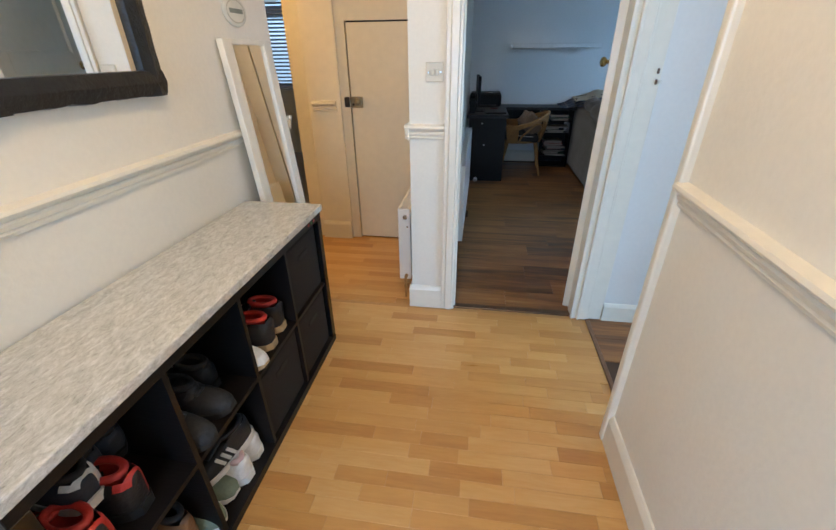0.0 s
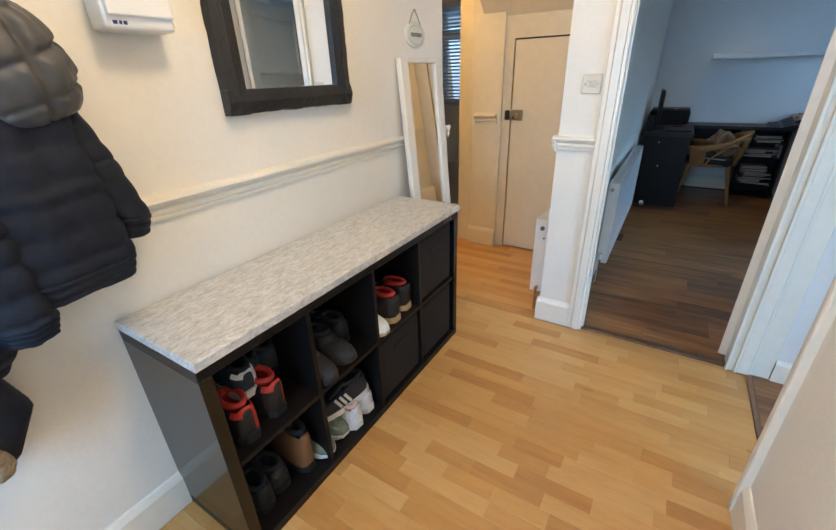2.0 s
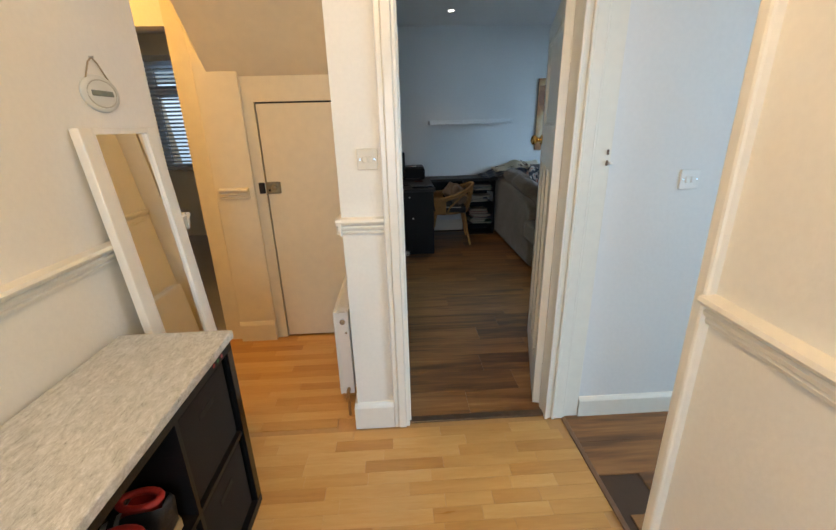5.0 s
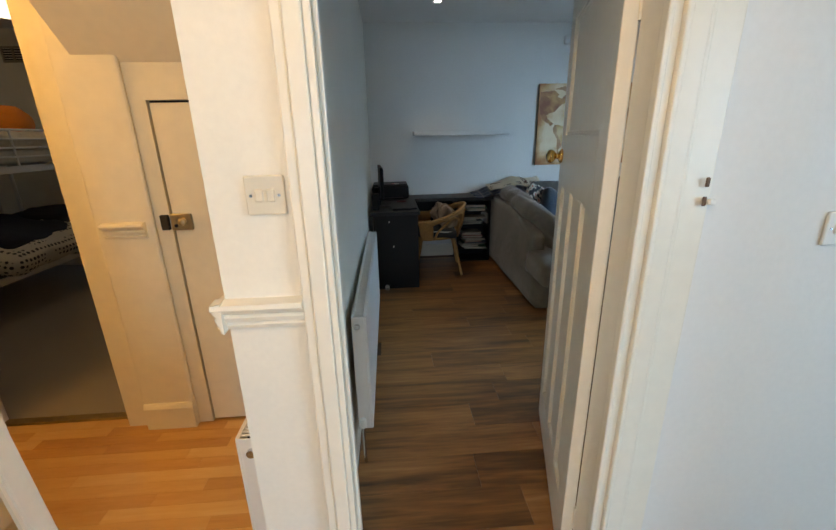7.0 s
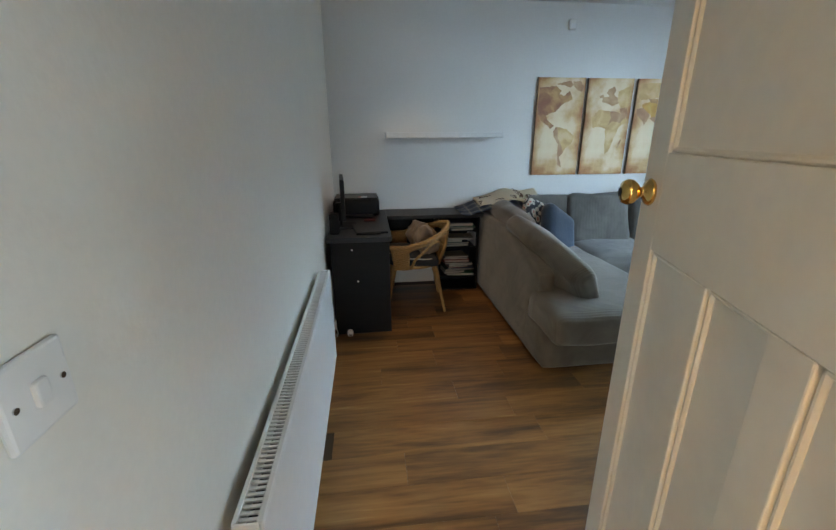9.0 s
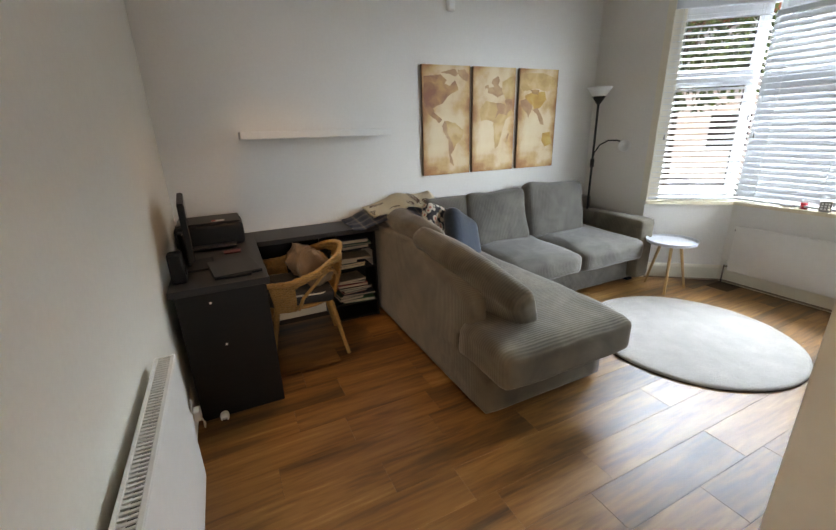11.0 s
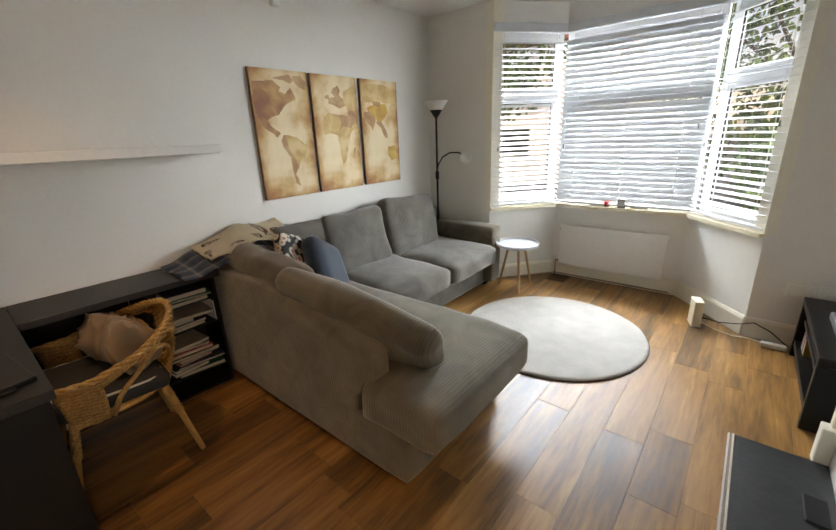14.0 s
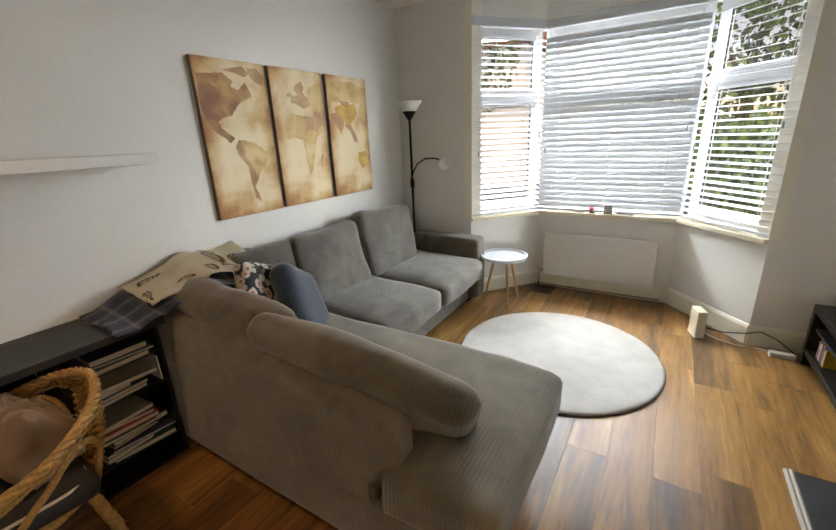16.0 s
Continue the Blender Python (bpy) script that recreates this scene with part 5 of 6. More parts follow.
part("shade", lathe(((0.052, 0), (0.060, 0.006), (0.120, 0.090), (0.117, 0.090), (0.056, 0.008), (0.052, 0.0)), 30), FROST, fl, "white frosted bowl shade", smooth=True).matrix_local = pose(0, 0, 1.757)
arm = [(0, 0, 1.17), (0.006, -0.014, 1.23), (0.018, -0.055, 1.30), (0.045, -0.13, 1.345), (0.075, -0.215, 1.345), (0.10, -0.285, 1.315)]
part("reading_arm", tube(arm, 0.007, 8), BLACK_MATT, fl)
sp = part("reading_shade", lathe(((0, 0), (0.022, 0.0), (0.030, 0.03), (0.058, 0.085), (0.054, 0.085), (0.024, 0.03), (0, 0.02)), 24), FROST, fl, "small white spot shade", smooth=True)
sp.matrix_local = pose(0.102, -0.29, 1.312, 0, 0, 0) @ look((0, 0, 0), (0.8, 0.5, 0.15))

# tripod side table
st = thing("side_table", "small round grey tray table on three beech legs", "side table", pose(4.225, 5.285, 0))
part("tabletop", lathe(((0, 0), (0.190, 0.0), (0.205, 0.008), (0.210, 0.034), (0.204, 0.034), (0.196, 0.014), (0, 0.013)), 44), TABLE_TOP, st, smooth=False).matrix_local = pose(0, 0, 0.445)
for a in (215, 330, 95):
    c, s_ = math.cos(radians(a)), math.sin(radians(a))
    part("leg", rod((0.185 * c, 0.185 * s_, 0), (0.085 * c, 0.085 * s_, 0.447), 0.010, 0.015, 12), LEG_WOOD, st, "round beech leg")

# rug
bm = lathe(((0, 0.0), (0.675, 0.0), (0.685, 0.008), (0.680, 0.018), (0.664, 0.022), (0.60, 0.022), (0.45, 0.022), (0.28, 0.022), (0.12, 0.022), (0, 0.022)), 72)
for v in bm.verts:
    d = math.hypot(v.co.x, v.co.y)
    v.co.z += 0.006 * max(0, noise.noise(v.co * 2.2)) * (d / 0.68)
    if d > 0.6:
        k = 1 + 0.010 * noise.noise(Vector((v.co.x * 3, v.co.y * 3, 1)))
        v.co.x *= k
        v.co.y *= k
rug = tagged(part("round_rug", bm, RUG, m=pose(3.50, 4.625, 0.0), smooth=True), "round pale grey wool rug with a lifted edge", "rug")
part("backing", lathe(((0, 0.0005), (0.688, 0.0005), (0.690, 0.006), (0.676, 0.007), (0, 0.007)), 72), mat("brown jute backing", (0.07, 0.045, 0.03), 0.9, vary=0.2, grain=80, bump=0.3), rug, "dark brown woven backing")

# three map canvases
def country_mat(name, tones):
    """Printed lands: small patches of ink in related browns, with a paper grain."""
    m, n, l, b = nodes_of(name)
    co = n.new("ShaderNodeTexCoord")
    wob = n.new("ShaderNodeTexNoise")
    wob.inputs["Scale"].default_value, wob.inputs["Detail"].default_value = 30, 3
    l.new(co.outputs["Object"], wob.inputs[0])
    vm = n.new("ShaderNodeVectorMath")
    vm.operation, vm.inputs[1].default_value = "MULTIPLY_ADD", (0.05, 0.0, 0.05)
    l.new(wob.outputs["Color"], vm.inputs[0]), l.new(co.outputs["Object"], vm.inputs[2])
    v = n.new("ShaderNodeTexNoise")
    v.inputs["Scale"].default_value, v.inputs["Detail"].default_value, v.inputs["Distortion"].default_value = 7, 2, 0.6
    l.new(vm.outputs[0], v.inputs[0])
    sep = n.new("ShaderNodeMapRange")
    sep.inputs[1].default_value, sep.inputs[2].default_value = 0.36, 0.64
    l.new(v.outputs[0], sep.inputs[0])
    r = ramp(n, tuple((k / (len(tones) - 1), c) for k, c in enumerate(tones)))
    l.new(sep.outputs[0], r.inputs[0]), l.new(r.outputs[0], b.inputs["Base Color"])
    b.inputs["Roughness"].default_value = 0.65
    return m


LAND = [country_mat("brown map print", c) for c in (
    ((0.30, 0.115, 0.060), (0.44, 0.205, 0.085), (0.58, 0.330, 0.130)),
    ((0.56, 0.32, 0.13), (0.66, 0.42, 0.18), (0.74, 0.52, 0.27)),
    ((0.42, 0.20, 0.095), (0.52, 0.28, 0.14), (0.62, 0.38, 0.20)),
    ((0.55, 0.27, 0.055), (0.64, 0.36, 0.085), (0.66, 0.43, 0.14)))]
CANVAS_EDGE = mat("brown canvas edge", (0.20, 0.12, 0.06), 0.8, vary=0.2)
MX, MZ = ((2.238, 2.713), (2.747, 3.218), (3.266, 3.738)), (1.106, 2.018)


def land(outline, parent, k, seed, cx, cz, w, h):
    """An uneven printed patch on a canvas: an outline in shares of the canvas, roughened."""
    bm = bmesh.new()
    pts = []
    n = len(outline)
    for i in range(n):
        a, b = outline[i], outline[(i + 1) % n]
        for s in range(7):
            t = s / 7
            p = Vector((a[0] + (b[0] - a[0]) * t, a[1] + (b[1] - a[1]) * t, 0))
            q = noise.noise_vector(p * 9 + Vector((seed, 0, 0))) * 0.010 + noise.noise_vector(p * 31 + Vector((seed, 4, 0))) * 0.010
            pts.append((min(0.985, max(0.015, p.x + q.x)), min(0.985, max(0.015, p.y + q.y * 0.6))))
    bm.faces.new([bm.verts.new((cx + u * w, -0.0005 - 0.0003 * (seed % 10), cz + v * h)) for u, v in pts])
    bm.normal_update()
    bmesh.ops.triangulate(bm, faces=bm.faces[:])
    bm.normal_update()
    for f in bm.faces:
        if f.normal.y > 0:
            f.normal_flip()
    return part("printed_land", bm, LAND[k], parent)


# each land: its ink and its outline in shares of the canvas
NORTH_AMERICA = (0, (0.03, 0.90), (0.37, 0.92), (0.49, 0.87), (0.46, 0.84), (0.55, 0.82), (0.67, 0.87), (0.74, 0.81), (0.75, 0.78), (0.58, 0.75), (0.51, 0.72), (0.41, 0.66), (0.28, 0.65), (0.21, 0.62), (0.25, 0.58), (0.40, 0.52), (0.34, 0.49), (0.12, 0.57), (0.02, 0.63), (0.02, 0.78))
GREENLAND = (2, (0.73, 0.96), (0.87, 0.97), (0.98, 0.92), (0.94, 0.86), (0.84, 0.88), (0.76, 0.91))
ARCTIC = (2, (0.36, 0.935), (0.67, 0.97), (0.75, 0.93), (0.67, 0.90), (0.55, 0.925), (0.40, 0.93))
SOUTH_AMERICA = (1, (0.46, 0.51), (0.56, 0.50), (0.67, 0.49), (0.72, 0.47), (0.85, 0.42), (0.87, 0.38), (0.80, 0.32), (0.71, 0.29), (0.65, 0.23), (0.58, 0.19), (0.62, 0.14), (0.65, 0.08), (0.57, 0.11), (0.54, 0.22), (0.53, 0.33), (0.43, 0.40), (0.39, 0.46))
ANDES = (2, (0.46, 0.51), (0.50, 0.47), (0.50, 0.40), (0.62, 0.30), (0.66, 0.24), (0.58, 0.19), (0.62, 0.14), (0.65, 0.08), (0.57, 0.11), (0.54, 0.22), (0.53, 0.33), (0.43, 0.40), (0.39, 0.46))
EUROPE = (2, (0.34, 0.76), (0.34, 0.80), (0.28, 0.80), (0.26, 0.82), (0.35, 0.84), (0.38, 0.81), (0.49, 0.82), (0.42, 0.85), (0.45, 0.89), (0.57, 0.92), (0.62, 0.88), (0.58, 0.84), (0.66, 0.81), (0.76, 0.76), (0.57, 0.72), (0.45, 0.75))
AFRICA = (1, (0.20, 0.63), (0.30, 0.69), (0.55, 0.67), (0.73, 0.66), (0.91, 0.62), (0.97, 0.57), (0.80, 0.51), (0.74, 0.44), (0.68, 0.34), (0.62, 0.25), (0.55, 0.22), (0.52, 0.29), (0.51, 0.39), (0.48, 0.49), (0.33, 0.51), (0.20, 0.50), (0.15, 0.58))
SAHARA = (2, (0.55, 0.67), (0.73, 0.66), (0.91, 0.62), (0.80, 0.55), (0.62, 0.57), (0.52, 0.52), (0.58, 0.60))
WEST_RUSSIA = (1, (0.68, 0.87), (0.95, 0.93), (0.95, 0.73), (0.85, 0.65), (0.75, 0.72), (0.68, 0.79))
ARABIA = (2, (0.75, 0.70), (0.92, 0.71), (0.96, 0.62), (0.88, 0.59), (0.78, 0.65))
SMALL_ISLE = (2, (0.84, 0.37), (0.89, 0.38), (0.84, 0.29), (0.80, 0.28))
RUSSIA = (1, (0.03, 0.95), (0.59, 0.96), (0.95, 0.92), (0.94, 0.82), (0.72, 0.78), (0.44, 0.81), (0.11, 0.78), (0.04, 0.82))
CHINA = (3, (0.15, 0.74), (0.35, 0.78), (0.66, 0.78), (0.72, 0.70), (0.56, 0.62), (0.41, 0.59), (0.37, 0.64), (0.18, 0.69))
INDIA = (2, (0.04, 0.69), (0.19, 0.71), (0.36, 0.63), (0.26, 0.52), (0.21, 0.57), (0.06, 0.63))
STEPPE = (0, (0.28, 0.80), (0.52, 0.80), (0.48, 0.75), (0.34, 0.76))
SOUTH_SEAS = (2, (0.35, 0.60), (0.50, 0.62), (0.65, 0.51), (0.69, 0.44), (0.58, 0.46), (0.51, 0.54))
AUSTRALIA = (3, (0.67, 0.36), (0.86, 0.37), (0.95, 0.25), (0.76, 0.21), (0.65, 0.28))
MAPS = ((NORTH_AMERICA, GREENLAND, ARCTIC, SOUTH_AMERICA, ANDES), (EUROPE, AFRICA, SAHARA, WEST_RUSSIA, ARABIA, SMALL_ISLE), (RUSSIA, CHINA, INDIA, STEPPE, SOUTH_SEAS, AUSTRALIA))
for i, ((x0, x1), shapes) in enumerate(zip(MX, MAPS)):
    cv = thing("map_canvas", "sepia old world map print on a stretched canvas", "picture", pose(x0, 6.372, MZ[0]), "map triptych")
    w, h = x1 - x0, MZ[1] - MZ[0]
    part("stretched_canvas", box((0, 0, 0), (w, 0.026, h), 0.002), PARCHMENT, cv)
    for e in (-0.0015, w + 0.0003):
        part("canvas_edge", box((e, 0.001, 0), (e + 0.0012, 0.027, h)), CANVAS_EDGE, cv)
    for j, (k, *o) in enumerate(shapes):
        land(o, cv, k, 10.0 * i + j, 0, 0, w, h)

# floating shelf and wall sensor
tagged(part("floating_shelf", box((0.755, 6.150, 1.472), (1.850, 6.399, 1.522), 0.004, 2), mat("white shelf foil", (0.77, 0.76, 0.73), 0.45, vary=0.03)), "white floating shelf, empty, on the wall", "shelf")
se = thing("motion_sensor", "small white alarm sensor high on the wall", "sensor", pose(2.52, 6.398, 2.465))
part("sensor_case", box((-0.032, -0.045, -0.045), (0.032, 0, 0.045), 0.012, 3), PLASTIC, se)
part("sensor_lens", box((-0.022, -0.048, -0.032), (0.022, -0.040, 0.006), 0.005, 2), FROST, se)
sl = thing("ceiling_spotlight", "small lit recessed ceiling spotlight", "ceiling light", pose(*SPOT, H))
part("bezel", lathe(((0.036, 0), (0.044, -0.004), (0.046, -0.001), (0.046, 0.0)), 24), CHROME, sl)
part("bulb", lathe(((0, -0.002), (0.034, -0.002), (0.034, 0.0), (0, 0.0)), 20), glow_mat("lit spot", (1, 0.95, 0.85), 8), sl)

# desk run: pedestal desk by the wall, low counter along the far wall, bookcase under it
desk = thing("desk", "black desk with a solid end panel along the wall", "desk", pose(0, 0, 0))
part("desk_top", box((0.262, 5.245, 0.750), (0.738, 6.398, 0.785), 0.002), DESK_GREY, desk)
part("end_panel", box((0.285, 5.272, 0.0), (0.720, 5.30, 0.749), 0.002), BLACK_WOOD, desk)
part("end_panel", box((0.285, 5.86, 0.0), (0.720, 5.885, 0.749), 0.002), BLACK_WOOD, desk)
part("side_panel", box((0.285, 5.302, 0.0), (0.305, 5.858, 0.749)), BLACK_WOOD, desk)
for z in (0.06, 0.29, 0.52):
    d = part("drawer", box((0.700, 5.305, z), (0.718, 5.855, z + 0.215), 0.003), BLACK_WOOD, desk)
    part("drawer_pull", box((0.718, 5.52, z + 0.16), (0.730, 5.64, z + 0.175), 0.003), BLACK_MATT, d)
for x, z in ((0.440, 0.688), (0.475, 0.44)):
    part("screw_cap", rod((x, 5.268, z), (x, 5.273, z), 0.006), PLASTIC, desk, "white screw cap")
cnt = thing("wall_counter", "narrow dark grey counter along the wall", "counter", pose(0, 0, 0))
part("counter_top", box((0.740, 6.035, 0.752), (1.655, 6.398, 0.786), 0.002), DESK_GREY, cnt)
part("counter_back", box((0.742, 6.375, 0.40), (1.235, 6.392, 0.751)), BLACK_WOOD, cnt)
bk = thing("bookcase", "low black bookcase stacked with books under the counter", "bookcase", pose(1.240, 6.10, 0))
for x in (0, 0.382):
    part("side", box((x, 0, 0), (x + 0.018, 0.285, 0.75), 0.001), BLACK_WOOD, bk)
for z in (0.0, 0.135, 0.440, 0.600, 0.734):
    part("shelf", box((0.018, 0.003, z), (0.382, 0.28, z + 0.016)), BLACK_WOOD, bk)
part("back", box((0.018, 0.281, 0.016), (0.382, 0.285, 0.734)), BLACK_MATT, bk)

PAPER = mat("book pages", (0.40, 0.36, 0.29), 0.8, vary=0.1, grain=5, stretch=(1, 1, 60), bump=0.1)
COVERS = [mat("book cover", c, 0.45, vary=0.1, bump=0.03) for c in ((0.02, 0.05, 0.03), (0.34, 0.32, 0.27), (0.02, 0.03, 0.06), (0.30, 0.04, 0.03), (0.04, 0.16, 0.08), (0.40, 0.36, 0.30), (0.03, 0.03, 0.03), (0.10, 0.06, 0.16))]


def book(w, d, h, k):
    b = thing("book", "closed book lying flat in the bookcase pile", "book", None, "books in the bookcase")
    part("cover", boxes(((0, 0, 0), (w, d, 0.002)), ((0, 0, h - 0.002), (w, d, h)), ((0, d - 0.002, 0.002), (w, d, h - 0.002))), COVERS[k % 8], b)
    part("page_block", box((0.003, 0.003, 0.0022), (w - 0.003, d - 0.002, h - 0.0022)), PAPER, b)
    return b


rb = random.Random(5)
for z0, z1, xs in ((0.152, 0.36, 0.03), (0.457, 0.555, 0.02), (0.617, 0.69, 0.06)):
    z, k = z0, rb.randrange(8)
    while z < z1 - 0.012:
        h = rb.uniform(0.010, 0.030)
        b = book(rb.uniform(0.18, 0.29), rb.uniform(0.17, 0.22), h, k)
        b.matrix_world = pose(1.265 + xs + rb.uniform(0, 0.05), 6.085 + rb.uniform(-0.012, 0.03), z, 0, 0, rb.uniform(-7, 7))
        z += h + 0.0005
        k += 1 + rb.randrange(3)
mf = tagged(part("magazine_file", boxes(((1.598, 6.09, 0.457), (1.603, 6.30, 0.585)), ((1.57, 6.29, 0.457), (1.603, 6.295, 0.585)))  , mat("white card", (0.6, 0.6, 0.58), 0.7)), "white card file standing at the bookcase side", "file")

# things on the desk
mon = thing("monitor", "black flat monitor seen edge-on on the desk", "monitor", pose(0.375, 5.66, 0.785, 0, 0, 4))
part("screen_back", box((-0.022, -0.25, 0.09), (0.008, 0.25, 0.40), 0.006, 2), BLACK_MATT, mon)
part("screen", box((0.009, -0.242, 0.10), (0.0105, 0.242, 0.39)), mat("dark screen", (0.008, 0.008, 0.010), 0.12, vary=0.05, bump=0.0), mon)
part("neck", box((-0.035, -0.03, 0.01), (-0.018, 0.03, 0.20), 0.004), BLACK_MATT, mon)
part("stand", box((-0.09, -0.12, 0.0), (0.10, 0.12, 0.010), 0.004), BLACK_MATT, mon)
pr = thing("printer", "black inkjet printer with a white label on the desk", "printer", pose(0.465, 6.20, 0.785))
bm = soft_box((0.42, 0.33, 0.16), 0.035, 0.0, 7, 0.0)
part("case", bm, BLACK_MATT, pr, m=None, smooth=True).matrix_local = pose(0, 0, 0.081)
part("scanner_lid", box((-0.195, -0.15, 0.158), (0.195, 0.15, 0.172), 0.008, 2), DESK_GREY, pr)
part("label", box((0.02, -0.12, 0.1722), (0.10, -0.07, 0.1732)), PLASTIC, pr)
part("label_stripe", box((0.02, -0.12, 0.1733), (0.045, -0.07, 0.1738)), COL["red"], pr)
part("paper_tray", box((-0.15, -0.24, 0.015), (0.15, -0.14, 0.028), 0.004), BLACK_MATT, pr)
for x, y in ((0.315, 5.40), (0.325, 5.90)):
    sk = thing("desk_speaker", "small black desktop speaker", "speaker", pose(x, y, 0.785), "desk speakers")
    part("speaker_case", box((-0.035, -0.04, 0), (0.035, 0.04, 0.16), 0.010, 2), BLACK_MATT, sk)
    part("speaker_cone", lathe(((0, 0.0), (0.026, 0.0), (0.028, 0.004), (0.010, -0.004), (0, -0.004)), 18), DESK_GREY, sk).matrix_local = pose(0.035, 0, 0.06, 0, 90)
lp = thing("laptop", "closed dark laptop lying on the desk", "laptop", pose(0.575, 5.50, 0.786, 0, 0, 8))
part("laptop_base", box((-0.12, -0.16, 0), (0.12, 0.16, 0.011), 0.004, 2), BLACK_MATT, lp)
part("laptop_lid", box((-0.12, -0.16, 0.0115), (0.12, 0.16, 0.018), 0.003, 2), DESK_GREY, lp)
ph = tagged(part("phone", box((0.50, 5.325, 0.786), (0.66, 5.365, 0.797), 0.004, 2), BLACK_MATT), "black phone lying at the desk edge", "phone")
rc = tagged(part("notebook", box((0.53, 5.83, 0.786), (0.63, 5.90, 0.795), 0.002), mat("dull red card", (0.10, 0.018, 0.016), 0.6)), "small red notebook on the desk", "notebook")
bulb = thing("plug_adapter", "small white plug-in adapter on the floor by the desk", "adapter", pose(0.395, 5.238, 0.0))
part("adapter_body", soft_box((0.045, 0.05, 0.05), 0.018, 0, 4, 0.001), PLASTIC, bulb, smooth=True).matrix_local = pose(0, 0, 0.026)
part("adapter_pins", box((-0.012, -0.04, 0.02), (0.012, -0.024, 0.03)), CHROME, bulb)
so = thing("wall_socket", "white double socket with a plug and cable", "socket", pose(0.259, 5.13, 0.16))
part("plate", box((-0.002, -0.073, -0.043), (0.010, 0.073, 0.043), 0.004, 2), PLASTIC, so)
part("plug", box((0.010, -0.03, -0.03), (0.045, 0.025, 0.03), 0.008, 2), PLASTIC, so)
part("plug_lead", tube([(0.04, 0, -0.03), (0.05, 0.02, -0.08), (0.04, 0.05, -0.13), (0.03, 0.12, -0.145)], 0.004, 6), PLASTIC, so)


def wicker_chair(m):
    """A rattan tub chair facing -x, foot at the origin."""
    ch = thing("wicker_chair", "honey rattan tub chair pulled up to the desk", "chair", m)
    def rim(t, lift=0.0):
        # from the near arm tip round the back to the far arm tip
        a = math.pi * (t - 0.5) * 1.28
        x, y = 0.02 + 0.29 * math.cos(a), 0.295 * math.sin(a)
        if abs(t - 0.5) > 0.34:
            x -= (abs(t - 0.5) - 0.34) * 0.85
        z = 0.755 - 0.145 * min(1, abs(t - 0.5) / 0.42) ** 1.6
        return Vector((x, y, z + lift))
    bm = bmesh.new()
    for s in range(3):
        pts = []
        for i in range(240):
            t = i / 239
            p = rim(t)
            q = (rim(min(1, t + 0.01)) - rim(max(0, t - 0.01))).normalized()
            u = q.cross(Vector((0, 0, 1))).normalized()
            v = q.cross(u)
            a = t * 84 + s * 2.094
            pts.append(p + 0.0085 * (math.cos(a) * u + math.sin(a) * v))
        add_tube(bm, pts, 0.0095, 6)
    part("plaited_rim", bm, RATTAN, ch, "plaited rattan rim", smooth=True)

    def shell(t, v):
        p = rim(t)
        low = Vector((p.x * 0.80 - 0.01, p.y * 0.86, 0.40))
        return low.lerp(p, v) + Vector((0.02 * math.sin(math.pi * v) * math.cos(math.pi * (t - .5)), 0, 0))
    def covered(t, v):
        d = abs(t - 0.5)
        return d < 0.13 or d > 0.40 or v > 0.84 - 1.2 * max(0, 0.17 - d) - 1.6 * max(0, d - 0.36)
    for i in range(46):
        t = 0.02 + 0.96 * i / 45
        pts = [shell(t, v / 12) for v in range(13) if covered(t, v / 12)]
        part("stake", tube(pts, 0.0045, 5), RATTAN, ch, smooth=True)
    for k in range(24):
        v = 0.02 + 0.93 * k / 23
        pts = []
        for i in range(101):
            t = 0.015 + 0.97 * i / 100
            p = shell(t, v)
            w = 0.0055 * math.cos(math.pi * ((t - 0.02) / 0.96 * 45 + k))
            if covered(t, v):
                pts.append(p + Vector((p.x, p.y, 0)).normalized() * w)
            if (i == 100 or not covered(t, v)) and len(pts) > 2:
                part("woven_strand", tube(pts, 0.0056, 4), RATTAN, ch, smooth=True)
            if not covered(t, v):
                pts = []
    for s in (-1, 1):
        arch = [shell(0.5 + s * (0.13 + 0.27 * i / 16), (0.03 + 0.80 * math.sin(math.pi * i / 16) ** 0.5)) for i in range(17)]
        part("arch_cane", tube(arch, 0.011, 8), RATTAN, ch, smooth=True)
    seat = lathe(((0, 0.0), (0.22, 0.0), (0.25, 0.012), (0.245, 0.026), (0.20, 0.030), (0, 0.028)), 36)
    part("seat", seat, RATTAN, ch, smooth=True).matrix_local = pose(-0.01, 0, 0.395)
    for a, b in (((0.26, -0.235, 0), (0.17, -0.175, 0.44)), ((0.26, 0.235, 0), (0.17, 0.175, 0.44)), ((-0.25, -0.23, 0), (-0.17, -0.18, 0.44)), ((-0.25, 0.23, 0), (-0.17, 0.18, 0.44))):
        a, b = Vector(a), Vector(b)
        leg = part("leg", rod(a, b, 0.013, 0.017, 10), RATTAN, ch)
        wrap = tube([a.lerp(b, 0.55 + 0.33 * i / 60) + 0.019 * (math.cos(i * 1.1) * Vector((1, 0, 0)) + math.sin(i * 1.1) * Vector((0, 1, 0))) for i in range(61)], 0.004, 5)
        part("leg_binding", wrap, RATTAN, leg)
    return ch


wicker_chair(pose(0.965, 5.845, 0, 0, 0, -3))
pad = tagged(part("chair_pad", soft_box((0.44, 0.46, 0.085), 0.035, 0.008, 8, 0.008, 31.0), COL["grey"], smooth=True), "grey seat pad on the wicker chair", "cushion")
pad.matrix_world = pose(0.945, 5.845, 0.470, 3, 4, 0)
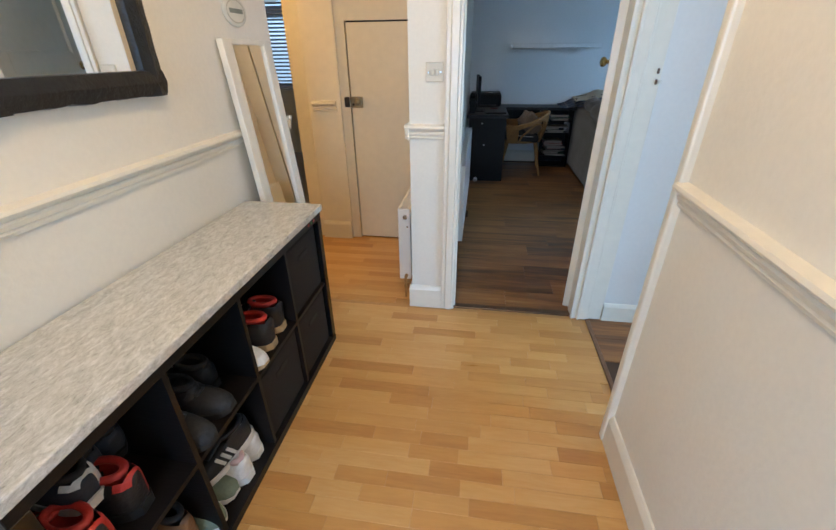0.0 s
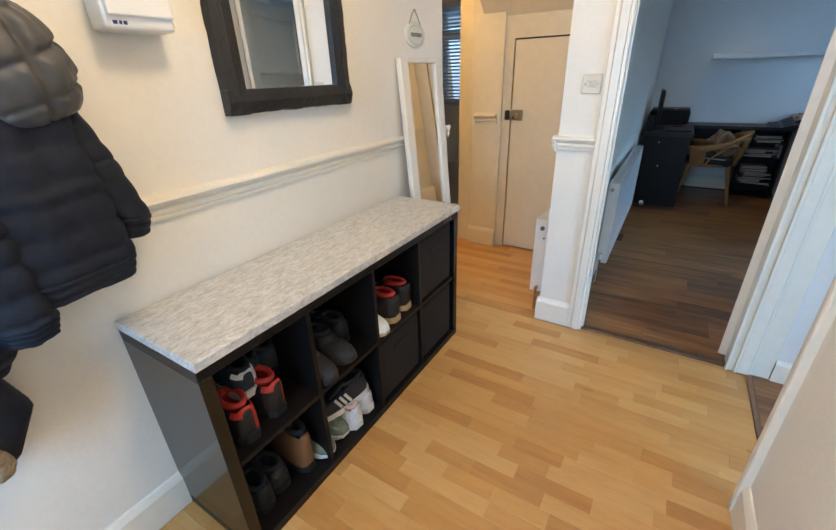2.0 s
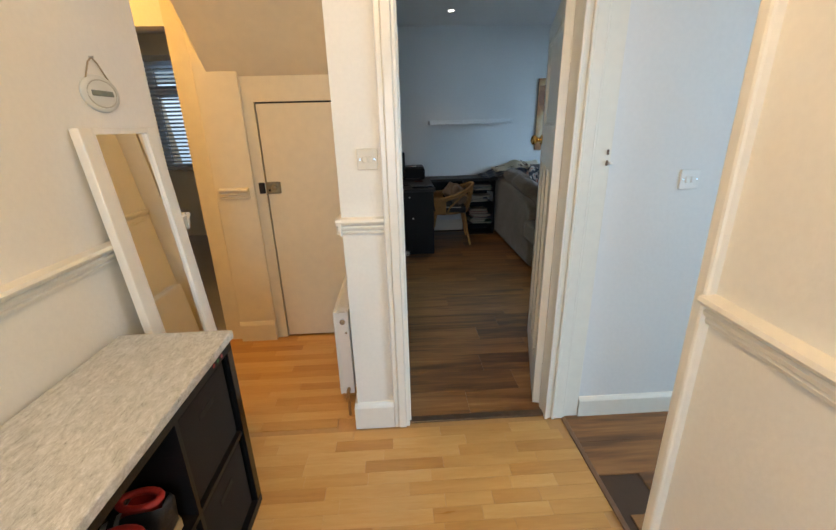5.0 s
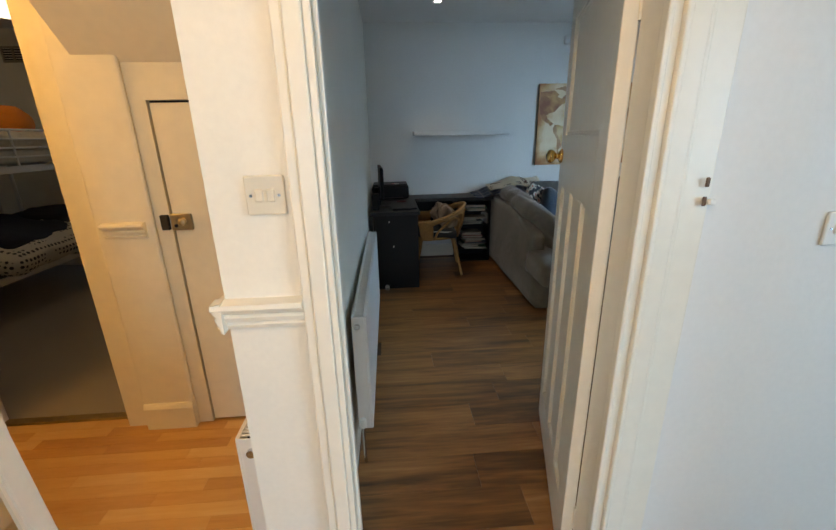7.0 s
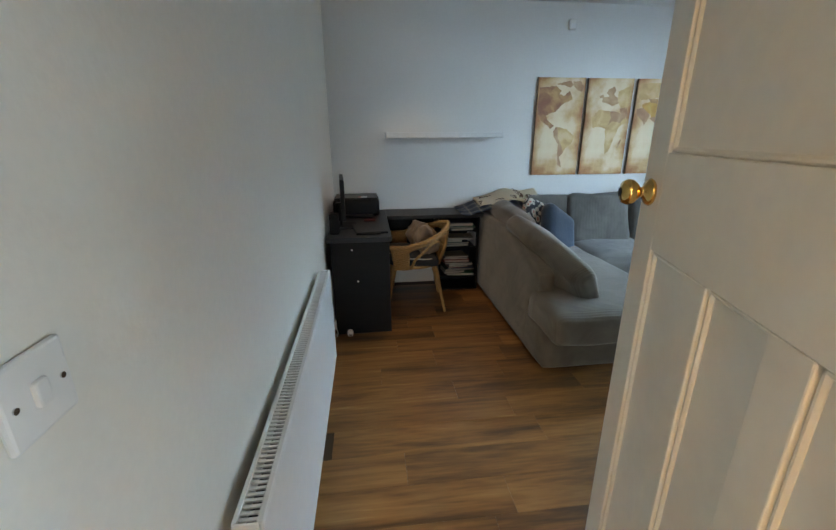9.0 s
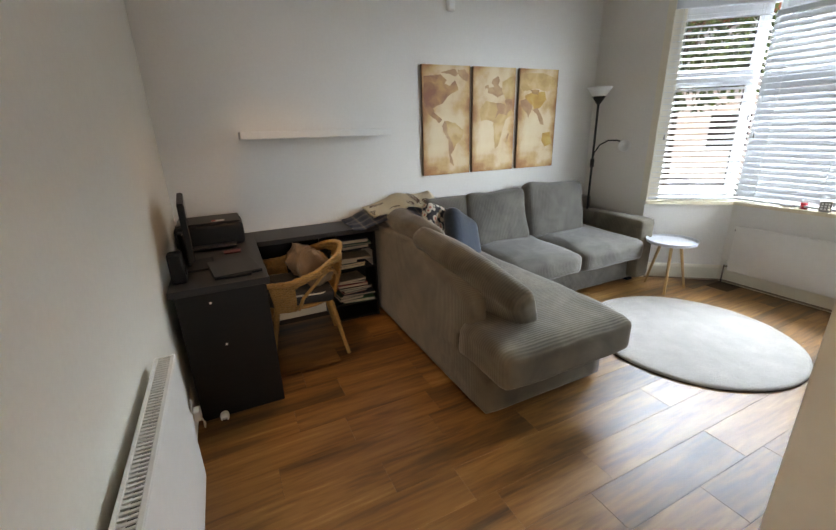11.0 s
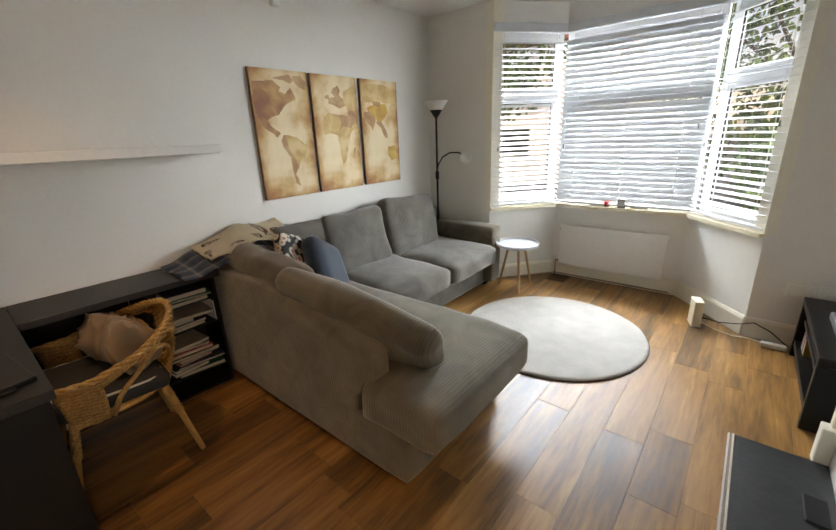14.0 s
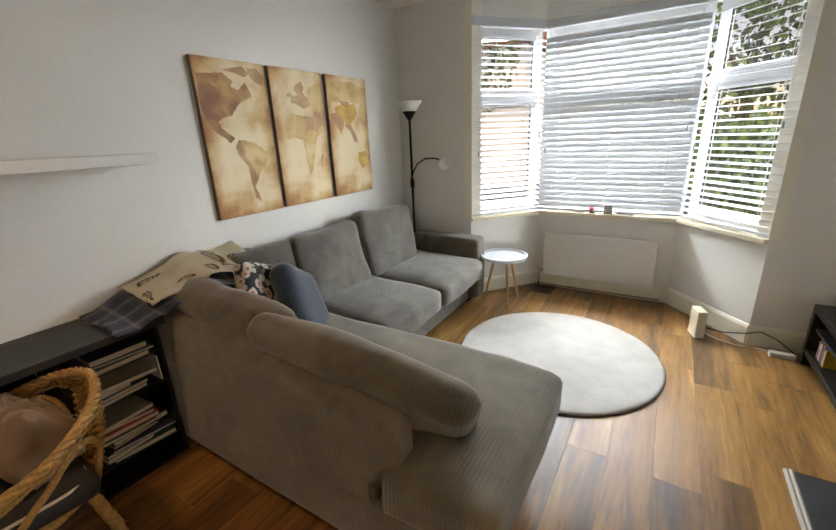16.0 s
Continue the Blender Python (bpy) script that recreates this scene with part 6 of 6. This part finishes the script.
part("piping", tube([(0.205 * math.copysign(abs(math.cos(u)) ** 0.4, math.cos(u)), 0.218 * math.copysign(abs(math.sin(u)) ** 0.4, math.sin(u)), 0.030) for u in (2 * math.pi * k / 48 for k in range(48))], 0.006, 6, True), mat("pale cotton piping", (0.55, 0.52, 0.47), 0.9), pad, "pale piping", smooth=True)
JUMPER = mat("brown knitted wool", (0.23, 0.155, 0.10), 0.95, vary=0.2, grain=260, bump=0.25, fine=16, sheen=0.2)
bm = soft_box((0.26, 0.42, 0.21), 0.08, 0.0, 48, 0.0, 0)
for v in bm.verts:
    q = v.co * 3.2
    warp = noise.noise_vector(q + Vector((7, 2, 0)))
    s1 = 1 - abs(math.sin(21 * v.co.y + 13 * v.co.x + 5.5 * warp.x))
    s2 = 1 - abs(math.sin(34 * v.co.z - 19 * v.co.y + 15 * v.co.x + 5.5 * warp.y))
    n1 = v.co.normalized()
    v.co += warp * 0.035 + n1 * (0.040 * s1 ** 2 + 0.026 * s2 ** 2 - 0.030)
jm = tagged(part("jumper", bm, JUMPER, smooth=True), "crumpled brown jumper lying on the chair", "jumper")
jm.matrix_world = pose(1.055, 5.90, 0.610, 0, 40, 4)
part("sleeve", tube([(0.03, 0.12, 0.09), (0.085, 0.08, 0.02), (0.095, -0.02, -0.05), (0.07, -0.10, -0.10)], 0.034, 10), JUMPER, jm, smooth=True)

# bay sill ornaments
SZ = 0.7855
cn = thing("candle", "short red candle in glass on the sill", "candle", pose(4.885, 4.665, SZ))
part("wax", lathe(((0, 0), (0.026, 0), (0.028, 0.05), (0.024, 0.052), (0, 0.050)), 20), mat("red wax", (0.55, 0.02, 0.03), 0.3, vary=0.05, bump=0.0), cn, smooth=True)
part("wick", rod((0, 0, 0.05), (0, 0, 0.058), 0.0012, seg=6), BLACK_MATT, cn)
ck = thing("desk_clock", "small grey square dotted ornament on the sill", "ornament", pose(4.87, 4.525, SZ, 0, 0, 10))
part("clock_case", box((-0.018, -0.036, 0), (0.018, 0.036, 0.085), 0.005, 2), mat("grey resin", (0.24, 0.22, 0.20), 0.5, vary=0.1), ck)
for a in range(3):
    for b in range(3):
        part("dot", box((-0.0195, -0.026 + a * 0.02, 0.018 + b * 0.02), (-0.0175, -0.014 + a * 0.02, 0.030 + b * 0.02), 0.001), PLASTIC, ck)
for y, w in ((4.78, 0.10), (4.38, 0.15)):
    tagged(part("paper_card", box((4.90, y - w / 2, SZ), (4.906, y + w / 2, SZ + 0.045), 0.001), PLASTIC), "white card standing on the window sill", "card")

# white box, leads and the low bench by the east wall
rt = thing("router_box", "upright cream plastic router box on the floor", "router", pose(4.285, 3.755, 0, 0, 0, 18))
part("router_case", box((-0.065, -0.032, 0.004), (0.065, 0.032, 0.21), 0.006, 2), mat("cream router plastic", (0.74, 0.66, 0.50), 0.4, vary=0.04, bump=0.0), rt)
part("router_foot", box((-0.07, -0.035, 0), (0.07, 0.035, 0.010), 0.004), PLASTIC, rt)
tagged(part("black_lead", tube([(4.33, 3.72, 0.05), (4.25, 3.60, 0.07), (4.20, 3.48, 0.11), (4.18, 3.40, 0.15), (4.17, 3.30, 0.11), (4.17, 3.20, 0.03)], 0.004, 6), BLACK_MATT), "black lead looping over the skirting", "cable")
tagged(part("white_lead", tube([(4.33, 3.74, 0.02), (4.24, 3.62, 0.010), (4.20, 3.50, 0.006), (4.22, 3.40, 0.005), (4.17, 3.28, 0.006)], 0.003, 6), PLASTIC), "white lead lying along the floor", "cable")
tagged(part("extension_lead", box((4.13, 3.20, 0.0), (4.18, 3.34, 0.032), 0.006, 2), PLASTIC), "white socket strip on the floor", "socket strip")
tagged(part("pipe_run", tube([(4.84, 4.02, 0.02), (4.84, 5.12, 0.02), (4.30, 5.55, 0.02)], 0.008, 8), mat("copper pipe painted", (0.30, 0.22, 0.16), 0.5, vary=0.2)), "heating pipe along the bay floor", "pipe")
for y, z in ((3.197, 0.411), (3.035, 0.425)):
    s = thing("wall_socket", "white double socket on the east wall", "socket", pose(4.279, y, z, 0, 0, 180), "east wall sockets")
    part("plate", box((0, -0.073, -0.043), (0.010, 0.073, 0.043), 0.004, 2), PLASTIC, s)
    for q in (-0.035, 0.035):
        part("rocker", box((0.009, q - 0.006, 0.012), (0.013, q + 0.006, 0.026), 0.002), PLASTIC, s)
tv = thing("tv_bench", "low black bench with an open shelf beside the hearth", "tv bench", pose(0, 0, 0))
part("bench_top", box((3.20, 2.72, 0.375), (4.14, 3.185, 0.42), 0.003), BLACK_WOOD, tv)
for x in (3.20, 4.095):
    part("leg_panel", box((x, 2.72, 0.0), (x + 0.045, 3.185, 0.374), 0.003), BLACK_WOOD, tv)
part("lower_shelf", box((3.246, 2.73, 0.08), (4.094, 3.18, 0.12), 0.003), BLACK_WOOD, tv)
part("middle_shelf", box((3.246, 2.73, 0.255), (4.094, 3.16, 0.275), 0.003), BLACK_WOOD, tv)
rbx = random.Random(9)
for k in range(9):
    c = ((0.45, 0.12, 0.02), (0.03, 0.10, 0.40), (0.6, 0.55, 0.5), (0.5, 0.30, 0.03), (0.02, 0.02, 0.03))[k % 5]
    tagged(part("game_case", box((3.98 - k * 0.016, 3.02, 0.121), (3.993 - k * 0.016, 3.155, 0.121 + rbx.uniform(0.10, 0.13)), 0.001), mat("case print", c, 0.35, vary=0.2, grain=30)), "coloured plastic game case in the bench", "game case", "game cases")
tagged(part("set_top_box", box((3.45, 2.85, 0.4205), (3.80, 3.10, 0.465), 0.006, 2), mat("brushed silver", (0.45, 0.46, 0.47), 0.3, metal=0.7, vary=0.05)), "flat silver box on the low bench", "set-top box")
tagged(part("remote_control", box((3.88, 2.98, 0.4205), (4.05, 3.03, 0.440), 0.006, 2), BLACK_MATT), "black remote control on the bench", "remote control")

# hearth
he = thing("hearth", "flat black slate hearth with a pale striped edging", "hearth", pose(0, 0, 0))
part("slab", box((1.75, 3.092, 0.0), (2.93, 3.435, 0.020), 0.003), SLATE, he)
for k, c in enumerate(((0.55, 0.48, 0.40), (0.22, 0.16, 0.13), (0.50, 0.45, 0.40))):
    part("edging_strip", box((1.75, 3.437 + 0.009 * k, 0.0), (2.935, 3.445 + 0.009 * k, 0.020 - 0.002 * k), 0.001), mat("edging", c, 0.5, vary=0.1), he)
tagged(part("fire_surround", boxes(((2.93, 3.091, 0.0), (3.0, 3.15, 0.20)), ((2.955, 3.091, 0.2), (3.0, 3.12, 0.95)), bevel=0.004), GLOSS), "white painted foot of the fire surround", "fire surround")
tagged(part("poker_stand", boxes(((2.50, 3.12, 0.0205), (2.66, 3.20, 0.032)), bevel=0.004), BLACK_MATT), "flat black iron tool on the hearth", "fire tool")

# ---- bedroom, seen through its doorway ----
WMETAL = mat("white enamelled tube", (0.75, 0.74, 0.70), 0.35, vary=0.04, bump=0.0)
bed = thing("bunk_bed", "white metal bunk bed with rails and a ladder", "bunk bed", pose(-3.90, 4.55, 0))
for x in (0.02, 0.93):
    for y in (0.02, 1.93):
        part("post", rod((x, y, 0), (x, y, 1.62), 0.020, seg=10), WMETAL, bed)
for z in (0.32, 1.25):
    part("side_rail", boxes(((0.92, 0.02, z - 0.03), (0.945, 1.93, z + 0.03)), ((0.005, 0.02, z - 0.03), (0.03, 1.93, z + 0.03))), WMETAL, bed)
    part("end_rail", boxes(((0.02, 0.01, z - 0.03), (0.93, 0.03, z + 0.03)), ((0.02, 1.92, z - 0.03), (0.93, 1.94, z + 0.03))), WMETAL, bed)
for z in (1.36, 1.44, 1.52, 1.60):
    part("guard_rail", rod((0.93, 0.02, z), (0.93, 1.93, z), 0.010), WMETAL, bed)
for y in (0.5, 1.0, 1.5):
    part("guard_post", rod((0.93, y, 1.25), (0.93, y, 1.60), 0.010), WMETAL, bed)
lad = part("ladder", add_rod(rod((1.10, 1.45, 0.0), (0.95, 1.45, 1.60), 0.014), (1.10, 1.80, 0.0), (0.95, 1.80, 1.60), 0.014), WMETAL, bed)
for k in range(5):
    z = 0.28 * (k + 0.8)
    x = 1.10 - 0.15 * z / 1.6
    part("rung", rod((x, 1.45, z), (x, 1.80, z), 0.011), WMETAL, lad)
for z, nm in ((0.36, "lower"), (1.29, "upper")):
    tagged(part("mattress", soft_box((0.86, 1.84, 0.13), 0.04, 0.005, 6, 0.004, z), mat("white ticking", (0.62, 0.58, 0.50), 0.9, vary=0.06, bump=0.1), m=pose(-3.43, 5.525, z + 0.065), smooth=True), "white mattress on the bunk bed", "mattress", "bunk mattresses")


def dots_mat():
    m, n, l, b = nodes_of("dotted white cotton")
    co = n.new("ShaderNodeTexCoord")
    v = n.new("ShaderNodeTexVoronoi")
    v.inputs["Scale"].default_value, v.inputs["Randomness"].default_value = 22, 0.15
    l.new(co.outputs["Object"], v.inputs[0])
    r = ramp(n, ((0.0, (0.05, 0.05, 0.06)), (0.30, (0.05, 0.05, 0.06)), (0.36, (0.62, 0.58, 0.50)), (1.0, (0.62, 0.58, 0.50))))
    l.new(v.outputs[0], r.inputs[0]), l.new(r.outputs[0], b.inputs["Base Color"])
    b.inputs["Roughness"].default_value = 0.9
    return m


DUVET = mat("navy cotton", (0.020, 0.026, 0.045), 0.9, vary=0.2, grain=40, bump=0.2)
for nm, lab, mt, size, m, sd in (
        ("duvet", "navy duvet heaped on the lower bunk", DUVET, (0.80, 0.95, 0.26), pose(-3.32, 5.55, 0.60, 0, 8, 6), 1.0),
        ("dotted_quilt", "white quilt with dark dots over the bunk edge", dots_mat(), (0.62, 1.30, 0.22), pose(-3.10, 5.60, 0.52, 0, 14, 2), 2.0),
        ("pillow", "dark grey pillow at the lower bunk's head", COL["grey"], (0.55, 0.38, 0.16), pose(-3.40, 6.20, 0.68, 8, 0, 10), 3.0),
        ("top_duvet", "pale crumpled duvet on the upper bunk", mat("pale print cotton", (0.62, 0.56, 0.45), 0.9, vary=0.15, bump=0.2), (0.74, 1.30, 0.16), pose(-3.40, 5.60, 1.50), 4.0),
        ("orange_cushion", "bright orange soft cushion on the upper bunk", mat("orange plush", (0.80, 0.22, 0.02), 0.9, vary=0.1, grain=80, bump=0.3), (0.34, 0.42, 0.28), pose(-3.30, 5.95, 1.69, 12, 10, 30), 5.0)):
    bm = soft_box(size, min(size) * 0.45, 0.02, 10, 0.0, sd)
    for v in bm.verts:
        v.co += 0.05 * noise.noise_vector(v.co * 4 + Vector((sd * 3, 0, 0)))
    tagged(part(nm, bm, mt, m=m, smooth=True), lab, "bedding" if "orange" not in nm else "cushion")
vent = thing("wall_vent", "small beige louvred vent high on the wall", "vent", pose(-3.55, 6.599, 2.40))
part("vent_frame", boxes(((-0.12, -0.012, -0.08), (0.12, 0, -0.06)), ((-0.12, -0.012, 0.06), (0.12, 0, 0.08)), ((-0.12, -0.012, -0.06), (-0.10, 0, 0.06)), ((0.10, -0.012, -0.06), (0.12, 0, 0.06)), ((-0.01, -0.012, -0.06), (0.01, 0, 0.06))), mat("beige plastic", (0.45, 0.38, 0.28), 0.5), vent)
for k in range(5):
    part("louvre", box((-0.10, -0.008, -0.055 + k * 0.024), (0.10, -0.002, -0.045 + k * 0.024)), COL["grey"], vent)
bl = thing("ceiling_lamp", "round shallow white glass ceiling lamp, lit", "ceiling light", pose(-2.62, 5.50, 2.53))
part("glass_bowl", lathe(((0, -0.05), (0.10, -0.046), (0.20, -0.03), (0.27, 0.0), (0.275, 0.02), (0.0, 0.02)), 36), glow_mat("lit opal glass", (1.0, 0.78, 0.46), 3.0), bl, smooth=True)
part("ceiling_plate", lathe(((0, 0.02), (0.18, 0.02), (0.18, 0.119), (0, 0.119)), 28), BRASS, bl)

# ---- outside the bay ----
GREEN = [mat("leaf", c, 0.6, vary=0.4, grain=20, bump=0.0, island=0.5) for c in ((0.05, 0.10, 0.025), (0.09, 0.15, 0.035), (0.03, 0.06, 0.02))]
tagged(part("ground", box((5.03, -60, -0.5), (90, 70, -0.35)), mat("grey asphalt", (0.09, 0.09, 0.095), 0.85, vary=0.2, grain=90, bump=0.4)), "grey tarmac drive and road outside", "ground", kind="structure")


def leafy(name, label, category, centre, size, count, seed, trunk=None):
    t = thing(name, label, category, pose(*centre))
    rr = random.Random(seed)
    bm = bmesh.new()
    for i in range(count):
        while True:
            p = Vector((rr.uniform(-1, 1), rr.uniform(-1, 1), rr.uniform(-1, 1)))
            d = p.length
            if d < 1 and d > 0.35 and noise.noise(p * 2.3 + Vector((seed, 0, 0))) > -0.18:
                break
        p = Vector((p.x * size[0], p.y * size[1], p.z * size[2]))
        q = Euler((rr.uniform(0, 6.3), rr.uniform(0, 6.3), rr.uniform(0, 6.3))).to_matrix()
        s = rr.uniform(0.05, 0.11)
        bm.faces.new([bm.verts.new(p + q @ Vector(c) * s) for c in ((-1, 0, 0), (0, -0.5, 0.1), (1, 0, 0), (0, 0.5, 0.1))])
    part("crown", bm, GREEN, t)
    for i, f in enumerate(t.children[0].data.polygons):
        f.material_index = i % 3
    if trunk:
        bm = rod((0, 0, trunk), (0.1, 0.05, 0.2), 0.16, 0.08, 10)
        for k in range(5):
            a = k * 1.3
            add_rod(bm, (0.05, 0.03, -0.4), (size[0] * 0.6 * math.cos(a), size[1] * 0.6 * math.sin(a), size[2] * 0.4), 0.06, 0.02, 6)
        part("trunk", bm, mat("bark", (0.08, 0.06, 0.045), 0.9, vary=0.3, bump=0.5), t)
    return t


leafy("hedge", "tall dark green garden hedge outside the bay", "hedge", (8.8, 1.3, 0.85), (1.0, 2.6, 1.25), 5200, 2)
leafy("tree", "leafy street tree outside the window", "tree", (11.5, 0.5, 3.6), (2.6, 3.0, 2.2), 4200, 5, trunk=-4.0)
leafy("shrub", "tall leafy garden shrub beyond the drive", "shrub", (10.4, 3.0, 2.3), (1.3, 2.3, 2.1), 4200, 9, trunk=-2.65)
leafy("tree", "leafy tree across the road", "tree", (10.2, 9.4, 3.1), (1.6, 2.2, 1.5), 3600, 7, trunk=-3.45)
hs = thing("neighbour_house", "pale rendered house across the road with a tiled roof", "house", pose(15.0, 0, -0.35))
part("wall", box((0, 8.5, 0), (7, 22, 4.6)), mat("white render", (0.78, 0.77, 0.74), 0.8, vary=0.05, bump=0.2), hs)
part("roof", prism([(-0.4, 8.1), (7.4, 8.1), (7.4, 22.4), (-0.4, 22.4)], 4.6, 4.8), mat("red clay tile", (0.26, 0.10, 0.06), 0.8, vary=0.2), hs)
bm = bmesh.new()
v = [bm.verts.new(p) for p in ((-0.4, 8.1, 4.8), (-0.4, 22.4, 4.8), (7.4, 22.4, 4.8), (7.4, 8.1, 4.8), (3.5, 8.1, 7.2), (3.5, 22.4, 7.2))]
for f in ((0, 4, 5, 1), (2, 5, 4, 3), (0, 3, 4), (1, 5, 2)):
    bm.faces.new([v[i] for i in f])
part("roof_slope", bm, mat("red clay tiles", (0.26, 0.10, 0.06), 0.8, vary=0.25, grain=12), hs)
for y in (10.0, 13.0, 16.0):
    for z in (0.9, 3.0):
        wd = part("window", box((-0.05, y, z), (0.02, y + 1.3, z + 1.2)), UPVC, hs)
        part("pane", box((-0.056, y + 0.08, z + 0.08), (-0.051, y + 1.22, z + 1.12)), mat("dark pane", (0.03, 0.035, 0.04), 0.1, vary=0.1, bump=0.0), wd)

# ---- floor pieces, last ----
rp_ = random.Random(11)


def piece_meshes(name, lengths, w, t, material, bevel):
    return {L: mesh_of(name, box((0, 0, -t), (L, w, 0), bevel), material) for L in lengths}


def lay(name, floor, meshes, w, x0, x1, y0, y1, gap, z=0.0, jitter=0.0):
    """Staggered rows of pieces along x, cut to the edges by choosing shorter ones."""
    ls = sorted(meshes)
    count, y = 0, y0
    while y + w <= y1 + 1e-6:
        x = x0 - rp_.choice(ls) * rp_.random()
        while x < x1:
            L = rp_.choice(ls[len(ls) // 3:])
            a, b = max(x, x0), min(x + L, x1)
            fit = [k for k in ls if k <= b - a + 1e-6]
            if fit and b - a > 0.03:
                k = fit[-1]
                s = new(name, meshes[k])
                s.parent = floor
                s.location = (a, y, z + rp_.uniform(-jitter, jitter))
                s.scale = ((b - a - gap) / k, 1, 1)
                count += 1
            x += L
        y += w + gap
    return count


strips = piece_meshes("strip", (0.10, 0.20, 0.28, 0.36, 0.44), 0.0655, 0.012, LAMINATE, 0.0006)
lay("strip", floor_hall, strips, 0.0655, -0.69, 1.117, 0.30, 2.385, 0.0006, 0.0, 0.0001)
wide = piece_meshes("strip", (0.2, 0.4, 0.6, 0.9), 0.0655, 0.012, LAMINATE, 0.0006)
lay("strip", floor_hall, wide, 0.0655, -1.75, 0.04, 2.386, 3.45, 0.0006, 0.0, 0.0001)
lay("strip", floor_hall, piece_meshes("strip", (0.4, 0.8), 0.13, 0.012, LAMINATE, 0.0006), 0.13, -0.69, 1.117, -1.29, 0.29, 0.0006)
planks = piece_meshes("plank", (0.25, 0.5, 0.8, 1.1, 1.285), 0.192, 0.012, OAK, 0.0006)
lay("plank", floor_living, planks, 0.192, 0.26, 4.86, 2.435, 6.39, 0.0008, 0.0, 0.0002)
lay("plank", floor_living, planks, 0.192, 1.142, 4.08, 0.45, 2.38, 0.0008, 0.0, 0.0002)
